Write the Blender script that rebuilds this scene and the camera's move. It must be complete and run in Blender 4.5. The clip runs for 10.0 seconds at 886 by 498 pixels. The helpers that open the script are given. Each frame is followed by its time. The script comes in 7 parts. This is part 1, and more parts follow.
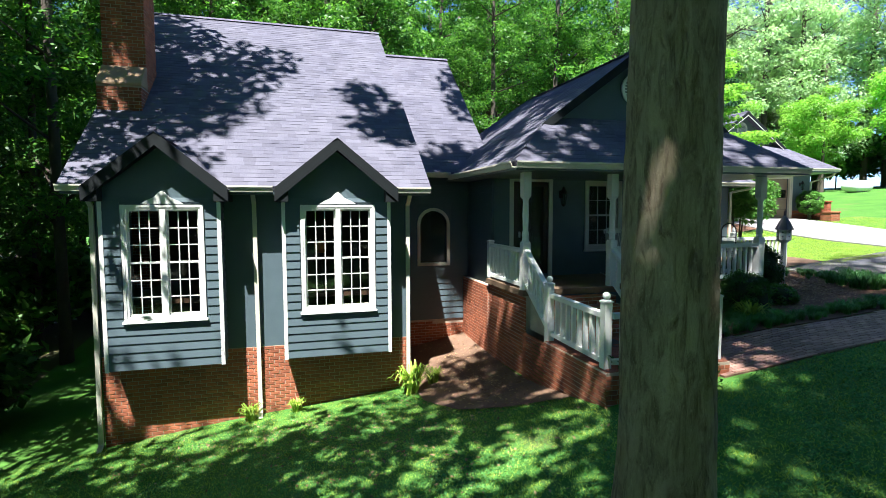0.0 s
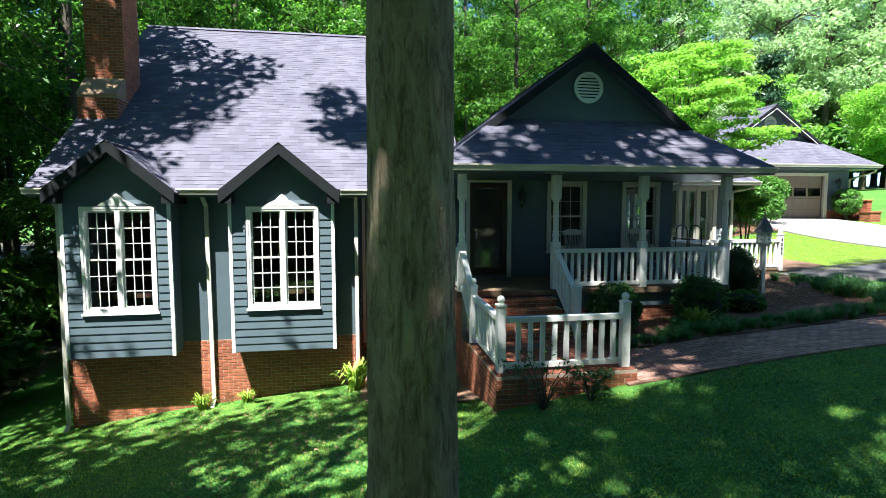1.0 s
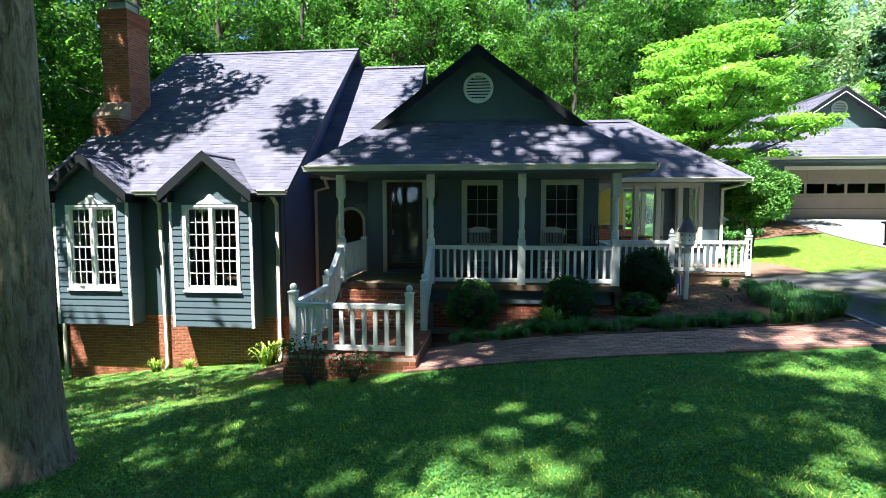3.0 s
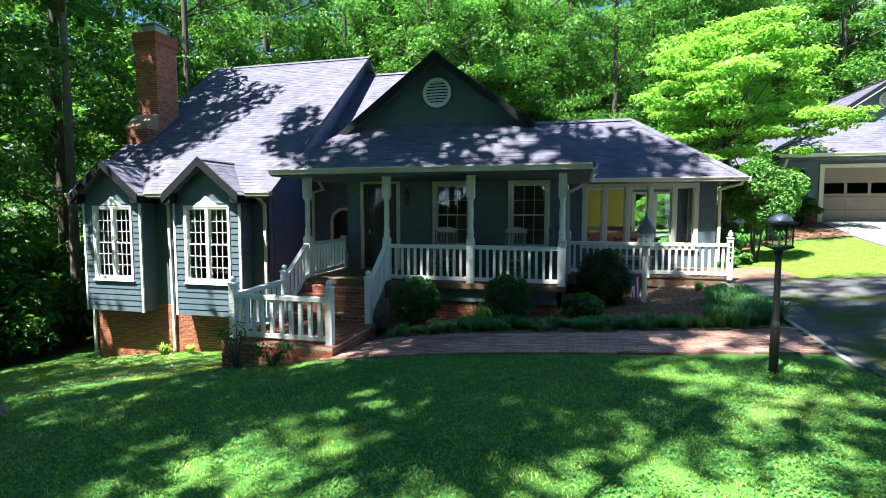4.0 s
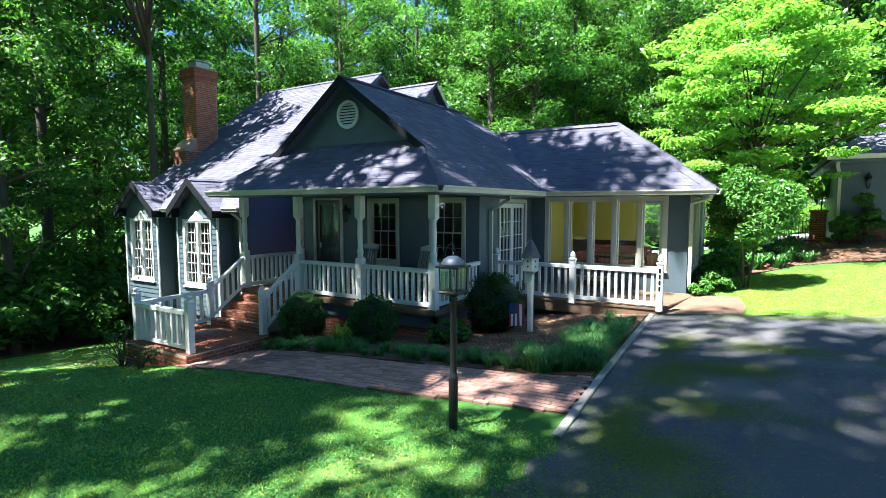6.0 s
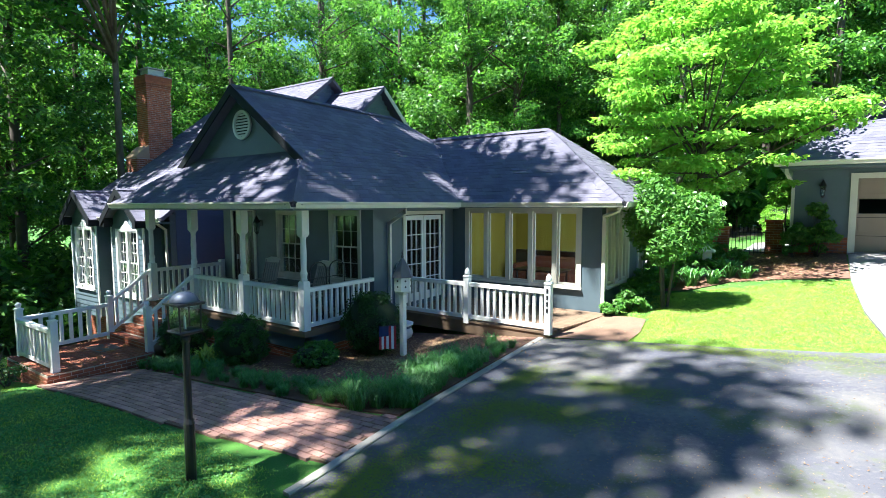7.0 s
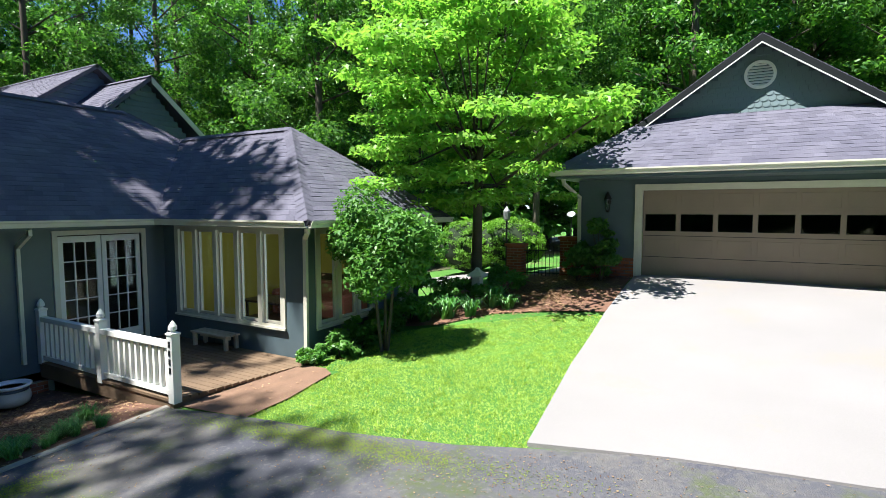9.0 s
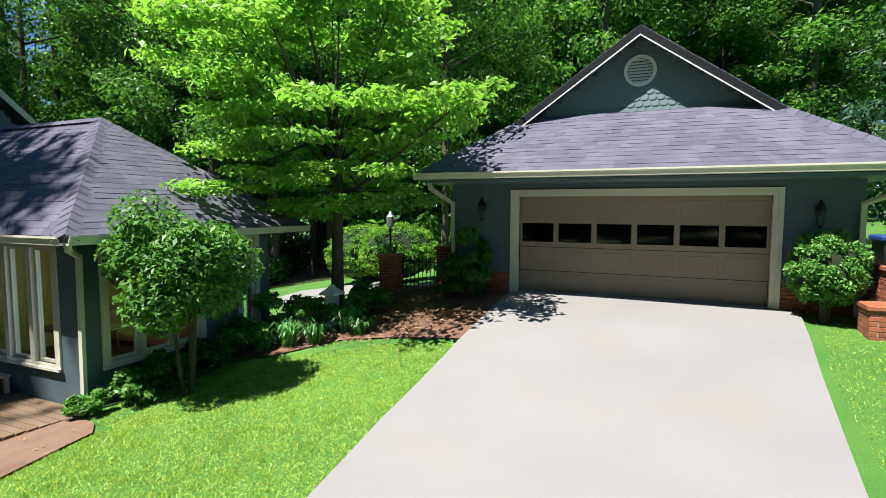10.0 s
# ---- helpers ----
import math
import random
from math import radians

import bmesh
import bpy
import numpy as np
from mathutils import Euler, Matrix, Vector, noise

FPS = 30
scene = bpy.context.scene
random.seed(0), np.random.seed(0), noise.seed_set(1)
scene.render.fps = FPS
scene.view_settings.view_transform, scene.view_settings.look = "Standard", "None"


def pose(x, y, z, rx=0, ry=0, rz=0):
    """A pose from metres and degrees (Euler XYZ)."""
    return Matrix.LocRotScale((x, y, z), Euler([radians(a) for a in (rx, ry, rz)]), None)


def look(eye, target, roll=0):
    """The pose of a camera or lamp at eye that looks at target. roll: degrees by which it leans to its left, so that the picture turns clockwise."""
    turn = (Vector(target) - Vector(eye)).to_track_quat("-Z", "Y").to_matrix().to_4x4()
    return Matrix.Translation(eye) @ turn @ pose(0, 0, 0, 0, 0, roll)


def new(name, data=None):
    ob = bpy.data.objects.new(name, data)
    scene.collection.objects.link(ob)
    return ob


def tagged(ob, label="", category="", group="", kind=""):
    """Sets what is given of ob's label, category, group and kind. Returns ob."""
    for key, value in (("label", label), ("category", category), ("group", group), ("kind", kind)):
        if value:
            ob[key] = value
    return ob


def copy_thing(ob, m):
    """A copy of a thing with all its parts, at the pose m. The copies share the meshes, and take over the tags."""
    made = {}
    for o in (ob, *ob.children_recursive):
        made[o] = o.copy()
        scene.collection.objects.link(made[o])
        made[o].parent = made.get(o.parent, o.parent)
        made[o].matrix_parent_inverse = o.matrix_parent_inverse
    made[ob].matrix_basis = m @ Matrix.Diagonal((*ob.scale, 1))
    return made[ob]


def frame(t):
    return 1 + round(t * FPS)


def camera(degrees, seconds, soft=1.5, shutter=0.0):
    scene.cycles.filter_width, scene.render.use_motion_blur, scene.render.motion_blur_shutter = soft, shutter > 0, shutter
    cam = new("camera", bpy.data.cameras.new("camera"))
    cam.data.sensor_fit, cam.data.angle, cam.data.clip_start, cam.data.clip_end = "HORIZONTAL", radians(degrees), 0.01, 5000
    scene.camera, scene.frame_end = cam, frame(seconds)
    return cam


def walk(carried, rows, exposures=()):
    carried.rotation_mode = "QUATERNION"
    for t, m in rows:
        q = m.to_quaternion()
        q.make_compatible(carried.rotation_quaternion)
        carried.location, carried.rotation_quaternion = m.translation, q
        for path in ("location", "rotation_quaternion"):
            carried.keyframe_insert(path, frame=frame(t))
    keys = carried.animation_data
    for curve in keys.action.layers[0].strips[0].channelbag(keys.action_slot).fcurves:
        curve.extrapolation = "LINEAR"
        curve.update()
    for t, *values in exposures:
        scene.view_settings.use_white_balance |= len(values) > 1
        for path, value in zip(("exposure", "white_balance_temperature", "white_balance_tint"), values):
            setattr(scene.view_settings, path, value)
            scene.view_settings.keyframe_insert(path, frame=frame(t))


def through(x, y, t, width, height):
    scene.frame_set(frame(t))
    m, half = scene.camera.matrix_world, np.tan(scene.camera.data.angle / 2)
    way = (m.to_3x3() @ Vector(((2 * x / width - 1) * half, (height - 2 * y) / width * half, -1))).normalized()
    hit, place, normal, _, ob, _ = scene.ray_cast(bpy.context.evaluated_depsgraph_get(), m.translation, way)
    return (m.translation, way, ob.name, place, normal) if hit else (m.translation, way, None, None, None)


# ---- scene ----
cam = camera(80.2, 10.0, soft=0.6)
ROWS = [
    (0, 0.032, 0.605, 2.366, -15.79, -4.21, 0.13),
    (0.5, 1.210, 0.216, 2.434, -12.57, -4.44, -0.02),
    (1, 2.427, -0.079, 2.448, -9.36, -4.48, 0.08),
    (1.5, 3.752, -0.362, 2.459, -5.95, -4.52, 0.05),
    (2, 5.139, -0.624, 2.455, -2.34, -4.53, 0.06),
    (2.5, 6.588, -0.820, 2.420, 1.62, -4.49, 0.10),
    (3, 8.011, -1.012, 2.392, 5.91, -4.45, 0.06),
    (4.5, 12.262, -0.871, 2.362, 18.68, -4.29, 0.05),
    (5, 13.652, -0.370, 2.440, 22.84, -4.36, 0.15),
    (5.2, 14.217, -0.096, 2.472, 24.75, -4.33, 0.14),
    (6.3, 17.110, 1.986, 3.016, 33.38, -4.67, 0.12),
    (6.5, 17.608, 2.430, 3.069, 34.04, -4.65, 0.16),
    (7, 18.638, 3.610, 3.207, 35.10, -4.74, 0.14),
    (7.5, 19.517, 4.833, 3.296, 35.56, -4.63, 0.18),
    (8, 20.358, 6.119, 3.359, 35.12, -4.54, 0.13),
    (8.5, 21.020, 7.406, 3.395, 32.86, -4.45, 0.12),
    (9, 21.554, 8.576, 3.480, 29.35, -4.38, 0.03),
    (9.5, 21.961, 9.690, 3.577, 25.54, -4.39, -0.08),
    (10, 22.507, 10.813, 3.670, 23.39, -4.52, -0.17),
]
# the picture brightens over the shaded drive and darkens before the sunlit apron
EXPOSURES = [(0, 1.99, 5500, 11), (1.5, 2.15, 5500, 11), (3, 2.32, 5500, 11), (4.5, 2.45, 5450, 11), (6.5, 2.55, 5350, 11), (7.5, 2.42, 5350, 11), (8, 2.12, 5400, 11), (8.5, 1.8, 5500, 11), (9, 1.62, 5550, 11), (9.5, 1.4, 5600, 11), (10, 1.3, 5650, 11)]
walk(cam, [(t, pose(x, y, z, 90 + pitch, roll, yaw)) for t, x, y, z, yaw, pitch, roll in ROWS],
     EXPOSURES)

# ---- daylight ----
SUN_WAY = Vector((0.26, 0.42, -1.0)).normalized()      # the way the sunlight travels
sun_data = bpy.data.lights.new("sun", "SUN")
sun_data.energy, sun_data.angle, sun_data.color = 5.0, radians(0.5), (1.0, 0.9, 0.73)
sun_lamp = new("sun", sun_data)
sun_lamp.matrix_world = look((0, 0, 40), Vector((0, 0, 40)) + SUN_WAY)
sky_world = bpy.data.worlds.new("sky")
scene.world = sky_world
sky_world.use_nodes = True
wn = sky_world.node_tree.nodes
sky_tex = wn.new("ShaderNodeTexSky")
sky_tex.sky_type, sky_tex.sun_disc = "NISHITA", False
sky_tex.air_density, sky_tex.ozone_density, sky_tex.dust_density = 0.7, 5.0, 0.0
sky_tex.sun_elevation = math.asin(-SUN_WAY.z)
sky_tex.sun_rotation = math.atan2(-SUN_WAY.x, -SUN_WAY.y)
wn["Background"].inputs["Strength"].default_value = 0.06
sky_world.node_tree.links.new(sky_tex.outputs["Color"], wn["Background"].inputs["Color"])

# area lamp added inside the sunroom's side windows to strengthen their daylight
pane_data = bpy.data.lights.new("window_daylight", "AREA")
pane_data.energy, pane_data.shape, pane_data.size, pane_data.size_y, pane_data.color = 6.0, "RECTANGLE", 1.8, 1.7, (0.95, 1.0, 0.96)
pane_lamp = new("window_daylight", pane_data)
pane_lamp.matrix_world = look((14.42, 16.92, 2.18), (10.5, 17.2, 2.0))


# ---- materials ----
def material(name, colour, rough=0.8, colour2=None, scale=6.0, fine=60.0, bump=0.0, bump_scale=80.0, metal=0.0, island=0.0,
             piece=0.0, spec=0.5, contrast=0.35, stretch=(1, 1, 1)):
    """Painted or natural surface: two colours mixed by coarse and fine noise, with relief."""
    m = bpy.data.materials.new(name)
    m.use_nodes = True
    n, l = m.node_tree.nodes, m.node_tree.links
    b = n["Principled BSDF"]
    b.inputs["Roughness"].default_value = rough
    b.inputs["Metallic"].default_value = metal
    b.inputs["Specular IOR Level"].default_value = spec
    co = n.new("ShaderNodeTexCoord")
    c2 = colour2 or tuple(v * 0.72 for v in colour)
    big, small = n.new("ShaderNodeTexNoise"), n.new("ShaderNodeTexNoise")
    big.inputs["Scale"].default_value, small.inputs["Scale"].default_value = scale, fine
    big.inputs["Detail"].default_value, small.inputs["Detail"].default_value = 4, 3
    mp = n.new("ShaderNodeMapping")
    mp.inputs["Scale"].default_value = stretch
    l.new(co.outputs["Object"], mp.inputs["Vector"])
    for t in (big, small):
        l.new(mp.outputs["Vector"], t.inputs["Vector"])
    add = n.new("ShaderNodeMath")
    add.operation = "MULTIPLY_ADD"
    l.new(small.outputs["Fac"], add.inputs[0])
    add.inputs[1].default_value = 0.5
    l.new(big.outputs["Fac"], add.inputs[2])
    ramp = n.new("ShaderNodeMapRange")
    ramp.inputs["From Min"].default_value, ramp.inputs["From Max"].default_value = 0.75 - contrast, 0.75 + contrast
    l.new(add.outputs[0], ramp.inputs["Value"])
    mix = n.new("ShaderNodeMix")
    mix.data_type = "RGBA"
    mix.inputs["A"].default_value, mix.inputs["B"].default_value = (*colour, 1), (*c2, 1)
    l.new(ramp.outputs["Result"], mix.inputs["Factor"])
    out = mix.outputs["Result"]
    for amount, source in ((island, "geo"), (piece, "obj")):
        if amount:
            r = n.new("ShaderNodeNewGeometry" if source == "geo" else "ShaderNodeObjectInfo")
            rnd = r.outputs["Random Per Island" if source == "geo" else "Random"]
            mr = n.new("ShaderNodeMapRange")
            mr.inputs["To Min"].default_value, mr.inputs["To Max"].default_value = 1 - amount, 1 + amount
            l.new(rnd, mr.inputs["Value"])
            hsv = n.new("ShaderNodeHueSaturation")
            l.new(out, hsv.inputs["Color"])
            l.new(mr.outputs["Result"], hsv.inputs["Value"])
            out = hsv.outputs["Color"]
    l.new(out, b.inputs["Base Color"])
    if bump:
        bt = n.new("ShaderNodeTexNoise")
        bt.inputs["Scale"].default_value, bt.inputs["Detail"].default_value = bump_scale, 5
        l.new(mp.outputs["Vector"], bt.inputs["Vector"])
        bn = n.new("ShaderNodeBump")
        bn.inputs["Strength"].default_value, bn.inputs["Distance"].default_value = bump, 0.02
        l.new(bt.outputs["Fac"], bn.inputs["Height"])
        l.new(bn.outputs["Normal"], b.inputs["Normal"])
    return m


def leaf_material(name, colour, colour2, through=0.45, rough=0.45, glow=(1.15, 1.3, 0.45)):
    """Leaves: reflect and let light through, each clump a little different."""
    m = bpy.data.materials.new(name)
    m.use_nodes = True
    n, l = m.node_tree.nodes, m.node_tree.links
    b = n["Principled BSDF"]
    b.inputs["Roughness"].default_value = rough
    b.inputs["Specular IOR Level"].default_value = 0.35
    geo, info = n.new("ShaderNodeNewGeometry"), n.new("ShaderNodeObjectInfo")
    mix = n.new("ShaderNodeMix")
    mix.data_type = "RGBA"
    mix.inputs["A"].default_value, mix.inputs["B"].default_value = (*colour, 1), (*colour2, 1)
    l.new(geo.outputs["Random Per Island"], mix.inputs["Factor"])
    mr = n.new("ShaderNodeMapRange")
    mr.inputs["To Min"].default_value, mr.inputs["To Max"].default_value = 0.75, 1.25
    l.new(info.outputs["Random"], mr.inputs["Value"])
    hsv = n.new("ShaderNodeHueSaturation")
    l.new(mix.outputs["Result"], hsv.inputs["Color"])
    l.new(mr.outputs["Result"], hsv.inputs["Value"])
    l.new(hsv.outputs["Color"], b.inputs["Base Color"])
    tr = n.new("ShaderNodeBsdfTranslucent")
    warm = n.new("ShaderNodeMix")
    warm.data_type, warm.blend_type = "RGBA", "MULTIPLY"
    warm.inputs["Factor"].default_value = 1.0
    warm.inputs["B"].default_value = (*glow, 1)
    l.new(hsv.outputs["Color"], warm.inputs["A"])
    l.new(warm.outputs["Result"], tr.inputs["Color"])
    ms = n.new("ShaderNodeMixShader")
    ms.inputs["Fac"].default_value = through
    l.new(b.outputs["BSDF"], ms.inputs[1])
    l.new(tr.outputs["BSDF"], ms.inputs[2])
    l.new(ms.outputs["Shader"], n["Material Output"].inputs["Surface"])
    return m


def glass_material(name, tint=(0.9, 0.95, 0.93)):
    m = bpy.data.materials.new(name)
    m.use_nodes = True
    n, l = m.node_tree.nodes, m.node_tree.links
    n.remove(n["Principled BSDF"])
    clear, gloss = n.new("ShaderNodeBsdfTransparent"), n.new("ShaderNodeBsdfGlossy")
    mix, facing = n.new("ShaderNodeMixShader"), n.new("ShaderNodeLayerWeight")
    power, scaled = n.new("ShaderNodeMath"), n.new("ShaderNodeMath")
    clear.inputs["Color"].default_value = (*tint, 1)
    gloss.inputs["Roughness"].default_value = 0.02
    facing.inputs["Blend"].default_value = 0.5
    power.operation, scaled.operation = "POWER", "MULTIPLY_ADD"
    power.inputs[1].default_value = 5.0
    scaled.inputs[1].default_value, scaled.inputs[2].default_value = 0.95, 0.04
    l.new(facing.outputs["Facing"], power.inputs[0])
    l.new(power.outputs[0], scaled.inputs[0])
    l.new(scaled.outputs[0], mix.inputs["Fac"])
    l.new(clear.outputs["BSDF"], mix.inputs[1])
    l.new(gloss.outputs["BSDF"], mix.inputs[2])
    l.new(mix.outputs["Shader"], n["Material Output"].inputs["Surface"])
    return m


def mossy(m, colour, scale, lo, hi):
    """Adds patches of another colour with ragged edges."""
    n, l = m.node_tree.nodes, m.node_tree.links
    b = n["Principled BSDF"]
    was = b.inputs["Base Color"].links[0].from_socket
    co = n.new("ShaderNodeTexCoord")
    wide, close = n.new("ShaderNodeTexNoise"), n.new("ShaderNodeTexNoise")
    wide.inputs["Scale"].default_value, wide.inputs["Detail"].default_value = scale, 6
    close.inputs["Scale"].default_value, close.inputs["Detail"].default_value = 14, 5
    add = n.new("ShaderNodeMath")
    add.operation = "MULTIPLY_ADD"
    add.inputs[1].default_value = 0.25
    for t in (wide, close):
        l.new(co.outputs["Object"], t.inputs["Vector"])
    l.new(close.outputs["Fac"], add.inputs[0])
    l.new(wide.outputs["Fac"], add.inputs[2])
    mr = n.new("ShaderNodeMapRange")
    mr.inputs["From Min"].default_value, mr.inputs["From Max"].default_value = lo + 0.1, hi + 0.1
    l.new(add.outputs[0], mr.inputs["Value"])
    mix = n.new("ShaderNodeMix")
    mix.data_type = "RGBA"
    mix.inputs["B"].default_value = (*colour, 1)
    l.new(was, mix.inputs["A"])
    l.new(mr.outputs["Result"], mix.inputs["Factor"])
    l.new(mix.outputs["Result"], b.inputs["Base Color"])
    return m


SIDING = material("slate_siding_paint", (0.094, 0.128, 0.146), 0.42, (0.076, 0.105, 0.121), 3, 40, 0.08, 120, spec=0.45)
# slate siding with the blue skylight of its shaded side put into the colour
SKYLIT_SIDING = material("skylit_siding_paint", (0.085, 0.115, 0.20), 0.42, (0.07, 0.095, 0.165), 3, 40, 0.08, 120, spec=0.45)
TRIM = material("white_trim_paint", (0.78, 0.78, 0.74), 0.5, (0.66, 0.66, 0.62), 3, 50, 0.05, 90)
TAN = material("cream_trim_paint", (0.62, 0.60, 0.50), 0.5, (0.52, 0.50, 0.41), 3, 50, 0.05, 90)
SHINGLE = material("asphalt_shingle", (0.148, 0.142, 0.178), 0.9, (0.088, 0.086, 0.118), 1.2, 160, 0.4, 300, island=0.14, spec=0.12)
BRICK = material("red_brick", (0.38, 0.12, 0.05), 0.85, (0.21, 0.07, 0.038), 5, 90, 0.35, 160, island=0.25, piece=0.25)
MORTAR = material("sandy_mortar", (0.46, 0.385, 0.30), 0.95, None, 6, 90, 0.3, 200)
PAVER = material("worn_brick_paver", (0.38, 0.205, 0.15), 0.9, (0.24, 0.145, 0.118), 2, 60, 0.35, 120, island=0.25, piece=0.25)
GRASS = mossy(material("lawn_grass", (0.10, 0.22, 0.035), 0.9, (0.045, 0.13, 0.024), 0.7, 40, 0.9, 60, spec=0.15), (0.15, 0.15, 0.06), 0.45, 0.62, 0.8)
LEAF_LITTER = material("woodland_litter", (0.10, 0.075, 0.04), 0.95, (0.05, 0.07, 0.02), 0.5, 14, 0.9, 20)
ASPHALT = mossy(mossy(material("worn_asphalt", (0.076, 0.078, 0.104), 0.9, (0.14, 0.137, 0.14), 0.5, 90, 0.9, 140, spec=0.15, contrast=0.3), (0.2, 0.185, 0.16), 0.6, 0.5, 0.75), (0.10, 0.118, 0.06), 1.3, 0.56, 0.72)
ASPHALT = mossy(ASPHALT, (0.15, 0.147, 0.15), 19.0, 0.58, 0.72)
CONCRETE = mossy(material("pale_concrete", (0.25, 0.236, 0.232), 0.85, (0.205, 0.193, 0.188), 0.5, 60, 0.25, 140), (0.24, 0.215, 0.18), 0.8, 0.60, 0.85)
KERB = material("weathered_kerb_concrete", (0.33, 0.31, 0.27), 0.9, (0.22, 0.20, 0.17), 2, 40, 0.4, 90)
TAN_STONE = material("tan_sandstone", (0.42, 0.29, 0.18), 0.9, (0.32, 0.21, 0.13), 4, 50, 0.4, 90)
MULCH = material("bark_mulch", (0.22, 0.11, 0.065), 0.95, (0.09, 0.05, 0.035), 4, 40, 0.9, 50)
BARK = material("oak_bark", (0.25, 0.19, 0.14), 0.95, (0.10, 0.075, 0.055), 9, 60, 1.0, 45, stretch=(1, 1, 0.22))
DARK_BARK = material("woodland_bark", (0.10, 0.08, 0.06), 0.95, (0.05, 0.042, 0.035), 3, 20, 0.8, 18)
DARK_TRIM = material("dark_bargeboard_paint", (0.012, 0.015, 0.017), 0.7, None, 4, 40, 0.05, 90, spec=0.2)
# slate siding colour lightened for the sun on the garage gable
SUNLIT_SCALE = material("sunlit_slate_shingle_paint", (0.17, 0.225, 0.235), 0.6, (0.14, 0.19, 0.2), 3, 40, 0.08, 120, spec=0.3)
DOME = material("blue_grey_metal", (0.10, 0.12, 0.16), 0.5, None, 6, 60, metal=0.4)
MOSS = leaf_material("drive_moss", (0.12, 0.19, 0.025), (0.24, 0.28, 0.05), 0.3, 0.8)
DEAD_LEAF = leaf_material("fallen_leaf", (0.12, 0.06, 0.028), (0.42, 0.28, 0.16), 0.15, 0.7)
LEAF_BORDER = leaf_material("border_grass_leaf", (0.06, 0.18, 0.045), (0.16, 0.34, 0.10), 0.3)
BLACK = material("black_metal", (0.012, 0.012, 0.013), 0.45, None, 5, 60)
WOOD = material("weathered_deck", (0.19, 0.125, 0.07), 0.8, (0.10, 0.066, 0.04), 2, 50, 0.3, 90, piece=0.15)
PATH_EARTH = material("red_earth", (0.23, 0.135, 0.085), 0.95, (0.13, 0.08, 0.05), 3, 40, 0.5, 60)
DARKWOOD = material("dark_door_wood", (0.045, 0.018, 0.012), 0.35, None, 4, 40)
GARAGE_PAINT = material("taupe_door_paint", (0.265, 0.21, 0.155), 0.6, (0.22, 0.172, 0.127), 2, 40, 0.05, 80)
# plaster kept dark: the dimness of the unlit rooms is in its colour
PLASTER = material("dim_inner_plaster", (0.13, 0.115, 0.09), 0.9, None, 2, 30)
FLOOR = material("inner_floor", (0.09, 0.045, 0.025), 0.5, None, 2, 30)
LEAF_WOOD = leaf_material("woodland_leaf", (0.034, 0.11, 0.027), (0.16, 0.33, 0.06), 0.5, 0.4)
LEAF_LIGHT = leaf_material("light_green_leaf", (0.19, 0.42, 0.055), (0.37, 0.57, 0.10), 0.55, 0.4, (1.1, 1.25, 0.6))
LEAF_HOLLY = leaf_material("glossy_leaf", (0.06, 0.17, 0.028), (0.13, 0.27, 0.045), 0.3, 0.45)
LEAF_BOX = leaf_material("clipped_shrub_leaf", (0.03, 0.085, 0.016), (0.06, 0.15, 0.03), 0.3)
# leaf colour with the distant trees' haze and sunlight mixed in
LEAF_PALE = leaf_material("pale_hazy_leaf", (0.30, 0.45, 0.22), (0.50, 0.64, 0.38), 0.5, 0.5, (1.05, 1.15, 0.75))
CEILING = material("white_ceiling_paint", (0.78, 0.77, 0.74), 0.8, (0.7, 0.69, 0.66), 2, 30)
YELLOW = material("yellow_wall_paint", (0.52, 0.42, 0.06), 0.8, (0.46, 0.37, 0.05), 2, 30)
STONE = material("white_cast_stone", (0.55, 0.54, 0.50), 0.8, (0.42, 0.42, 0.39), 5, 60, 0.3, 90)
RED = material("flag_red", (0.45, 0.03, 0.04), 0.8, None, 5, 60)
NAVY = material("flag_blue", (0.03, 0.04, 0.13), 0.8, None, 5, 60)
WHITE = material("white_cloth", (0.75, 0.75, 0.75), 0.8, (0.7, 0.7, 0.7), 5, 60)
SLATE_TOP = material("grey_birdhouse_roof", (0.13, 0.12, 0.13), 0.8, None, 6, 60)
METAL = material("galvanised_metal", (0.45, 0.46, 0.47), 0.45, (0.35, 0.36, 0.37), 6, 60, metal=0.7)
BLUE_PLASTIC = material("blue_plastic", (0.02, 0.06, 0.25), 0.5, None, 4, 40)
SOFA = material("rust_fabric", (0.28, 0.09, 0.05), 0.9, None, 6, 60)
# near-black fill that paints the shade between the leaves of shrubs and hedges
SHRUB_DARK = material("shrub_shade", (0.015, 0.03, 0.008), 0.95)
CHAIR = material("grey_chair_paint", (0.30, 0.30, 0.28), 0.6, (0.22, 0.22, 0.2), 4, 40)
BENCH = material("pale_bench_wood", (0.5, 0.45, 0.36), 0.8, (0.32, 0.25, 0.16), 4, 50, stretch=(0.2, 1, 1))
LAMP_GLASS = glass_material("lantern_glass", (0.75, 0.85, 0.75))
GRASS_BLADE = leaf_material("grass_blade", (0.18, 0.30, 0.035), (0.47, 0.56, 0.10), 0.35)
CLOVER = leaf_material("clover_leaf", (0.05, 0.21, 0.045), (0.21, 0.46, 0.095), 0.3, 0.5)
LEAF_BRIGHT = leaf_material("hedge_leaf", (0.12, 0.28, 0.02), (0.22, 0.42, 0.045), 0.35)
NEEDLE = leaf_material("evergreen_needle", (0.02, 0.07, 0.03), (0.04, 0.11, 0.045), 0.2)


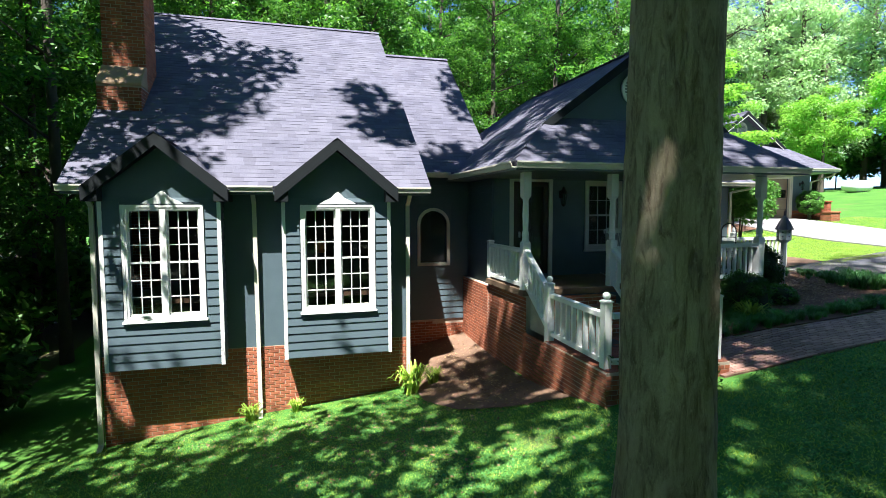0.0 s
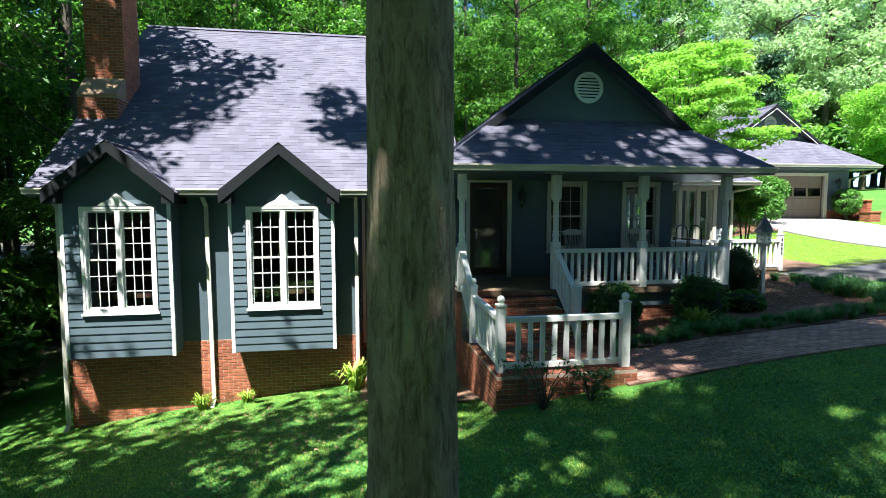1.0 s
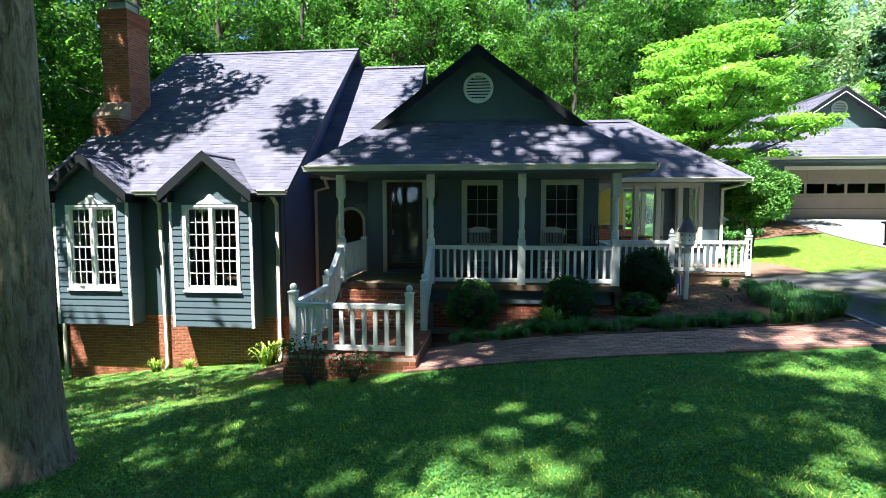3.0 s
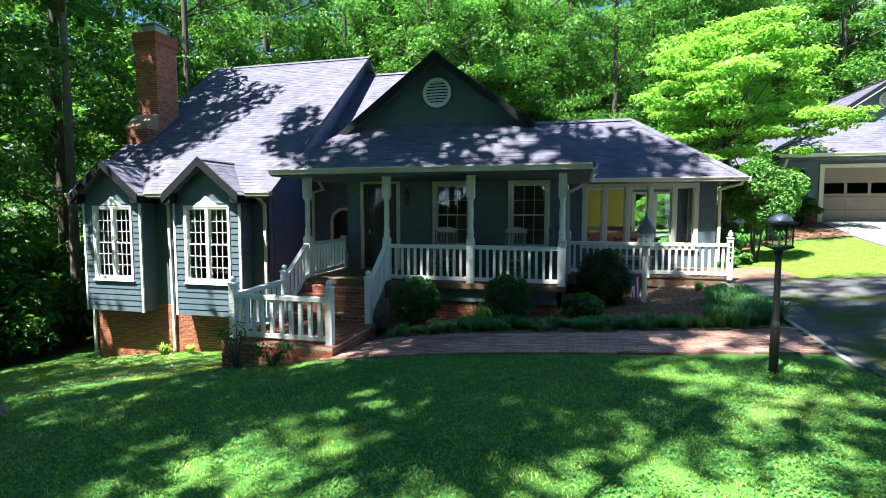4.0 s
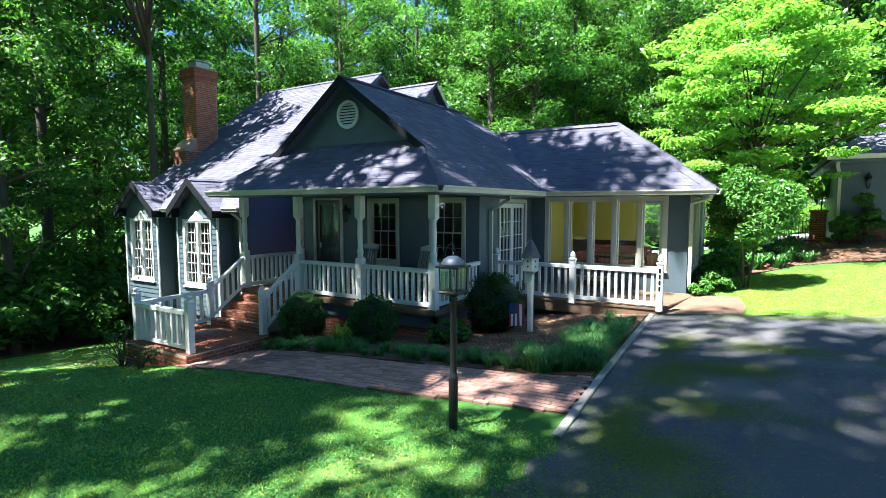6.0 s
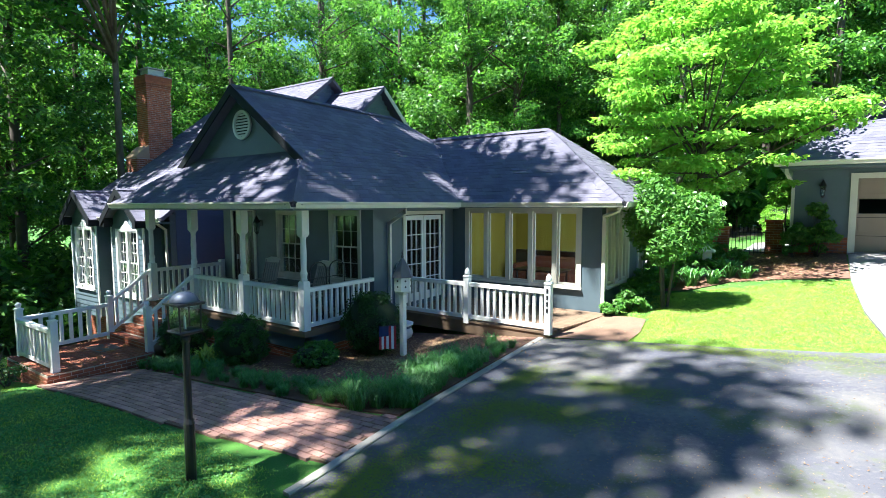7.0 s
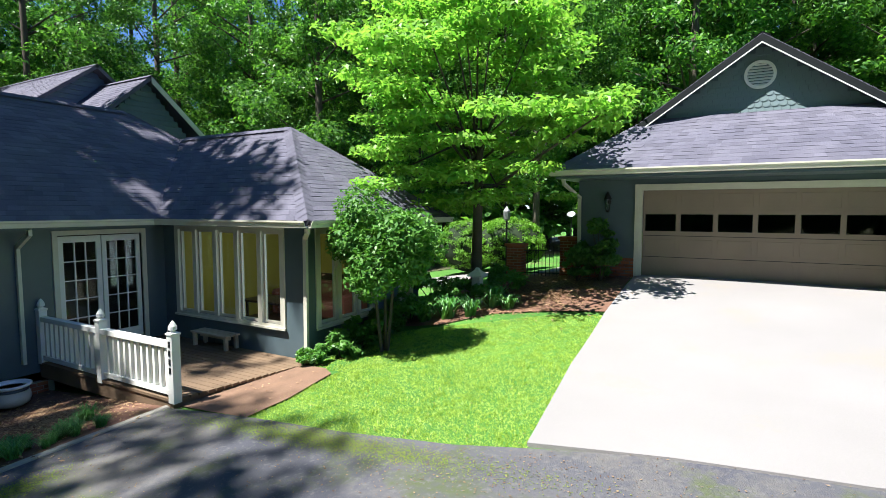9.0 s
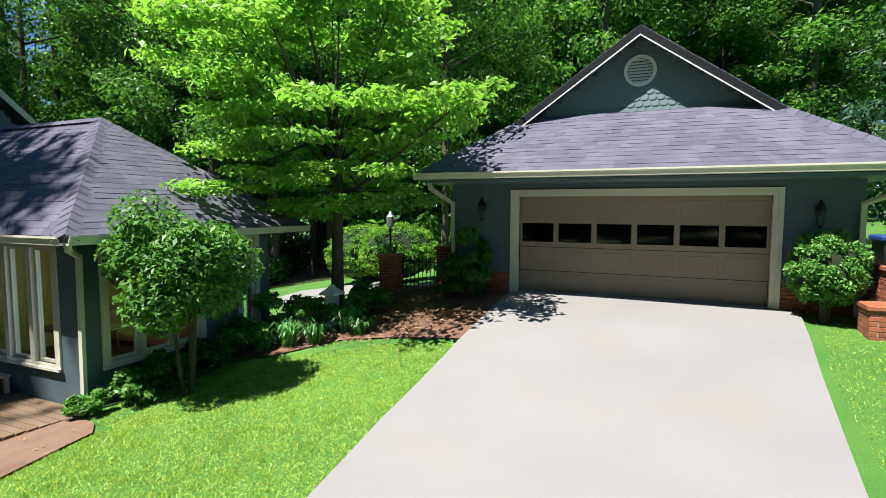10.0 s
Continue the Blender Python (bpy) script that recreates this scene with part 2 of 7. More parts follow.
def bark_material(name, light, dark, groove):
    """Flaky bark: soft upright furrows, small scales and weather-stained streaks."""
    m = bpy.data.materials.new(name)
    m.use_nodes = True
    n, l = m.node_tree.nodes, m.node_tree.links
    b = n["Principled BSDF"]
    b.inputs["Roughness"].default_value = 0.95
    b.inputs["Specular IOR Level"].default_value = 0.2
    co = n.new("ShaderNodeTexCoord")
    def layer(scale, stretch, detail, rough, warp=0.0):
        mp, t = n.new("ShaderNodeMapping"), n.new("ShaderNodeTexNoise")
        mp.inputs["Scale"].default_value = (1, 1, stretch)
        t.inputs["Scale"].default_value, t.inputs["Detail"].default_value = scale, detail
        t.inputs["Roughness"].default_value, t.inputs["Distortion"].default_value = rough, warp
        l.new(co.outputs["Object"], mp.inputs["Vector"])
        l.new(mp.outputs["Vector"], t.inputs["Vector"])
        return t.outputs["Fac"]
    def ramp(source, lo, hi):
        mr = n.new("ShaderNodeMapRange")
        mr.inputs["From Min"].default_value, mr.inputs["From Max"].default_value = lo, hi
        l.new(source, mr.inputs["Value"])
        return mr.outputs["Result"]
    def blend(fac, first, second):
        mix = n.new("ShaderNodeMix")
        mix.data_type = "RGBA"
        l.new(fac, mix.inputs["Factor"])
        for key, c in (("A", first), ("B", second)):
            if isinstance(c, tuple):
                mix.inputs[key].default_value = (*c, 1)
            else:
                l.new(c, mix.inputs[key])
        return mix.outputs["Result"]
    furrow, scale, streak = layer(12, 0.26, 8, 0.66, 0.9), layer(46, 0.42, 6, 0.7, 0.4), layer(3.5, 0.3, 4, 0.6)
    colour = blend(ramp(streak, 0.35, 0.68), dark, light)
    colour = blend(ramp(furrow, 0.35, 0.56), groove, colour)
    pale = tuple(min(1.0, c * 1.35) for c in light)
    colour = blend(ramp(scale, 0.56, 0.84), colour, pale)
    l.new(colour, b.inputs["Base Color"])
    hgt = n.new("ShaderNodeMath")
    hgt.operation = "MULTIPLY_ADD"
    hgt.inputs[1].default_value = 0.55
    l.new(scale, hgt.inputs[0])
    l.new(furrow, hgt.inputs[2])
    bump = n.new("ShaderNodeBump")
    bump.inputs["Strength"].default_value, bump.inputs["Distance"].default_value = 1.0, 0.06
    l.new(hgt.outputs[0], bump.inputs["Height"])
    l.new(bump.outputs["Normal"], b.inputs["Normal"])
    return m


OAK_BARK = bark_material("furrowed_oak_bark", (0.50, 0.40, 0.285), (0.34, 0.265, 0.185), (0.17, 0.125, 0.085))
GLASS = glass_material("window_glass")


# ---- building tools ----
def box(bm, x0, x1, y0, y1, z0, z1):
    x0, x1, y0, y1, z0, z1 = min(x0, x1), max(x0, x1), min(y0, y1), max(y0, y1), min(z0, z1), max(z0, z1)
    v = [bm.verts.new(p) for p in ((x0, y0, z0), (x1, y0, z0), (x1, y1, z0), (x0, y1, z0), (x0, y0, z1), (x1, y0, z1), (x1, y1, z1), (x0, y1, z1))]
    for f in ((3, 2, 1, 0), (4, 5, 6, 7), (0, 1, 5, 4), (1, 2, 6, 5), (2, 3, 7, 6), (3, 0, 4, 7)):
        bm.faces.new([v[i] for i in f])


def fbox(bm, face, pos, u0, u1, w0, w1, z0, z1):
    """A box on a wall: u along it, w out of it from the plane pos, z up. face: the side of the house that it looks to."""
    if face == "S":
        box(bm, u0, u1, pos - w1, pos - w0, z0, z1)
    elif face == "N":
        box(bm, u0, u1, pos + w0, pos + w1, z0, z1)
    elif face == "E":
        box(bm, pos + w0, pos + w1, u0, u1, z0, z1)
    else:
        box(bm, pos - w1, pos - w0, u0, u1, z0, z1)


def fpoint(face, pos, u, w, z):
    return {"S": (u, pos - w, z), "N": (u, pos + w, z), "E": (pos + w, u, z), "W": (pos - w, u, z)}[face]


def prism(bm, pts, move):
    """A flat outline of 3D points, pushed along move."""
    a = [bm.verts.new(p) for p in pts]
    b = [bm.verts.new(Vector(p) + Vector(move)) for p in pts]
    bm.faces.new(a)
    bm.faces.new(b[::-1])
    for i in range(len(pts)):
        j = (i + 1) % len(pts)
        bm.faces.new((a[j], a[i], b[i], b[j]))


def bar(bm, p, q, r, sides=8, r2=None):
    """A round bar from p to q."""
    p, q = Vector(p), Vector(q)
    d = (q - p).normalized()
    s = d.orthogonal().normalized()
    t = d.cross(s)
    rings = []
    for c, rad in ((p, r), (q, r if r2 is None else r2)):
        rings.append([bm.verts.new(c + rad * (math.cos(2 * math.pi * k / sides) * s + math.sin(2 * math.pi * k / sides) * t)) for k in range(sides)])
    for k in range(sides):
        j = (k + 1) % sides
        bm.faces.new((rings[0][k], rings[0][j], rings[1][j], rings[1][k]))
    bm.faces.new(rings[0][::-1])
    bm.faces.new(rings[1])


def turned(bm, x, y, profile, sides=12, square=False):
    """A turned upright shape: rows of (radius, z)."""
    n = 4 if square else sides
    off = math.pi / 4 if square else 0
    k2 = math.sqrt(2) if square else 1
    rings = [[bm.verts.new((x + k2 * r * math.cos(off + 2 * math.pi * k / n), y + k2 * r * math.sin(off + 2 * math.pi * k / n), z)) for k in range(n)] for r, z in profile]
    for a, b in zip(rings, rings[1:]):
        for k in range(n):
            bm.faces.new((a[k], a[(k + 1) % n], b[(k + 1) % n], b[k]))
    bm.faces.new(rings[0][::-1])
    bm.faces.new(rings[-1])


def bevel(bm, width=0.006):
    bmesh.ops.bevel(bm, geom=list(bm.edges), offset=width, segments=1, affect="EDGES", clamp_overlap=True)


def home(ob):
    """Where an object's own origin stands."""
    v = Vector((0, 0, 0))
    while ob:
        v += ob.location
        ob = ob.parent
    return v


def thing(name, at, label, category, group="", kind=""):
    """An Empty at a thing's base, to hold its parts."""
    e = new(name)
    e.location = at
    e.empty_display_size = 0.2
    return tagged(e, label, category, group, kind)


def mesh_of(name, bm, mat, smooth=False):
    me = bpy.data.meshes.new(name)
    bmesh.ops.recalc_face_normals(bm, faces=bm.faces)
    bm.to_mesh(me)
    bm.free()
    if mat:
        me.materials.append(mat)
    if smooth:
        me.polygons.foreach_set("use_smooth", [True] * len(me.polygons))
    return me


def part(name, bm, mat, parent, label="", smooth=False):
    """One mesh under a thing or a part; bm is in world metres."""
    if parent:
        bmesh.ops.translate(bm, verts=bm.verts, vec=-home(parent))
    ob = new(name, mesh_of(name, bm, mat, smooth))
    ob.parent = parent
    return tagged(ob, label)


def solid(name, bm, mat, label, category, kind="", group="", smooth=False):
    """A thing that is one mesh."""
    return tagged(new(name, mesh_of(name, bm, mat, smooth)), label, category, group, kind)


def raw_mesh(name, verts, faces, mat, smooth=False):
    me = bpy.data.meshes.new(name)
    me.from_pydata(verts, [], faces)
    me.materials.append(mat)
    if smooth:
        me.polygons.foreach_set("use_smooth", [True] * len(me.polygons))
    return me


def pierced(bm, face, pos, w0, w1, u0, u1, z0, z1, holes=()):
    """A slab with rectangular openings, as one connected mesh."""
    us = sorted({round(v, 4) for v in (u0, u1, *(h[0] for h in holes), *(h[1] for h in holes)) if u0 <= v <= u1})
    zs = sorted({round(v, 4) for v in (z0, z1, *(h[2] for h in holes), *(h[3] for h in holes)) if z0 <= v <= z1})
    verts = {}
    def v(i, j, k):
        if (i, j, k) not in verts:
            verts[i, j, k] = bm.verts.new(fpoint(face, pos, us[i], (w0, w1)[k], zs[j]))
        return verts[i, j, k]
    def full(i, j):
        if not (0 <= i < len(us) - 1 and 0 <= j < len(zs) - 1):
            return False
        a, b = (us[i] + us[i + 1]) / 2, (zs[j] + zs[j + 1]) / 2
        return not any(h[0] < a < h[1] and h[2] < b < h[3] for h in holes)
    for i in range(len(us) - 1):
        for j in range(len(zs) - 1):
            if not full(i, j):
                continue
            for k in (0, 1):
                bm.faces.new((v(i, j, k), v(i + 1, j, k), v(i + 1, j + 1, k), v(i, j + 1, k)))
            for di, dj, p, q in ((-1, 0, (i, j), (i, j + 1)), (1, 0, (i + 1, j), (i + 1, j + 1)), (0, -1, (i, j), (i + 1, j)), (0, 1, (i, j + 1), (i + 1, j + 1))):
                if not full(i + di, j + dj):
                    bm.faces.new((v(*p, 0), v(*q, 0), v(*q, 1), v(*p, 1)))


def wall(name, parent, face, pos, u0, u1, z0, z1, holes=(), mat=None, thick=0.16, label=""):
    """A wall with real openings; pos is its outer plane."""
    bm = bmesh.new()
    pierced(bm, face, pos, -thick, 0, u0, u1, z0, z1, holes)
    return part(name, bm, mat or SIDING, parent, label)


def boards(parent, face, pos, u0, u1, z0, z1, holes=(), lap=0.165, edge=None, mat=None):
    """Lapped siding: each board is a piece. edge(z) may give the wall's two ends at a height."""
    made, z, row = {}, z0, 0
    while z < z1 - 0.02:
        top = min(z + lap, z1)
        a, b = edge((z + top) / 2) if edge else (u0, u1)
        cuts = [(a, b)]
        for h in holes:
            if h[2] < top - 0.03 and h[3] > z + 0.03:
                cuts = [c for s in cuts for c in ((s[0], min(s[1], h[0])), (max(s[0], h[1]), s[1])) if c[1] - c[0] > 0.02]
        for a, b in cuts:
            if b - a < 0.03:
                continue
            key = (round(b - a, 3), round(top - z, 3))
            if key not in made:
                bm = bmesh.new()
                n, h = key
                pts = [(0, 0.003, 0), (0, 0.034, 0), (0, 0.012, h + 0.012), (0, 0.003, h + 0.012)]
                prof = [fpoint(face, 0, 0, w, zz) for _, w, zz in pts]
                prism(bm, prof, Vector(fpoint(face, 0, n, 0, 0)))
                made[key] = mesh_of("siding_board", bm, mat or SIDING)
            ob = new("siding_board", made[key])
            ob.parent = parent
            ob.location = Vector(fpoint(face, pos, a, 0, z)) - home(parent)
        z, row = top, row + 1


def slope(name, parent, origin, along, up, profile, seed=1, expose=0.145, thick=0.10, label=""):
    """One roof plane: rows of (distance up the slope, near end, far end). A deck, and on it overlapping courses of shingle tabs."""
    rnd = random.Random(seed)
    o, u, v = Vector(origin), Vector(along).normalized(), Vector(up).normalized()
    n = u.cross(v)
    if n.z < 0:
        n = -n
    def ends(d):
        for (d0, a0, b0), (d1, a1, b1) in zip(profile, profile[1:]):
            if d <= d1 + 1e-6:
                k = 0 if d1 == d0 else max(0.0, (d - d0) / (d1 - d0))
                return a0 + k * (a1 - a0), b0 + k * (b1 - b0)
        return profile[-1][1:]
    bm = bmesh.new()
    outline = [o + u * a + v * d for d, a, b in profile] + [o + u * b + v * d for d, a, b in reversed(profile)]
    clean = [p for i, p in enumerate(outline) if (p - outline[i - 1]).length > 1e-4]
    prism(bm, [p - n * 0.004 for p in clean], -n * thick)
    deck = part(name, bm, SHINGLE, parent, label)
    vs, fs = [], []
    top, d = profile[-1][0], 0.0
    while d < top - 0.01:
        e = min(d + expose, top)
        a0, b0 = ends(d)
        a1, b1 = ends(e)
        x = 0.0
        while x < 1.0:
            w = rnd.uniform(0.16, 0.34) / max(0.3, b0 - a0)
            y = min(1.0, x + w)
            lift, drop = rnd.choice((0.004, 0.006, 0.010)), rnd.uniform(0, 0.012)
            q = [o + u * (a0 + x * (b0 - a0)) + v * (d - drop), o + u * (a0 + y * (b0 - a0)) + v * (d - drop),
                 o + u * (a1 + y * (b1 - a1)) + v * e, o + u * (a1 + x * (b1 - a1)) + v * e]
            i = len(vs)
            vs += [q[0] + n * lift, q[1] + n * lift, q[2] + n * 0.002, q[3] + n * 0.002, q[0] - n * 0.003, q[1] - n * 0.003]
            fs += [(i, i + 1, i + 2, i + 3), (i + 4, i + 5, i + 1, i), (i + 4, i, i + 3), (i + 5, i + 2, i + 1)]
            x = y
        d = e
    base = home(deck)
    sh = new("shingles", raw_mesh("shingles", [p - base for p in vs], fs, SHINGLE))
    sh.parent = deck
    tagged(sh, kind="stuff")
    return deck


def ridge_cap(parent, p, q, width=0.16):
    """Folded cap shingles along a ridge or hip."""
    p, q = Vector(p), Vector(q)
    d = (q - p)
    n = max(1, int(d.length / 0.2))
    side = d.cross(Vector((0, 0, 1))).normalized() * width
    bm = bmesh.new()
    for i in range(n):
        a, b = p + d * (i / n), p + d * ((i + 1.1) / n)
        la, lb = Vector((0, 0, 0.03)), Vector((0, 0, 0.018))
        dn = Vector((0, 0, -width * 0.62))
        va = [bm.verts.new(a + la + side + dn), bm.verts.new(a + la), bm.verts.new(a + la - side + dn)]
        vb = [bm.verts.new(b + lb + side + dn), bm.verts.new(b + lb), bm.verts.new(b + lb - side + dn)]
        bm.faces.new((va[0], va[1], vb[1], vb[0]))
        bm.faces.new((va[1], va[2], vb[2], vb[1]))
    tagged(part("ridge_cap", bm, SHINGLE, parent), kind="stuff")


def gutter(parent, p, q, mat=None):
    """An open box gutter along an eave, on its fascia."""
    p, q = Vector(p), Vector(q)
    d = (q - p).normalized()
    out = d.cross(Vector((0, 0, 1)))
    bm = bmesh.new()
    prof = [(-0.02, -0.13), (0.07, -0.12), (0.085, -0.05), (0.105, -0.03), (0.105, 0.0), (0.095, 0.0), (0.09, -0.025), (0.072, -0.045), (0.06, -0.10), (-0.02, -0.10)]
    prism(bm, [p + out * a + Vector((0, 0, b)) for a, b in prof], q - p)
    return part("gutter", bm, mat or TAN, parent, "cream metal gutter along the eave")


def window(parent, face, pos, u0, u1, z0, z1, sashes=1, cols=3, rows=4, split=True, trim=0.09, mat=None, sill=True, name="window", proud=0.035, bars=True, label=""):
    """A framed window in its opening: casing, sashes with bars, panes and sill. sashes: lights side by side."""
    m = mat or TRIM
    w = (u1 - u0 - 2 * trim)
    lights = []
    for k in range(sashes):
        a = u0 + trim + w * k / sashes + (trim * 0.55 if k else 0)
        b = u0 + trim + w * (k + 1) / sashes - (trim * 0.55 if k < sashes - 1 else 0)
        lights.append((a, b))
    bm = bmesh.new()
    pierced(bm, face, pos, -0.10, proud, u0, u1, z0, z1, [(a, b, z0 + trim, z1 - trim) for a, b in lights])
    win = part(name, bm, m, parent, label)
    bm = bmesh.new()
    pierced(bm, face, pos, proud, proud + 0.012, u0, u1, z0, z1, [(u0 + trim * 0.55, u1 - trim * 0.55, z0 + trim * 0.55, z1 - trim * 0.55)])
    part("casing_bead", bm, m, win)
    zin0, zin1 = z0 + trim, z1 - trim
    for a, b in lights:
        mid = (zin0 + zin1) / 2
        for lo, hi, back in (((zin0, mid + 0.02, 0.0), (mid - 0.02, zin1, 0.028)) if split else ((zin0, zin1, 0.0),)):
            e = 0.035
            w0, w1 = -0.045 - back, -0.018 - back
            s = bmesh.new()
            pierced(s, face, pos, w0, w1, a, b, lo, hi, [(a + e, b - e, lo + e, hi - e)])
            part("sash", s, m, win)
            if bars:
                g = bmesh.new()
                du, dz = (b - a - 2 * e) / cols, (hi - lo - 2 * e) / rows
                cells = [(a + e + du * c + (0.0085 if c else 0), a + e + du * (c + 1) - (0.0085 if c < cols - 1 else 0),
                          lo + e + dz * r + (0.0085 if r else 0), lo + e + dz * (r + 1) - (0.0085 if r < rows - 1 else 0)) for c in range(cols) for r in range(rows)]
                pierced(g, face, pos, w0 + 0.005, w1 - 0.003, a + e, b - e, lo + e, hi - e, cells)
                part("glazing_grid", g, m, win)
            p = bmesh.new()
            fbox(p, face, pos, a + e * 0.5, b - e * 0.5, w0 + 0.010, w0 + 0.014, lo + e * 0.5, hi - e * 0.5)
            pane = part("pane", p, GLASS, win)
            pane.visible_shadow = False
    if sill:
        s = bmesh.new()
        fbox(s, face, pos, u0 - 0.03, u1 + 0.03, 0, proud + 0.05, z0 - 0.045, z0 - 0.002)
        bevel(s, 0.006)
        part("sill", s, m, win)
    return win


def downspout(parent, pts, r=0.04, mat=None):
    bm = bmesh.new()
    for p, q in zip(pts, pts[1:]):
        p, q = Vector(p), Vector(q)
        d = (q - p).normalized()
        s = Vector((1, 0, 0)) if abs(d.x) < 0.9 else Vector((0, 1, 0))
        s = (s - d * s.dot(d)).normalized()
        t = d.cross(s)
        e = d * 0.03
        prism(bm, [p - e + s * a + t * b for a, b in ((-r, -r * 0.7), (r, -r * 0.7), (r, r * 0.7), (-r, r * 0.7))], q - p + 2 * e)
    return part("downspout", bm, mat or TAN, parent)


# ---- ground ----
# heights of the land at known places: x, y, z
LAND = ((13.4, 6.5, .28), (14.4, 6.9, .28), (14.3, 8.8, .40), (12.3, 11.2, .28), (14.7, 15.8, .66), (19.8, 13.55, 1.04),
        (19.5, 21.5, 1.86), (24.4, 21.5, 1.86), (24.6, 16.5, 1.45), (6.5, 7.2, -.28), (4.5, 7.2, -.55), (-3.6, 12, -2.25),
        (-.65, 12, -1.88), (2.2, 12, -1.6), (4.0, 14.3, -1.15), (4.6, 10, -1.0), (10.5, 10.2, .10), (2.6, 4.2, -.55),
        (12, -3, .15), (20, 6, .62), (22.5, 11, 1.05), (-6, 2, -2.1), (-10, 12, -3.2), (0, -6, -1.0), (28, 20, 1.85),
        (28, 8, 1.0), (17, 22.4, 1.65), (15.9, 20.2, 1.3), (16, 28, 1.4), (8, 30, .3), (-8, 28, -2.6), (26, 40, 2.6), (6, 2, -.2), (17, 17.5, 1.05), (34, 27, 2.5), (46, 34, 4.0), (40, 20, 3.0), (7.2, 8.3, -.22), (8.7, 10.1, .0), (15.9, 14.9, .78), (14.5, 14.5, .60))


def spline(pts):
    p = np.array(pts)
    d = np.linalg.norm(p[:, None, :2] - p[None, :, :2], axis=2)
    k = np.where(d > 0, d * d * np.log(d + 1e-9), 0) + 0.02 * np.eye(len(p)) * d.mean()
    a = np.zeros((len(p) + 3, len(p) + 3))
    a[:-3, :-3], a[:-3, -3], a[:-3, -2:] = k, 1, p[:, :2]
    a[-3, :-3], a[-2:, :-3] = 1, p[:, :2].T
    return p, np.linalg.solve(a, np.r_[p[:, 2], 0, 0, 0])


LAND_PTS, LAND_W = spline(LAND)


def height(x, y):
    """The land's height."""
    d = np.hypot(LAND_PTS[:, 0] - x, LAND_PTS[:, 1] - y)
    z = float(np.dot(np.where(d > 0, d * d * np.log(d + 1e-9), 0), LAND_W[:-3]) + LAND_W[-3] + LAND_W[-2] * x + LAND_W[-1] * y)
    far = math.hypot(x - 9, y - 12)
    k = min(1.0, max(0.0, (far - 30) / 32))
    k = k * k * (3 - 2 * k)
    return z * (1 - k) + k * (0.4 + 0.085 * max(-30, min(60, x - 9)))


def sheet(name, outline, mat, label, lift=0.02, step=0.5, kind="structure", category="ground", edge=0.0):
    """A surface over an outline that follows the land, with a skirt down its edge."""
    bm = bmesh.new()
    f = bm.faces.new([bm.verts.new((x, y, 0)) for x, y in outline])
    xs, ys = [p[0] for p in outline], [p[1] for p in outline]
    for lo, hi, no in ((min(xs), max(xs), (1, 0, 0)), (min(ys), max(ys), (0, 1, 0))):
        c = math.floor(lo / step) * step + step
        while c < hi:
            bmesh.ops.bisect_plane(bm, geom=bm.verts[:] + bm.edges[:] + bm.faces[:], plane_co=(c, c, 0), plane_no=no)
            c += step
    for v in bm.verts:
        v.co.z = height(v.co.x, v.co.y) + lift
    if edge:
        rim = [e for e in bm.edges if e.is_boundary]
        r = bmesh.ops.extrude_edge_only(bm, edges=rim)
        for v in r["geom"]:
            if isinstance(v, bmesh.types.BMVert):
                v.co.z -= edge
    return solid(name, bm, mat, label, category, kind)


def ground_sheet():
    fine = [i * 0.5 for i in range(-36, 85)]
    out = [-1500, -600, -250, -120, -70, -45, -30, -22]
    xs = out + fine + [46, 52, 62, 80, 120, 250, 600, 1500]
    ys = out + fine + [46, 52, 62, 80, 120, 250, 600, 1500]
    vs = [(x, y, height(x, y)) for y in ys for x in xs]
    n = len(xs)
    fs = [(j * n + i, j * n + i + 1, (j + 1) * n + i + 1, (j + 1) * n + i) for j in range(len(ys) - 1) for i in range(n - 1)]
    return tagged(new("ground", raw_mesh("ground", vs, fs, GRASS, True)), "mown green lawn falling away beside the house", "ground", "", "structure")


ground_sheet()
sheet("driveway_asphalt", [(14.5, 6.7), (14.36, 13.15), (16.0, 13.2), (17.6, 13.2), (19.0, 13.32), (19.8, 13.5), (21.1, 13.75), (22.6, 13.8), (24.2, 14.2), (26, 14.4), (40, 12), (40, -12), (15.3, -12), (15.3, -3), (15.34, 0.8), (15.22, 1.4), (15.4, 2.0), (15.1, 2.5), (15.2, 2.9), (14.95, 3.3), (14.98, 3.8), (14.68, 4.2), (14.72, 4.6), (14.42, 4.85), (14.5, 5.2), (14.28, 5.5), (14.46, 5.8), (14.36, 6.2), (14.55, 6.5)], ASPHALT, "worn dark asphalt driveway with mossy edges", 0.025, category="driveway")
sheet("driveway_concrete", [(19.74, 13.56), (19.5, 16.0), (19.4, 18.65), (19.45, 21.62), (24.6, 21.62), (24.44, 19.95), (24.27, 18.5), (24.0, 15.8), (23.9, 14.1), (22.6, 13.8), (21.1, 13.72)], CONCRETE, "pale sunlit concrete apron before the garage", 0.05, category="driveway", edge=0.1)
WALK = [(6.5, 7.2), (7.4, 7.12), (8.6, 7.08), (10.2, 7.1), (12.0, 7.18), (13.2, 7.35), (14.3, 7.5), (14.3, 8.75), (13.5, 8.65), (12.5, 8.56), (11.0, 8.5), (9.6, 8.45), (8.0, 8.62), (6.6, 8.95)]
sheet("brick_walk", WALK, PATH_EARTH, "curving path of worn red brick pavers", 0.03, edge=0.12, category="path")
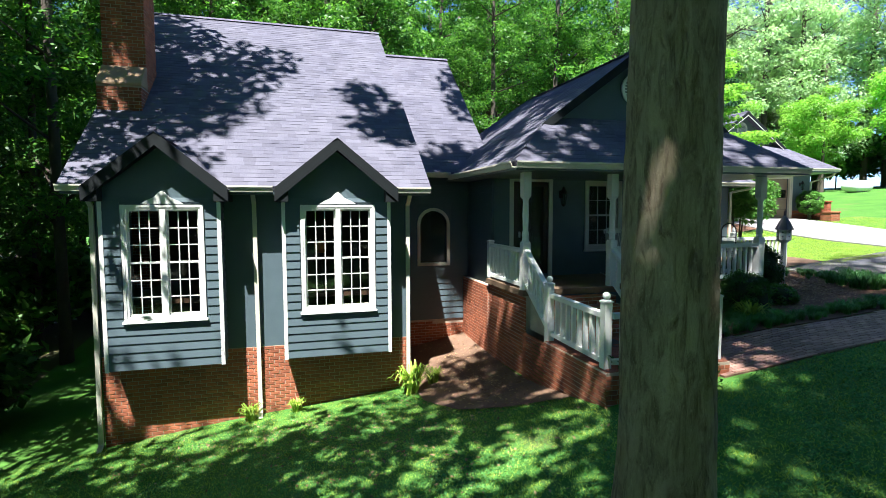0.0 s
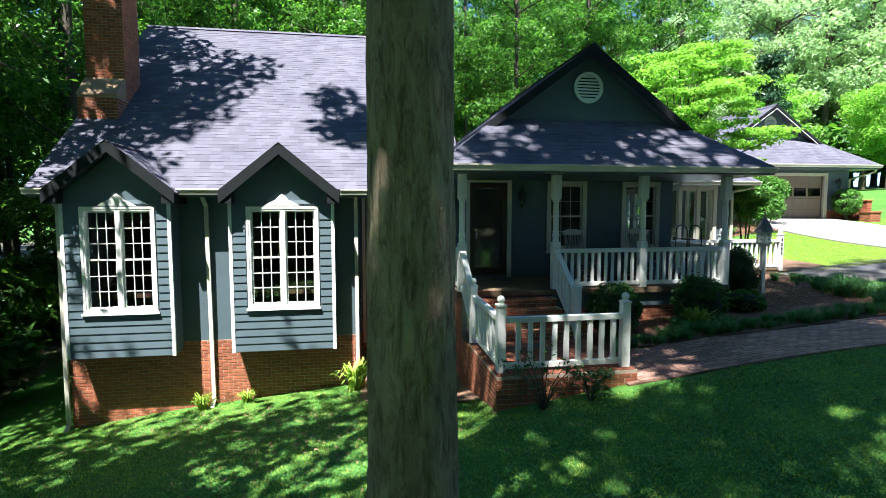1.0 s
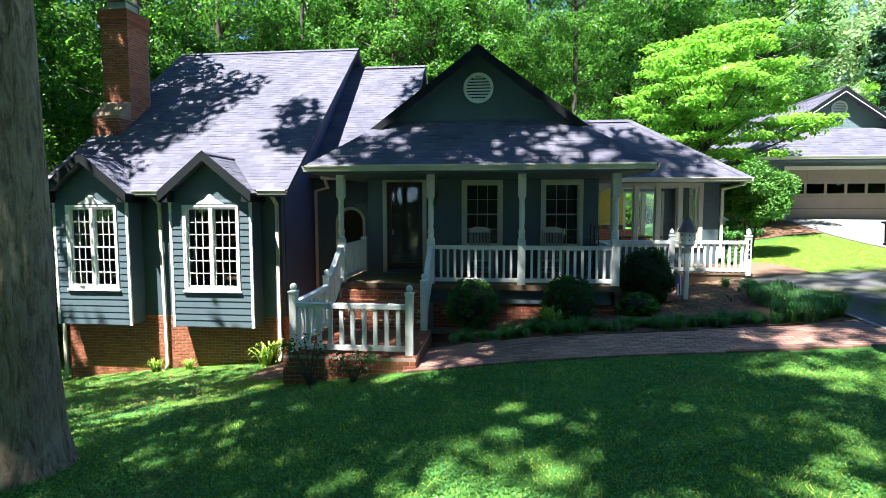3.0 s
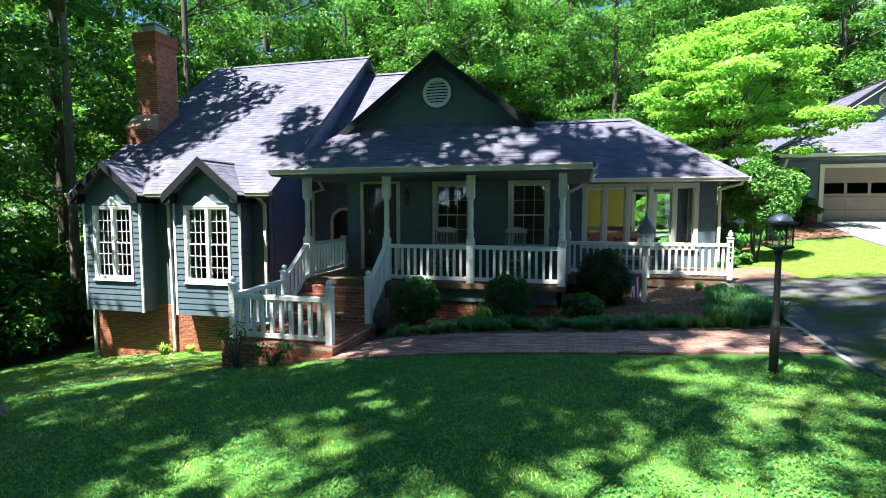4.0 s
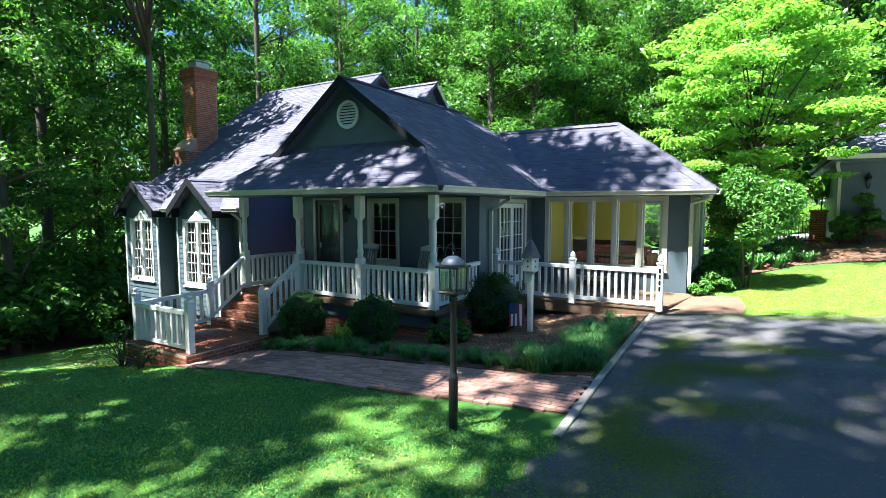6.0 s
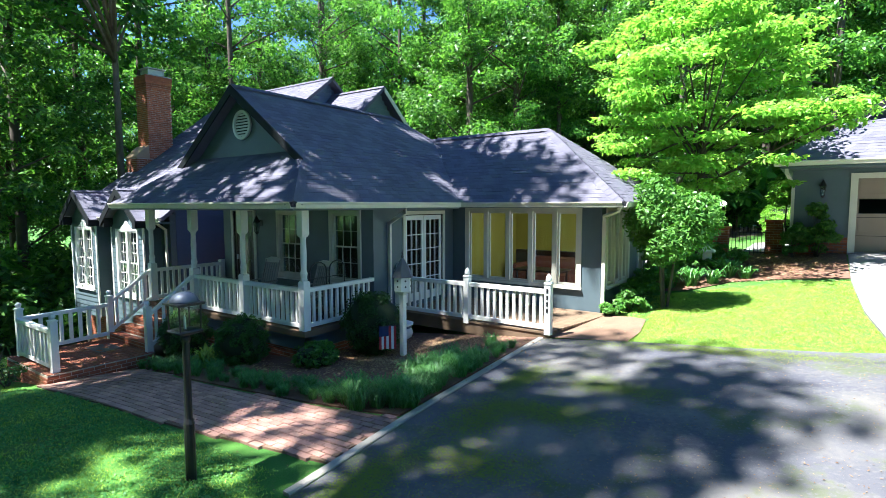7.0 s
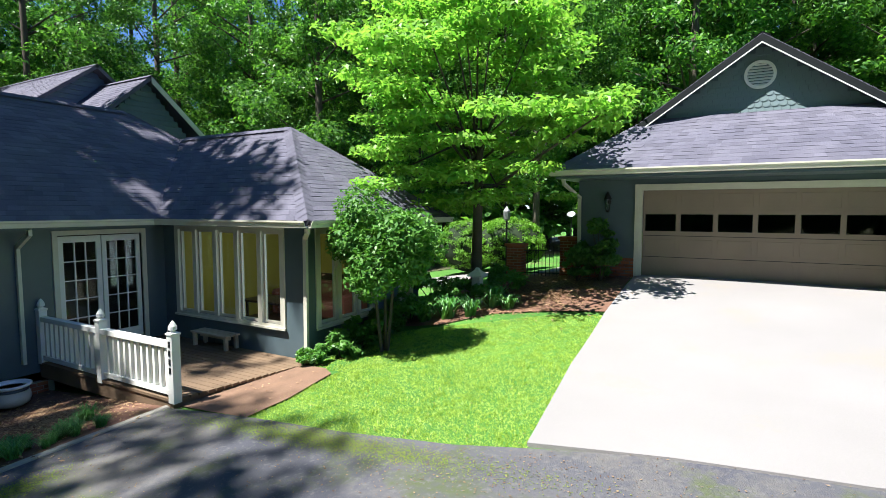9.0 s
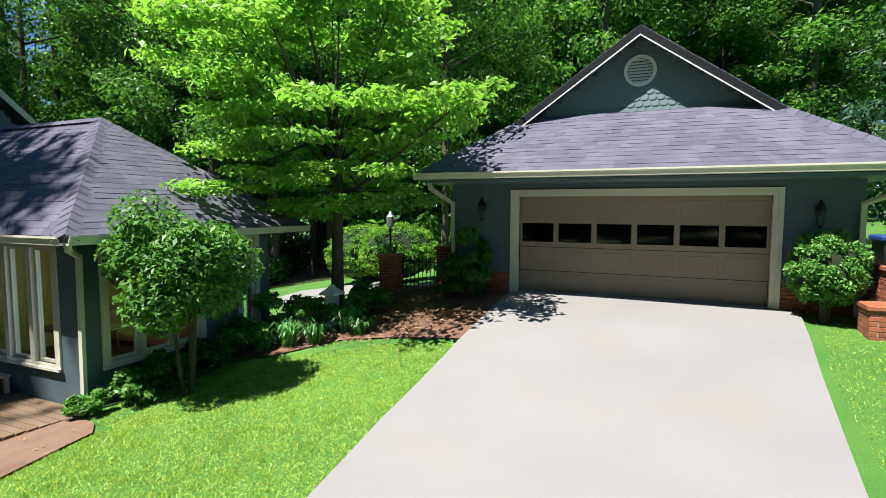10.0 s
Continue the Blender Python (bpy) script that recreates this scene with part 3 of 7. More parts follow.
sheet("planting_bed", [(6.62, 9.05), (8.0, 8.72), (9.6, 8.55), (11.0, 8.6), (12.5, 8.66), (13.5, 8.75), (14.24, 8.85), (14.2, 13.25), (10.55, 13.3), (10.55, 10.6), (6.62, 10.6)], MULCH, "brown mulch bed before the porch", 0.03, edge=0.1, category="planting bed")
sheet("mulch_path", [(15.0, 17.9), (16.1, 18.0), (17.0, 18.72), (18.2, 18.8), (19.4, 18.75), (19.4, 21.5), (18.0, 21.5), (17.7, 23.2), (16.2, 23.0), (14.8, 20.4)], MULCH, "mulch and fallen leaves by the garden gate", 0.03, category="planting bed")
sheet("earth_path", [(14.25, 13.28), (15.2, 13.2), (15.98, 13.18), (16.02, 13.9), (15.85, 15.0), (15.5, 15.25), (14.7, 15.45)], PATH_EARTH, "bare reddish earth path beside the deck", 0.03, category="path")
sheet("garden_path", [(16.4, 22.9), (17.5, 22.9), (18.0, 26), (19.0, 30), (16.5, 31), (16.6, 26)], CONCRETE, "pale concrete path beyond the garden gate", 0.03, category="path")
sheet("patio", [(10.5, 23), (14.5, 23), (14.6, 26.5), (10, 26.5)], CONCRETE, "sunlit patio behind the house", 0.03, category="patio")
sheet("bare_soil", [(2.52, 12.0), (2.45, 10.6), (2.8, 9.4), (3.5, 8.7), (4.4, 8.2), (4.44, 10.3), (4.5, 12.4), (4.5, 14.34), (2.52, 14.34)], PATH_EARTH, "bare reddish soil in the corner by the porch", 0.03, 0.4, category="bare soil")
sheet("woodland_floor", [(-6.6, 8.5), (-7.4, 16), (-8, 25), (0, 29), (10, 31), (14, 36), (24, 40), (34, 46), (60, 52), (60, 80), (-60, 80), (-60, -60), (70, -60), (70, -10), (44, -13), (-14, -14)], LEAF_LITTER, "shaded woodland floor of leaf litter", 0.03, 2.0, category="woodland floor")


def kerb():
    bm = bmesh.new()
    n = 26
    top = []
    for i in range(n + 1):
        k = i / n
        x, y = 14.42 - 0.12 * k, 6.85 + 6.4 * k
        z = height(x, y)
        top.append([bm.verts.new((x + dx, y, z + dz)) for dx, dz in ((-0.05, -0.2), (-0.05, 0.045), (0.035, 0.045), (0.05, 0.03), (0.05, -0.2))])
    for a, b in zip(top, top[1:]):
        for j in range(4):
            bm.faces.new((a[j], a[j + 1], b[j + 1], b[j]))
    bm.faces.new(top[0])
    bm.faces.new(top[-1][::-1])
    solid("kerb", bm, KERB, "pale concrete kerb between bed and driveway", "kerb", "structure")


kerb()


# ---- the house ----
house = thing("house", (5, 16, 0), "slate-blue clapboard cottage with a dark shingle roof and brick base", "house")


def gable_walls():
    """Left wing with its two window bays, the link and the porch block: outer walls."""
    # left wing
    wall("wall", house, "S", 12.0, -3.6, 2.5, -0.45, 2.95, [(-3.05, -1.65, 0.3, 2.5), (0.1, 1.7, 0.3, 2.5)])
    wall("wall", house, "E", 2.5, 12.16, 24.0, -0.45, 3.2)
    wall("wall", house, "W", -3.6, 12.16, 24.0, -0.45, 3.2)
    wall("wall", house, "N", 24.0, -3.6, 2.5, -2.6, 3.6)
    wall("wall", house, "N", 23.3, 2.5, 5.0, -1.6, 3.5)
    wall("wall", house, "E", 5.0, 20.0, 23.14, 0, 3.5)
    wall("wall", house, "N", 20.0, 5.0, 10.5, 0, 3.3)
    wall("wall", house, "E", 10.47, 15.66, 19.84, 0.5, 3.3)
    for x, t in ((2.5, -0.16), (-3.6, 0.16)):
        bm = bmesh.new()
        prism(bm, [(x, 12.0, 3.15), (x, 24.0, 3.15), (x, 18.5, 8.1)], (t, 0, 0))
        part("gable_wall", bm, SIDING, house)
    bm = bmesh.new()
    box(bm, -3.6, 2.5, 12.0, 12.16, -2.9, -0.45)
    box(bm, -3.6, -3.44, 12.16, 24, -2.9, -0.45)
    box(bm, 2.34, 2.5, 12.16, 14.36, -2.9, -0.45)
    part("brick_base", bm, MORTAR, house)
    # link
    wall("wall", house, "S", 14.36, 2.5, 4.66, -0.6, 3.4, [(3.28, 4.02, 0.95, 2.35)])
    bm = bmesh.new()
    box(bm, 2.5, 4.66, 14.36, 14.52, -1.6, -0.6)
    box(bm, 4.5, 4.66, 12.44, 14.36, -1.8, 0.55)
    part("brick_base", bm, MORTAR, house)
    # porch block
    wall("wall", house, "S", 12.44, 4.66, 10.5, 0.5, 3.25, [(5.15, 6.09, 0.80, 3.06), (7.19, 8.04, 1.42, 3.02), (9.18, 10.06, 1.42, 3.02)])
    wall("wall", house, "W", 4.66, 12.6, 14.36, 0.5, 3.3)
    wall("wall", house, "E", 10.5, 12.6, 15.66, 0.5, 3.25, [(13.57, 15.15, 0.80, 2.98)])
    bm = bmesh.new()
    prism(bm, [(5.0, 14.4, 3.2), (5.0, 22.5, 3.2), (5.0, 18.8, 7.45)], (-0.16, 0, 0))
    part("gable_wall", bm, SIDING, house)
    bm = bmesh.new()
    prism(bm, [(5.35, 11.2, 4.2), (9.75, 11.2, 4.2), (7.55, 11.2, 5.84)], (0, 0.14, 0))
    part("gable_wall", bm, SIDING, house, "smooth slate gable panel")
    # sunroom
    wall("wall", house, "S", 15.66, 10.5, 14.65, 0.5, 3.2, [(10.98, 14.12, 1.28, 3.08)])
    wall("wall", house, "E", 14.65, 15.82, 19.44, 0.5, 3.2, [(16.0, 17.85, 1.28, 3.08), (18.75, 19.25, 1.28, 3.08)])
    wall("wall", house, "N", 19.6, 10.5, 14.65, 0.5, 3.2, [(12.7, 14.2, 1.1, 3.0)])


def bay(x0, x1, wu0, wu1):
    """A shallow window bay under its own little gable."""
    c = (x0 + x1) / 2
    front = wall("bay_wall", house, "S", 11.48, x0, x1, -0.6, 2.75, [(wu0 + 0.06, wu1 - 0.06, 0.38, 2.42)], thick=0.12)
    for face, x in (("W", x0), ("E", x1)):
        side = wall("bay_wall", house, face, x, 11.60, 12.0, -0.6, 2.75, thick=0.12)
        boards(side, face, x, 11.51, 12.0, -0.6, 2.75)
    bm = bmesh.new()
    box(bm, x0 + 0.12, x1 - 0.12, 11.60, 12.0, -0.6, -0.52)
    part("bay_floor", bm, SIDING, house)
    bm = bmesh.new()
    box(bm, x0 + 0.12, x1 - 0.12, 11.60, 12.0, 2.65, 2.75)
    part("bay_ceiling", bm, SIDING, house)
    bm = bmesh.new()
    prism(bm, [(x0, 11.48, 2.75), (x1, 11.48, 2.75), (c, 11.48, 3.55)], (0, 0.12, 0))
    part("bay_gable", bm, SIDING, house)
    holes = [(wu0 - 0.02, wu1 + 0.02, 0.28, 2.52)]
    boards(front, "S", 11.48, x0 + 0.02, x1 - 0.02, -0.6, 2.6, holes)
    for x in (x0, x1):
        bm = bmesh.new()
        box(bm, x - 0.035, x + 0.035, 11.445, 11.49, -0.62, 2.62)
        part("corner_board", bm, TRIM, front)
    window(house, "S", 11.48, wu0, wu1, 0.32, 2.48, 2, 3, 3, True, 0.085, label="double-hung white window with many small panes")
    # carved crest over the window
    bm = bmesh.new()
    w = (wu0 + wu1) / 2
    pts = [(w - 0.36, 2.50), (w + 0.36, 2.50), (w + 0.26, 2.56), (w + 0.13, 2.62), (w + 0.06, 2.70), (w, 2.74), (w - 0.06, 2.70), (w - 0.13, 2.62), (w - 0.26, 2.56)]
    prism(bm, [(x, 11.43, z) for x, z in pts], (0, 0.045, 0))
    part("window_crest", bm, TRIM, house, "white carved crest over the window")
    # gable roof of the bay
    k, z0, half = 0.82, 2.76, 1.2
    run = math.hypot(half, half * k)
    for s in (-1, 1):
        o = (c + s * half, 11.18, z0)
        slope("bay_roof", house, o, (0, 1, 0), (-s, 0, k), [(0, 0, 0.6), (run, 0, 1.75)], 11 + s)
        bm = bmesh.new()
        d = Vector((-s * half, 0, half * k))
        prism(bm, [Vector((c + s * half, 11.17, z0 - 0.22)), Vector((c + s * half, 11.17, z0 + 0.045)), Vector((c, 11.17, z0 + half * k + 0.045)), Vector((c, 11.17, z0 + half * k - 0.2))], (0, 0.03, 0))
        part("bargeboard", bm, DARK_TRIM, house)
        bm = bmesh.new()
        prism(bm, [Vector((c + s * half, 11.2, z0 - 0.22)), Vector((c + s * (half - 0.25), 11.2, z0 - 0.22)), Vector((c + s * (half - 0.25), 11.2, z0 + 0.1)), Vector((c + s * half, 11.2, z0 - 0.04))], (0, 0.8, 0))
        part("eave_return", bm, DARK_TRIM, house)
    ridge_cap(house, (c, 11.16, z0 + half * k + 0.0), (c, 12.75, z0 + half * k), 0.1)


gable_walls()
bay(-3.35, -1.35, -3.02, -1.62)
bay(-0.17, 1.93, 0.15, 1.63)


def main_roofs():
    # left wing: ridge along the house
    k = 5.4 / 6.95
    run = math.hypot(6.95, 5.4)
    slope("roof", house, (-4.04, 11.55, 2.85), (1, 0, 0), (0, 1, k), [(0, 0, 6.9), (run, 0, 6.9)], 1, label="sunlit grey shingle roof plane")
    slope("roof", house, (-4.04, 25.45, 2.85), (1, 0, 0), (0, -1, k), [(0, 0, 6.9), (run, 0, 6.9)], 2, 0.4)
    ridge_cap(house, (-4.04, 18.5, 8.25), (2.86, 18.5, 8.25))
    # link
    k = 4.3 / 4.85
    run = math.hypot(4.85, 4.3)
    slope("roof", house, (2.5, 13.95, 3.35), (1, 0, 0), (0, 1, k), [(0, 0, 2.8), (run, 0, 2.8)], 3)
    slope("roof", house, (2.5, 23.65, 3.35), (1, 0, 0), (0, -1, k), [(0, 0, 2.8), (run, 0, 2.8)], 4, 0.4)
    ridge_cap(house, (2.5, 18.8, 7.65), (5.3, 18.8, 7.65))
    bm = bmesh.new()
    prism(bm, [(5.3, 18.8, 7.42), (5.3, 18.8, 7.62), (5.3, 23.65, 3.32), (5.3, 23.65, 3.1)], (0.025, 0, 0))
    part("rake_board", bm, TAN, house, "cream rake board")
    # porch block: hipped skirt below a front gable
    k, half, z0, f = 0.766, 3.53, 3.28, 9.75
    e = math.sqrt(1 + k * k)
    for s, seed in ((1, 5), (-1, 6)):
        x = 7.55 + s * half
        slope("roof", house, (x, 0, z0), (0, 1, 0), (-s, 0, k), [(0, f, 20.24), (1.18 * e, f + 1.18, 20.24 - 1.18), (1.181 * e, 10.9, 20.24 - 1.18), (half * e, 10.9, 16.6)], seed)
        ridge_cap(house, (x, f, z0), (x - s * 1.25, f + 1.25, z0 + 1.25 * k))
    slope("roof", house, (0, f, z0), (1, 0, 0), (0, 1, k), [(0, 7.55 - half, 7.55 + half), (1.45 * e, 7.55 - half + 1.45, 7.55 + half - 1.45)], 7)
    slope("roof", house, (0, 20.24, z0), (1, 0, 0), (0, -1, k), [(0, 7.55 - half, 7.55 + half), (half * e, 7.54, 7.56)], 8, 0.4)
    ridge_cap(house, (7.55, 10.9, z0 + half * k), (7.55, 16.6, z0 + half * k))
    for s in (-1, 1):
        bm = bmesh.new()
        lo, hi = Vector((7.55 + s * 2.42, 10.89, 4.19)), Vector((7.55, 10.89, 5.985))
        prism(bm, [lo + Vector((0, 0, -0.2)), lo, hi, hi + Vector((0, 0, -0.22))], (0, 0.03, 0))
        part("bargeboard", bm, DARK_TRIM, house)
    # sunroom hip
    k = 2.07 / 2.49
    run = math.hypot(2.49, 2.07)
    slope("roof", house, (0, 15.13, 3.28), (1, 0, 0), (0, 1, k), [(0, 10.9, 15.28), (run, 8.3, 12.43)], 9)
    slope("roof", house, (0, 20.11, 3.28), (1, 0, 0), (0, -1, k), [(0, 10.9, 15.28), (run, 8.3, 12.43)], 10)
    k2 = 2.07 / 2.85
    slope("roof", house, (15.28, 0, 3.28), (0, 1, 0), (-1, 0, k2), [(0, 15.13, 20.11), (math.hypot(2.85, 2.07), 17.61, 17.63)], 14)
    for y in (15.13, 20.11):
        ridge_cap(house, (15.28, y, 3.28), (12.43, 17.62, 5.35))
    ridge_cap(house, (8.6, 17.62, 5.35), (12.43, 17.62, 5.35))
    # soffits and porch ceiling
    for b in ((4.02, 11.08, 9.74, 12.43, 3.12, 3.17), (10.52, 11.08, 12.435, 15.095, 3.12, 3.17), (10.5, 15.29, 15.10, 20.0, 3.15, 3.19), (4.0, 4.65, 12.435, 14.3, 3.14, 3.19)):
        bm = bmesh.new()
        box(bm, *b)
        part("soffit", bm, SIDING, house)
    bm = bmesh.new()
    box(bm, -3.98, 2.8, 11.53, 11.99, 2.68, 2.73)
    part("soffit", bm, SIDING, house)
    # gutters
    for p, q in (((-1.2, 11.55, 2.85), (-0.36, 11.55, 2.85)), ((2.1, 11.55, 2.85), (2.84, 11.55, 2.85)), ((-4.04, 11.55, 2.85), (-3.6, 11.55, 2.85)),
                 ((4.02, 9.75, 3.28), (11.08, 9.75, 3.28)), ((11.08, 9.75, 3.28), (11.08, 15.13, 3.28)), ((11.08, 15.13, 3.28), (15.28, 15.13, 3.28)),
                 ((15.28, 15.13, 3.28), (15.28, 20.11, 3.28)), ((2.9, 13.95, 3.35), (4.0, 13.95, 3.35)), ((4.02, 13.95, 3.28), (4.02, 9.75, 3.28))):
        gutter(house, p, q)


main_roofs()


def chimney():
    c = thing("chimney", (-3.58, 14.5, -2.5), "tall red brick chimney with a sloping shoulder and a metal cap", "chimney")
    bm = bmesh.new()
    box(bm, -4.00, -3.14, 13.75, 15.2, -3.0, 5.1)
    part("lower_shaft", bm, MORTAR, c)
    bm = bmesh.new()
    prism(bm, [(-4.02, 13.72, 5.1), (-4.02, 14.25, 5.1), (-4.02, 14.25, 5.62), (-4.02, 14.2, 5.62), (-4.02, 13.72, 5.16)], (0.9, 0, 0))
    bevel(bm, 0.015)
    part("shoulder", bm, TAN_STONE, c, "sloping tan stone shoulder")
    bm = bmesh.new()
    box(bm, -4.00, -3.14, 14.25, 15.2, 5.1, 7.86)
    part("upper_shaft", bm, MORTAR, c)
    for i in range(7):
        o = 0.012 + 0.012 * min(i, 3)
        bm = bmesh.new()
        box(bm, -4.00 - o, -3.14 + o, 14.25 - o, 15.2 + o, 7.86 + 0.075 * i, 7.86 + 0.075 * i + 0.066)
        part("corbel_course", bm, BRICK, c)
    bm = bmesh.new()
    box(bm, -4.01, -3.13, 14.24, 15.21, 7.86, 8.37)
    part("corbel_core", bm, MORTAR, c)
    bm = bmesh.new()
    prism(bm, [(-4.00, 14.25, 8.37), (-3.14, 14.25, 8.37), (-3.28, 14.4, 8.46), (-3.86, 14.4, 8.46)], (0, 0.95, 0))
    part("crown_mortar", bm, KERB, c, "rounded mortar crown")
    bm = bmesh.new()
    for x in (-3.86, -3.28):
        for y in (14.42, 15.03):
            box(bm, x - 0.015, x + 0.015, y - 0.015, y + 0.015, 8.44, 8.68)
    box(bm, -3.84, -3.30, 14.44, 15.01, 8.44, 8.66)
    part("cap_body", bm, METAL, c, "grey metal mesh sides of the cap")
    bm = bmesh.new()
    box(bm, -3.93, -3.21, 14.35, 15.10, 8.68, 8.715)
    bevel(bm, 0.01)
    part("cap", bm, METAL, c, "flat grey metal chimney cap")


chimney()


# ---- porch ----
def porch_post(x, y, z0=0.72, z1=3.12):
    bm = bmesh.new()
    turned(bm, x, y, [(0.082, z0), (0.082, z0 + 0.98), (0.066, z0 + 1.01)], square=True)
    turned(bm, x, y, [(0.056, z0 + 1.0), (0.07, z0 + 1.03), (0.062, z0 + 1.08), (0.074, z0 + 1.16), (0.054, z0 + 1.24), (0.064, z0 + 1.55), (0.054, z0 + 1.82), (0.074, z0 + 1.90)], 14)
    turned(bm, x, y, [(0.062, z0 + 1.88), (0.084, z0 + 1.93), (0.084, z1)], square=True)
    return solid("porch_post", bm, TRIM, "white turned wooden porch post", "post", group="porch posts")


for x in (4.55, 6.56, 8.53, 10.5):
    porch_post(x, 10.43)


def railing(p, q, posts, label="white wooden railing with square balusters", high=0.82, low=0.11, gap=0.152, name="railing", square=0.027):
    """A railing from p to q (points at floor height), with its rails, balusters and posts [(t along, top, finial)]."""
    p, q = Vector(p), Vector(q)
    d = q - p
    flat = Vector((d.x, d.y, 0))
    side = Vector((-d.y, d.x, 0)).normalized()
    r = thing(name, p, label, "railing", "porch railings")
    up = Vector((0, 0, 1))
    for nm, z, w, h in (("top_rail", high, 0.055, 0.085), ("bottom_rail", low, 0.035, 0.085)):
        bm = bmesh.new()
        prism(bm, [p + side * a + up * (z + b) for a, b in ((-w, -h), (w, -h), (w, 0), (-w, 0))], d)
        bevel(bm, 0.005)
        part(nm, bm, TRIM, r)
    n = max(1, int(flat.length / gap))
    me = None
    for i in range(1, n):
        c = p + d * (i / n)
        if me is None:
            bm = bmesh.new()
            box(bm, -square, square, -square, square, low - 0.03, high - 0.04)
            me = mesh_of("baluster", bm, TRIM)
        b = new("baluster", me)
        b.parent, b.location = r, c - p
        b.rotation_euler.z = math.atan2(d.y, d.x)
    for t, z0, z1, fin in posts:
        c = p + d * t
        bm = bmesh.new()
        turned(bm, c.x, c.y, [(0.064, c.z + z0), (0.064, c.z + z1), (0.075, c.z + z1 + 0.005), (0.075, c.z + z1 + 0.03), (0.035, c.z + z1 + 0.05)], square=True)
        if fin == "ball":
            turned(bm, c.x, c.y, [(0.025, c.z + z1 + 0.04)] + [(0.06 * math.sin(a), c.z + z1 + 0.105 - 0.06 * math.cos(a)) for a in (0.5, 0.9, 1.3, 1.7, 2.1, 2.5, 2.9)], 12)
        elif fin == "acorn":
            turned(bm, c.x, c.y, [(0.03, c.z + z1 + 0.03), (0.035, c.z + z1 + 0.06), (0.062, c.z + z1 + 0.08), (0.058, c.z + z1 + 0.13), (0.03, c.z + z1 + 0.18), (0.008, c.z + z1 + 0.21)], 12)
        part("newel_post", bm, TRIM, r)
    return r


FL = 0.76
railing((6.63, 10.43, FL), (8.46, 10.43, FL), [])
railing((8.60, 10.43, FL), (10.43, 10.43, FL), [])
railing((10.5, 10.50, FL), (10.5, 12.40, FL), [])
railing((4.55, 10.50, FL), (4.55, 12.40, FL), [(1.0, 0.0, 0.85, "")])
railing((4.55, 9.35, 0.06), (4.55, 10.36, FL), [(0.0, -0.2, 0.93, "ball")], "white sloping stair railing")
railing((4.57, 7.54, -0.02), (4.57, 9.28, 0.02), [(0.0, -0.15, 0.98, "ball")], gap=0.19, square=0.033)
railing((4.64, 7.50, -0.02), (6.57, 7.50, -0.02), [(1.0, -0.15, 0.98, "ball")], gap=0.19, square=0.033)
railing((6.56, 9.30, -0.02), (6.56, 10.36, FL), [(0.0, -0.15, 0.95, "ball")], "white sloping stair railing")
railing((10.58, 13.22, 0.72), (12.53, 13.22, 0.72), [(0.0, -0.05, 0.93, "acorn"), (1.0, -0.08, 0.93, "acorn")])
railing((12.6, 13.22, 0.72), (14.43, 13.22, 0.72), [(1.0, -0.08, 0.93, "acorn")])


def porch_floor():
    bm = bmesh.new()
    box(bm, 4.45, 10.6, 10.33, 12.43, 0.62, 0.74)
    solid("porch_floor", bm, WOOD, "dark boarded porch floor behind white railings", "porch floor", "structure")
    bm = bmesh.new()
    box(bm, 4.6, 10.5, 10.42, 10.58, 0.32, 0.62)
    box(bm, 10.42, 10.5, 10.42, 12.43, 0.32, 0.62)
    solid("porch_skirt", bm, SIDING, "slate painted skirt board under the porch floor", "porch", "structure")
    bm = bmesh.new()
    box(bm, 4.6, 10.5, 10.46, 10.6, -0.4, 0.32)
    box(bm, 10.38, 10.5, 10.6, 13.4, -0.4, 0.32)
    box(bm, 4.52, 4.66, 10.3, 12.44, -1.6, 0.62)
    solid("porch_base", bm, MORTAR, "red brick base wall under the porch", "brick wall", "structure")


porch_floor()


def steps():
    """Brick landing and steps up to the porch."""
    s = thing("brick_steps", (5.5, 8.8, -0.5), "brick landing and steps between white railings", "steps")
    bm = bmesh.new()
    box(bm, 4.45, 6.7, 7.32, 9.35, -1.1, -0.06)
    part("landing", bm, MORTAR, s)
    for i in range(4):
        bm = bmesh.new()
        box(bm, 4.62, 6.5, 9.3 + 0.28 * i, 10.45, -0.06 + 0.16 * i, 0.10 + 0.16 * i)
        part("step", bm, MORTAR, s)


steps()


def deck():
    d = thing("side_deck", (12.5, 14.5, 0.5), "weathered board deck before the glazed sunroom", "deck")
    n = 19
    for i in range(n):
        bm = bmesh.new()
        y = 13.16 + i * 0.13
        box(bm, 10.52, 14.46 + 0.18 * (y - 13.16), y, y + 0.12, 0.66, 0.70)
        part("deck_board", bm, WOOD, d)
    bm = bmesh.new()
    box(bm, 10.52, 14.44, 13.18, 13.24, 0.42, 0.66)
    prism(bm, [(14.38, 13.24, 0.42), (14.44, 13.24, 0.42), (14.80, 15.6, 0.42), (14.74, 15.6, 0.42)], (0, 0, 0.24))
    part("rim_joist", bm, WOOD, d)


deck()


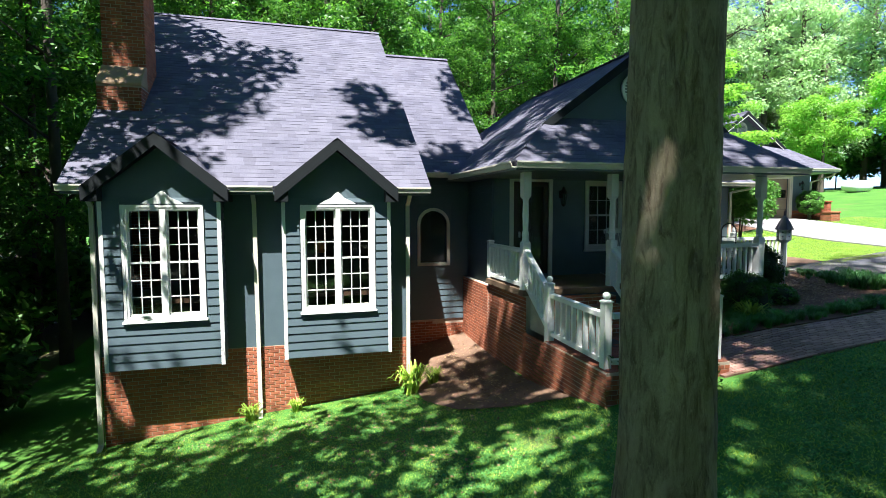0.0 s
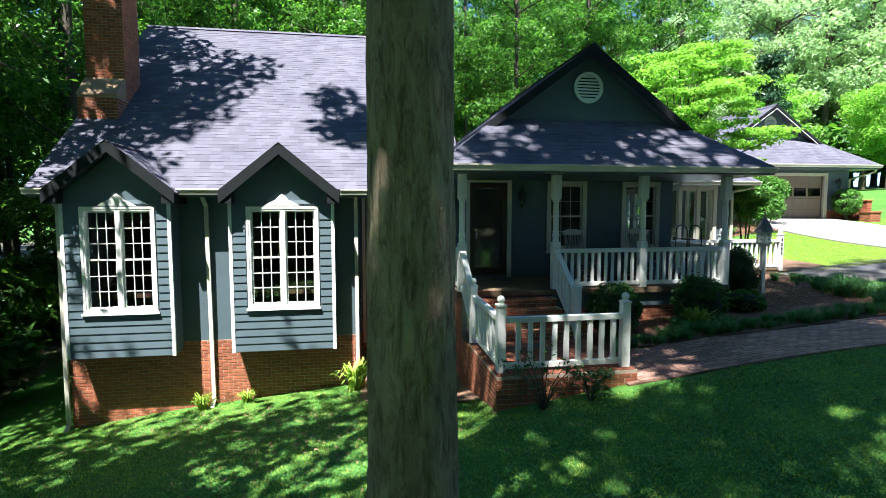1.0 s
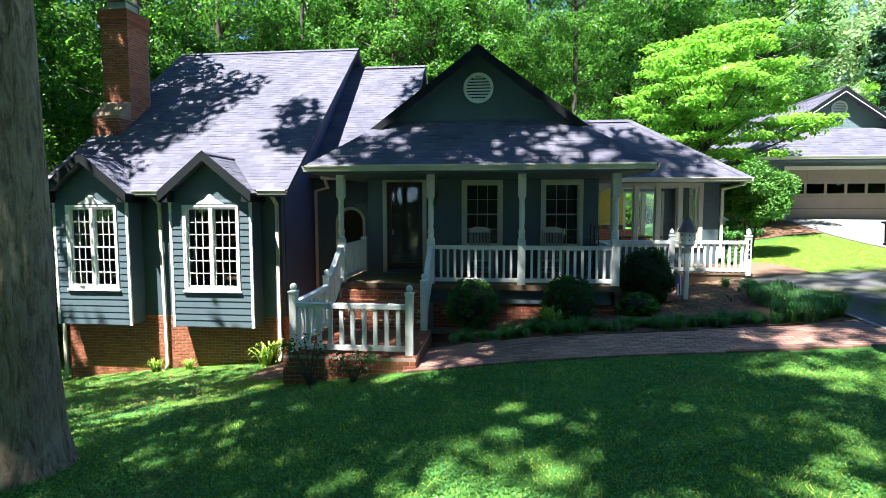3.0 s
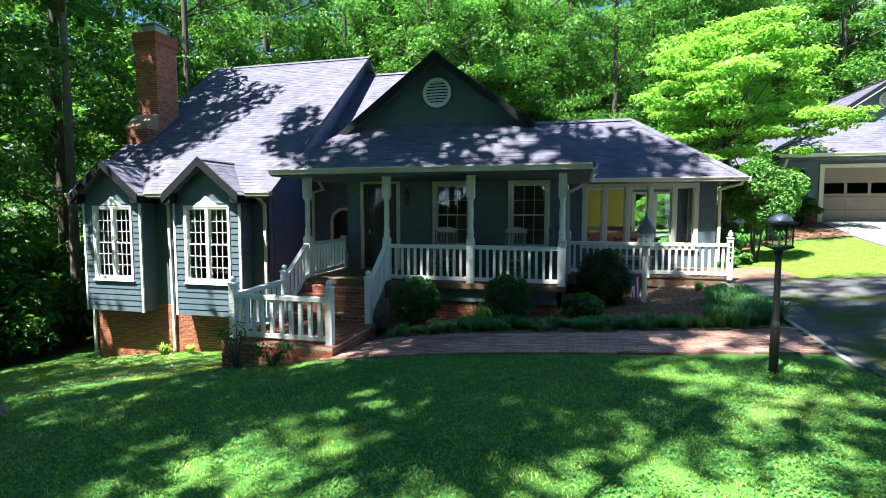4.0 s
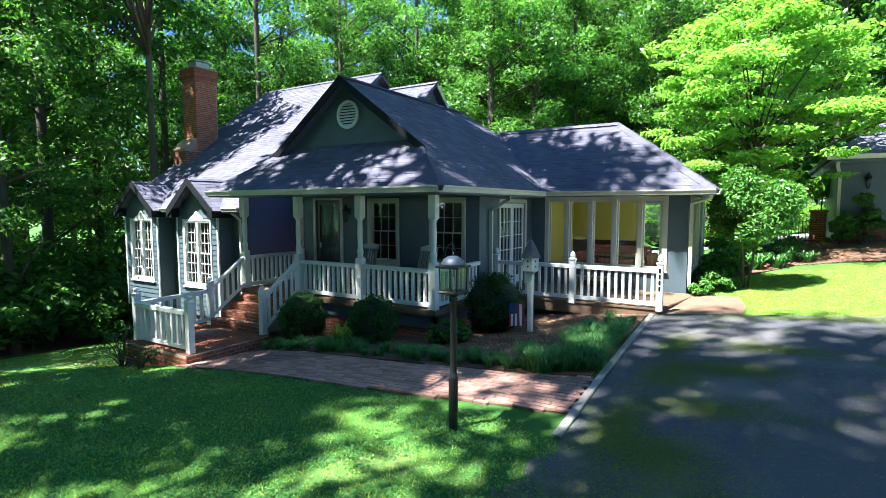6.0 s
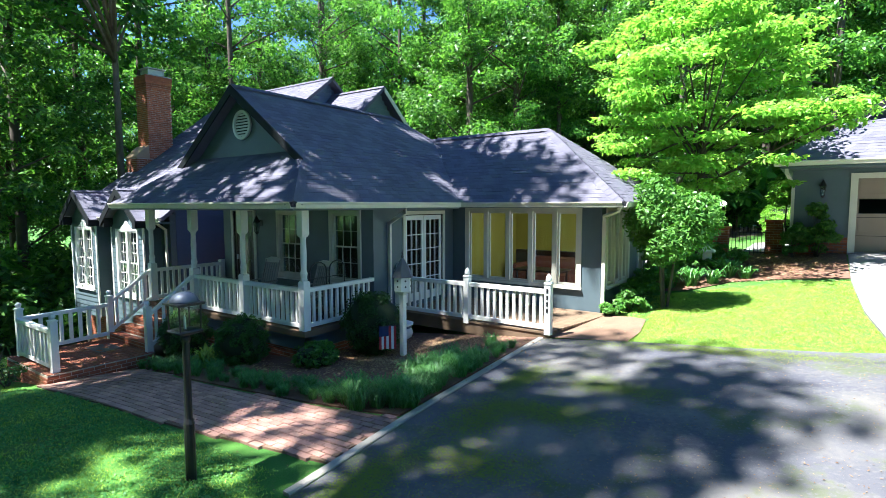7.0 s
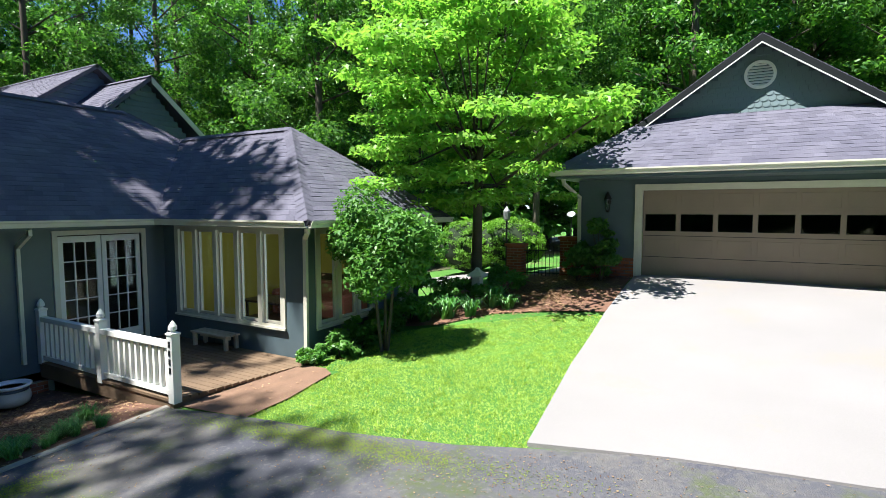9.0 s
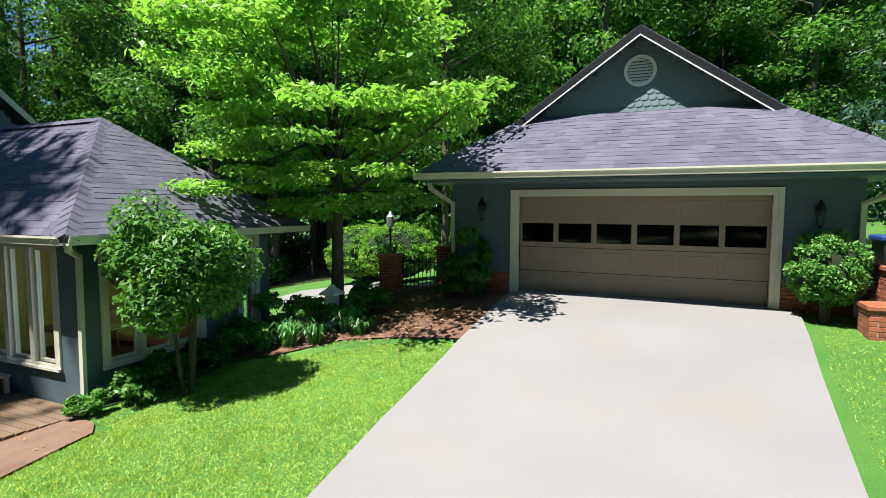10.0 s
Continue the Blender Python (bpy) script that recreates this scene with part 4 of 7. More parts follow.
# ---- doors, windows and pipes of the house ----
def front_door():
    bm = bmesh.new()
    pierced(bm, "S", 12.44, -0.1, 0.03, 5.05, 6.19, 0.74, 3.16, [(5.15, 6.09, 0.72, 3.06)])
    d = part("front_door", bm, TAN, house, "cream-framed entrance with a dark glazed storm door")
    bm = bmesh.new()
    pierced(bm, "S", 12.44, -0.06, -0.02, 5.16, 6.08, 0.78, 3.04, [(5.27, 5.97, 0.98, 2.93)])
    part("storm_door", bm, DARKWOOD, d)
    bm = bmesh.new()
    fbox(bm, "S", 12.44, 5.25, 5.99, -0.045, -0.04, 0.96, 2.95)
    part("pane", bm, GLASS, d)
    bm = bmesh.new()
    fbox(bm, "S", 12.44, 5.15, 6.09, -0.14, -0.10, 0.78, 3.05)
    part("door_leaf", bm, DARKWOOD, d)
    bm = bmesh.new()
    fbox(bm, "S", 12.44, 5.29, 5.33, -0.02, 0.03, 1.70, 1.84)
    part("handle", bm, METAL, d)


front_door()
for a in (7.10, 9.09):
    window(house, "S", 12.44, a, a + 1.04, 1.36, 3.10, 1, 3, 2, True, 0.10, TAN, label="sash window with small panes under the porch")


def french_doors():
    bm = bmesh.new()
    pierced(bm, "E", 10.5, -0.1, 0.03, 13.48, 15.24, 0.72, 3.07, [(13.57, 15.15, 0.70, 2.98)])
    d = part("french_door", bm, TAN, house, "cream-framed pair of glazed doors with small panes")
    for a, b in ((13.59, 14.35), (14.37, 15.13)):
        bm = bmesh.new()
        du, dz = (b - a - 0.17) / 3, 1.84 / 5
        cells = [(a + 0.085 + du * c + 0.009 * (c > 0), a + 0.085 + du * (c + 1) - 0.009 * (c < 2), 1.0 + dz * r + 0.009 * (r > 0), 1.0 + dz * (r + 1) - 0.009 * (r < 4)) for c in range(3) for r in range(5)]
        pierced(bm, "E", 10.5, -0.06, -0.02, a, b, 0.76, 2.96, cells)
        part("door_leaf", bm, TRIM, d)
        bm = bmesh.new()
        fbox(bm, "E", 10.5, a + 0.075, b - 0.075, -0.043, -0.038, 0.98, 2.86)
        part("pane", bm, GLASS, d)


french_doors()


def casements(face, pos, edges, z0, z1, label):
    """A row of tall fixed lights between mullions."""
    t = 0.06
    n = len(edges) - 1
    lights = [(edges[i] + (t if i == 0 else 0.055), edges[i + 1] - (t if i == n - 1 else 0.055), z0, z1) for i in range(n)]
    bm = bmesh.new()
    pierced(bm, face, pos, -0.12, 0.03, edges[0] - t, edges[-1] + t, z0 - 0.07, z1 + 0.09, lights)
    win = part("window", bm, TAN, house, label)
    bm = bmesh.new()
    fbox(bm, face, pos, edges[0] - t - 0.02, edges[-1] + t + 0.02, 0.03, 0.07, z0 - 0.09, z0 - 0.05)
    part("sill", bm, TAN, win)
    for a, b in zip(edges, edges[1:]):
        bm = bmesh.new()
        pierced(bm, face, pos, -0.07, -0.03, a + 0.055, b - 0.055, z0, z1, [(a + 0.10, b - 0.10, z0 + 0.05, z1 - 0.05)])
        part("sash", bm, TAN, win)
        bm = bmesh.new()
        fbox(bm, face, pos, a + 0.09, b - 0.09, -0.055, -0.05, z0 + 0.04, z1 - 0.04)
        pane = part("pane", bm, GLASS, win)
        pane.visible_shadow = False


casements("S", 15.66, [10.98, 11.57, 12.22, 12.86, 13.51, 14.12], 1.28, 3.05, "row of tall sunroom windows in cream frames")
casements("E", 14.65, [16.02, 16.62, 17.23, 17.83], 1.28, 3.05, "tall side windows of the sunroom in cream frames")
casements("E", 14.65, [18.76, 19.24], 1.28, 3.05, "narrow side window of the sunroom")
casements("N", 19.6, [12.72, 13.45, 14.18], 1.1, 2.98, "rear sunroom windows looking on greenery")


def arch_window():
    c, r, z0, zs = 3.65, 0.37, 0.95, 1.98
    def ring(rr, y, base):
        return [(c - rr, y, base)] + [(c + rr * math.cos(math.pi - a), y, zs + rr * math.sin(a)) for a in np.linspace(0, math.pi, 17)] + [(c + rr, y, base)]
    bm = bmesh.new()
    o0, o1, i1, i0 = (([bm.verts.new(p) for p in ring(rr, y, z0 - (0.06 if rr > r else 0))]) for rr, y in ((r + 0.08, 14.36), (r + 0.08, 14.32), (r, 14.32), (r, 14.42)))
    for a, b in ((o0, o1), (o1, i1), (i1, i0)):
        for k in range(len(a) - 1):
            bm.faces.new((a[k], a[k + 1], b[k + 1], b[k]))
    box(bm, c - r - 0.08, c + r + 0.08, 14.31, 14.42, z0 - 0.08, z0)
    win = part("window", bm, TAN, house, "small arched window in a cream frame")
    bm = bmesh.new()
    bm.faces.new([bm.verts.new(p) for p in ring(r + 0.01, 14.40, z0)])
    part("pane", bm, GLASS, win)
    # wall over the arch's shoulders
    for s in (-1, 1):
        bm = bmesh.new()
        pts = [(c + s * r, zs)] + [(c + s * r * math.cos(a), zs + r * math.sin(a)) for a in np.linspace(0.2, math.pi / 2, 7)] + [(c + s * r, zs + r)]
        prism(bm, [(x, 14.362, z) for x, z in pts], (0, 0.15, 0))
        part("arch_infill", bm, SIDING, house)


arch_window()

# lapped siding on the walls that are seen from near
walls = [o for o in house.children if o.name.split(".")[0] == "wall"]
# east side of the wing: bluer boards stand in for skylight in shade
boards(walls[1], "E", 2.5, 12.18, 14.34, -0.45, 2.9, mat=SKYLIT_SIDING)
boards([o for o in house.children if o.name.startswith("gable_wall")][0], "E", 2.5, 0, 0, 2.9, 8.0, edge=lambda z: (max(12.18, 12.0 + (z - 3.15) * 6.5 / 4.95 - 0.0), 24.0 - (z - 3.15) * 5.5 / 4.95) if z > 3.15 else (12.18, 14.34), mat=SKYLIT_SIDING)
boards(walls[8], "S", 14.36, 2.54, 4.64, -0.6, 3.2, [(3.18, 4.12, 0.86, 2.46)])
boards(walls[10], "W", 4.66, 12.6, 14.34, 0.5, 3.1)
boards([o for o in house.children if o.name.startswith("gable_wall")][2], "E", 5.0, 0, 0, 5.2, 7.4, edge=lambda z: (14.4 + (z - 3.2) * 4.4 / 4.25, 22.5 - (z - 3.2) * 3.7 / 4.25))

# downspouts
downspout(house, [(-3.62, 11.6, 2.7), (-3.62, 11.9, 2.45), (-3.66, 11.93, -2.15), (-3.66, 11.75, -2.3)])
downspout(house, [(-0.74, 11.55, 2.74), (-0.74, 11.88, 2.5), (-0.72, 11.93, -1.75), (-0.72, 11.75, -1.88)])
downspout(house, [(2.42, 11.55, 2.74), (2.42, 11.9, 2.48), (2.42, 11.93, -1.45), (2.42, 11.75, -1.6)])
downspout(house, [(3.0, 13.95, 3.24), (3.0, 14.25, 3.0), (2.62, 14.28, 2.9), (2.62, 14.28, -1.2)])
downspout(house, [(11.04, 12.92, 3.18), (11.04, 12.92, 3.05), (10.57, 12.92, 2.8), (10.57, 12.92, 0.75)])
downspout(house, [(15.2, 15.2, 3.18), (15.15, 15.25, 3.08), (14.72, 15.64, 2.95), (14.72, 15.62, 0.9)])


def inside():
    """Rooms behind the glass: floors, ceilings, a yellow wall, a few pieces of furniture."""
    for name, b, m, lab, cat in (("sunroom_floor", (10.52, 14.5, 15.8, 19.45, 0.62, 0.72), FLOOR, "reddish floor of the glazed sunroom", "floor"),
                            ("sunroom_ceiling", (10.52, 14.5, 15.8, 19.45, 3.1, 3.14), CEILING, "pale sunroom ceiling", "ceiling"),
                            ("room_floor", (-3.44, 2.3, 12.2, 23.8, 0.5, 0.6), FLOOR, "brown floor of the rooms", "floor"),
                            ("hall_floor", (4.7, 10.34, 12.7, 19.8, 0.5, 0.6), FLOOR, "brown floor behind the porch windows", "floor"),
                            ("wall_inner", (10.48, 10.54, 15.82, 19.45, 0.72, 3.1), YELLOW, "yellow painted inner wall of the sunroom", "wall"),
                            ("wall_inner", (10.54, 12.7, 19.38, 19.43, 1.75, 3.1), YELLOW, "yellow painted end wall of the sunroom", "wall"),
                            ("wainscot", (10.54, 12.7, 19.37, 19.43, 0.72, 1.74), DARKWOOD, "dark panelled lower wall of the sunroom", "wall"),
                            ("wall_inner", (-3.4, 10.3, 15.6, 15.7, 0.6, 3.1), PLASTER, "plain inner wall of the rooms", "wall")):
        bm = bmesh.new()
        box(bm, *b)
        solid(name, bm, m, lab, cat, "structure")
    sofa = thing("sofa", (12.2, 18.6, 0.72), "rust-coloured sofa in the sunroom", "sofa")
    for nm, b in (("seat", (11.2, 13.2, 18.2, 19.0, 0.8, 1.18)), ("backrest", (11.2, 13.2, 18.95, 19.2, 0.8, 1.6)), ("armrest", (11.0, 11.2, 18.2, 19.2, 0.76, 1.4)), ("armrest", (13.2, 13.4, 18.2, 19.2, 0.76, 1.4))):
        bm = bmesh.new()
        box(bm, *b)
        bevel(bm, 0.05)
        part(nm, bm, SOFA, sofa)
    t = thing("dining_table", (12.6, 16.9, 0.72), "dark round-edged table in the sunroom", "table")
    bm = bmesh.new()
    box(bm, 11.9, 13.3, 16.5, 17.3, 1.42, 1.47)
    bevel(bm, 0.02)
    part("tabletop", bm, DARKWOOD, t)
    for x in (12.0, 13.2):
        for y in (16.6, 17.2):
            bm = bmesh.new()
            bar(bm, (x, y, 0.72), (x, y, 1.43), 0.03)
            part("leg", bm, DARKWOOD, t)
    lamp = thing("table_lamp", (0.62, 13.2, 0.6), "small orange-shaded lamp behind the window", "lamp")
    bm = bmesh.new()
    turned(bm, 0.62, 13.2, [(0.14, 0.6), (0.03, 0.66), (0.03, 1.35), (0.05, 1.4)], 12)
    part("stand", bm, BLACK, lamp)
    bm = bmesh.new()
    turned(bm, 0.62, 13.2, [(0.09, 1.38), (0.15, 1.45), (0.15, 1.58), (0.07, 1.68)], 14)
    part("shade", bm, material("orange_shade", (0.7, 0.25, 0.03), 0.7), lamp, "orange glass shade")


inside()


# ---- garage ----
garage = thing("garage", (21.8, 25, 1.86), "slate garage with a front gable and a taupe double door", "garage")


def garage_body():
    g0 = 1.75
    wall("wall", garage, "S", 21.55, 18.1, 25.45, g0, 4.3, [(19.56, 24.16, g0, 3.92)], label="slate front wall in deep eave shade")
    wall("wall", garage, "W", 18.1, 21.71, 28.84, g0, 4.3, [(24.9, 26.5, 3.1, 3.95)])
    window(garage, "W", 18.1, 24.9, 26.5, 3.1, 3.95, 2, 2, 2, False, 0.09, label="small white-framed side window of the garage")
    wall("wall", garage, "E", 25.45, 21.71, 28.84, g0, 4.3)
    wall("wall", garage, "N", 29.0, 18.1, 25.45, g0, 4.3)
    k, half, z0, f, c = 0.70, 4.12, 4.35, 20.45, 21.84
    e = math.sqrt(1 + k * k)
    for s, seed in ((1, 21), (-1, 22)):
        x = c + s * half
        slope("roof", garage, (x, 0, z0), (0, 1, 0), (-s, 0, k), [(0, f, 30), (1.55 * e, f + 1.55, 30), (1.551 * e, 22.0, 30), (half * e, 22.0, 30)], seed)
        ridge_cap(garage, (x, f, z0), (x - s * 1.7, f + 1.7, z0 + 1.7 * k))
        bm = bmesh.new()
        lo, hi = Vector((c + s * 2.5, 21.98, z0 + (half - 2.5) * k - 0.02)), Vector((c, 21.98, z0 + half * k - 0.02))
        prism(bm, [lo + Vector((0, 0, -0.16)), lo, hi, hi + Vector((0, 0, -0.17))], (0, 0.03, 0))
        part("bargeboard", bm, DARK_TRIM, garage)
        bm = bmesh.new()
        dn = Vector((0, -0.004, -0.165))
        prism(bm, [lo + dn + Vector((0, 0, -0.028)), lo + dn, hi + dn, hi + dn + Vector((0, 0, -0.03))], (0, 0.03, 0))
        part("trim_strip", bm, TRIM, garage)
    slope("roof", garage, (0, f, z0), (1, 0, 0), (0, 1, k), [(0, c - half, c + half), (1.8 * e, c - half + 1.8, c + half - 1.8)], 23)
    ridge_cap(garage, (c, 22.0, z0 + half * k), (c, 30, z0 + half * k))
    bm = bmesh.new()
    prism(bm, [(c - 2.4, 22.4, 5.42), (c + 2.4, 22.4, 5.42), (c, 22.4, 7.1)], (0, 0.14, 0))
    part("gable_wall", bm, SIDING, garage)
    for b in ((17.85, 25.9, 20.43, 21.54), (17.85, 18.08, 21.545, 29.9), (25.47, 25.9, 21.545, 29.9)):
        bm = bmesh.new()
        box(bm, *b, 4.16, 4.21)
        part("soffit", bm, SIDING, garage)
    gutter(garage, (c - half, f, z0), (c + half, f, z0))
    bm = bmesh.new()
    pierced(bm, "S", 21.55, -0.1, 0.02, 19.44, 24.28, g0, 4.02, [(19.58, 24.14, g0 - 1, 3.9)])
    part("door_trim", bm, TAN, garage)
    bm = bmesh.new()
    pierced(bm, "S", 21.55, 0.02, 0.045, 19.42, 24.30, g0, 4.04, [(19.50, 24.22, g0 - 1, 3.97)])
    part("trim_moulding", bm, TAN, garage)
    # sectional door: four rows, the second one glazed
    door = bmesh.new()
    fbox(door, "S", 21.70, 19.58, 24.14, -0.03, 0, 1.86, 2.86)
    fbox(door, "S", 21.70, 19.58, 24.14, -0.03, 0, 3.40, 3.90)
    part("garage_door", door, GARAGE_PAINT, garage, "taupe sectional garage door")
    dp = garage.children[-1]
    w = 4.56 / 6
    for i in range(6):
        a, b = 19.58 + w * i, 19.58 + w * (i + 1)
        bm = bmesh.new()
        pierced(bm, "S", 21.70, -0.03, 0.004, a, b, 2.86, 3.40, [(a + 0.05, b - 0.05, 2.96, 3.35)])
        part("window_frame", bm, GARAGE_PAINT, dp)
        bm = bmesh.new()
        fbox(bm, "S", 21.70, a + 0.04, b - 0.04, -0.02, -0.014, 2.94, 3.37)
        part("pane", bm, GLASS, dp)
        for z0, z1 in ((1.90, 2.34), (2.40, 2.82), (3.44, 3.86)):
            bm = bmesh.new()
            fbox(bm, "S", 21.70, a + 0.05, b - 0.05, -0.002, 0.006, z0 + 0.05, z1 - 0.05)
            bevel(bm, 0.005)
            part("door_panel", bm, GARAGE_PAINT, dp)
    for z in (2.36, 2.855):
        bm = bmesh.new()
        fbox(bm, "S", 21.70, 19.58, 24.14, 0.0, 0.006, z - 0.006, z + 0.006)
        part("door_joint", bm, BLACK, dp)
    floor = bmesh.new()
    box(floor, 18.26, 25.29, 21.75, 28.8, 1.7, 1.85)
    part("inner_floor", floor, CONCRETE, garage)
    downspout(garage, [(18.0, 20.5, 4.2), (18.0, 20.6, 4.05), (18.14, 21.45, 3.75), (18.14, 21.5, 1.9)])
    downspout(garage, [(25.9, 20.6, 4.2), (25.9, 20.7, 4.05), (25.4, 21.45, 3.75), (25.4, 21.5, 1.9)])
    # fish-scale shingles on the gable, in a slate lightened to look sunlit
    scale_me = bmesh.new()
    pts = [(-0.075, 0.17), (0.075, 0.17), (0.075, 0.05)] + [(0.075 * math.cos(a), 0.05 - 0.065 * math.sin(a)) for a in (0.5, 1.0, 1.57, 2.14, 2.64)] + [(-0.075, 0.05)]
    prism(scale_me, [(x, 0.0 - 0.018 * (0.17 - z) / 0.17, z) for x, z in pts], (0, 0.012, 0))
    scale_me = mesh_of("scale_shingle", scale_me, SUNLIT_SCALE)
    gw = [o for o in garage.children if o.name.startswith("gable_wall")][0]
    rest_v, rest_f, count = [], [], 0
    row = 0
    z = 5.48
    while z < 6.98:
        half_w = 2.3 * (7.04 - z) / 1.60
        x = -half_w + (0.078 if row % 2 else 0)
        while x < half_w:
            if abs(x) + 0.08 < half_w:
                loc = Vector((21.84 + x, 22.385, z))
                if count < 300:
                    o = new("scale_shingle", scale_me)
                    o.parent, o.location = gw, loc - home(gw)
                    count += 1
                else:
                    i = len(rest_v)
                    rest_v += [v.co + loc - home(gw) for v in scale_me.vertices]
                    rest_f += [tuple(i + k for k in p.vertices) for p in scale_me.polygons]
            x += 0.156
        z += 0.125
        row += 1
    if rest_v:
        o = new("scale_shingles", raw_mesh("scale_shingles", rest_v, rest_f, SUNLIT_SCALE))
        o.parent = gw
        tagged(o, kind="stuff")


def round_vent(parent, x, y, z, r):
    """A round louvred gable vent."""
    bm = bmesh.new()
    n = 32
    rings = [[bm.verts.new((x + rr * math.cos(2 * math.pi * i / n), yy, z + rr * math.sin(2 * math.pi * i / n))) for i in range(n)]
             for rr, yy in ((r, y), (r, y - 0.05), (r * 0.8, y - 0.05), (r * 0.8, y))]
    for a, b in zip(rings, rings[1:]):
        for i in range(n):
            bm.faces.new((a[i], a[(i + 1) % n], b[(i + 1) % n], b[i]))
    vent = part("gable_vent", bm, TRIM, parent, "round white louvred vent in the gable")
    bm = bmesh.new()
    bm.faces.new([bm.verts.new((x + r * 0.8 * math.cos(2 * math.pi * i / n), y - 0.004, z + r * 0.8 * math.sin(2 * math.pi * i / n))) for i in range(n)])
    part("backing", bm, BLACK, vent)
    k = 8
    for i in range(k):
        zz = -r * 0.8 + 1.6 * r * (i + 0.5) / k
        w = math.sqrt(max(0, (r * 0.8) ** 2 - zz * zz)) - 0.004
        bm = bmesh.new()
        prism(bm, [(x - w, y - 0.04, z + zz - 0.022), (x - w, y - 0.034, z + zz - 0.026), (x - w, y - 0.008, z + zz + 0.016), (x - w, y - 0.014, z + zz + 0.02)], (2 * w, 0, 0))
        part("slat", bm, TRIM, vent)


garage_body()
round_vent(garage, 21.84, 22.38, 6.43, 0.31)
round_vent(house, 7.56, 11.19, 5.10, 0.34)


# ---- trees ----
def trunk_mesh(name, r0, high, lean, seed, sides=28, rows=40, mat=None, flare=0.35, limbs=(), ridged=False, taper=0.45):
    bm = bmesh.new()
    rings = []
    for j in range(rows + 1):
        z = high * j / rows - 0.4
        k = j / rows
        r = r0 * (1 - taper * k) + r0 * flare * math.exp(-max(0.0, z) * 3.2)
        ring = []
        for i in range(sides):
            a = 2 * math.pi * i / sides
            c, s = math.cos(a), math.sin(a)
            rr = r * (1 + 0.05 * noise.noise((c * 2, s * 2, z * 0.5 + seed)))
            if ridged:
                q = noise.noise((c * 9, s * 9, z * 0.55 + seed))
                rr += 0.016 * (abs(q) * 2.5 - 0.5) + 0.006 * noise.noise((c * 24, s * 24, z * 2.2)) + 0.004 * noise.noise((c * 30, s * 30, z * 14))
            ring.append(bm.verts.new((lean * z + rr * c, rr * s, z)))
        rings.append(ring)
    for a, b in zip(rings, rings[1:]):
        for i in range(sides):
            bm.faces.new((a[i], a[(i + 1) % sides], b[(i + 1) % sides], b[i]))
    bm.faces.new(rings[-1])
    for p, q, r in limbs:
        bar(bm, p, q, r, 6, r * 0.35)
    return mesh_of(name, bm, mat or BARK, True)


def leaves(name, centres, count, size, mat, seed, droop=0.3, hollow=0.45, wide=0.42, flat=0.7):
    """Leaves scattered in clumps: rows of (centre, radii)."""
    rng = np.random.default_rng(seed)
    vol = np.array([c[1][0] * c[1][1] * c[1][2] for c in centres]) ** 0.7
    pick = rng.choice(len(centres), count, p=vol / vol.sum())
    cen, rad = np.array([c[0] for c in centres])[pick], np.array([c[1] for c in centres])[pick]
    d = rng.normal(size=(count, 3))
    d /= np.linalg.norm(d, axis=1)[:, None]
    pos = cen + d * rad * (rng.random((count, 1)) ** hollow)
    nrm = d * 0.6 + rng.normal(size=(count, 3)) * 0.6 + np.array((0, 0, flat))
    nrm /= np.linalg.norm(nrm, axis=1)[:, None]
    a = np.cross(nrm, rng.normal(size=(count, 3)))
    a /= np.linalg.norm(a, axis=1)[:, None] + 1e-9
    b = np.cross(nrm, a)
    s = size * rng.uniform(0.6, 1.3, (count, 1))
    v = np.stack([pos - a * s, pos + b * s * wide + nrm * s * 0.12, pos + a * s - nrm * s * droop, pos - b * s * wide + nrm * s * 0.12], 1).reshape(-1, 3)
    me = bpy.data.meshes.new(name)
    me.vertices.add(count * 4)
    me.vertices.foreach_set("co", v.ravel())
    me.loops.add(count * 4)
    me.loops.foreach_set("vertex_index", np.arange(count * 4))
    me.polygons.add(count)
    me.polygons.foreach_set("loop_start", np.arange(count) * 4)
    me.polygons.foreach_set("loop_total", np.full(count, 4))
    me.materials.append(mat)
    me.update(calc_edges=True)
    return me


def clumps(rnd, n, centre, spread, size, squash=0.6, shell=0.0):
    out = []
    for _ in range(n):
        while True:
            p = [rnd.uniform(-1, 1) for _ in range(3)]
            if shell * shell <= sum(c * c for c in p) <= 1:
                break
        s = size * rnd.uniform(0.6, 1.3)
        out.append(([centre[i] + p[i] * spread[i] for i in range(3)], (s, s, s * squash)))
    return out


def tree(name, at, trunk_me, crown_me, label, turn=0.0, size=1.0, group="", category="tree"):
    t = thing(name, at, label, category, group)
    t.rotation_euler.z, t.scale = turn, (size, size, size)
    for nm, me in (("trunk", trunk_me), ("crown", crown_me)):
        if me:
            o = new(nm, me)
            o.parent = t
    return t


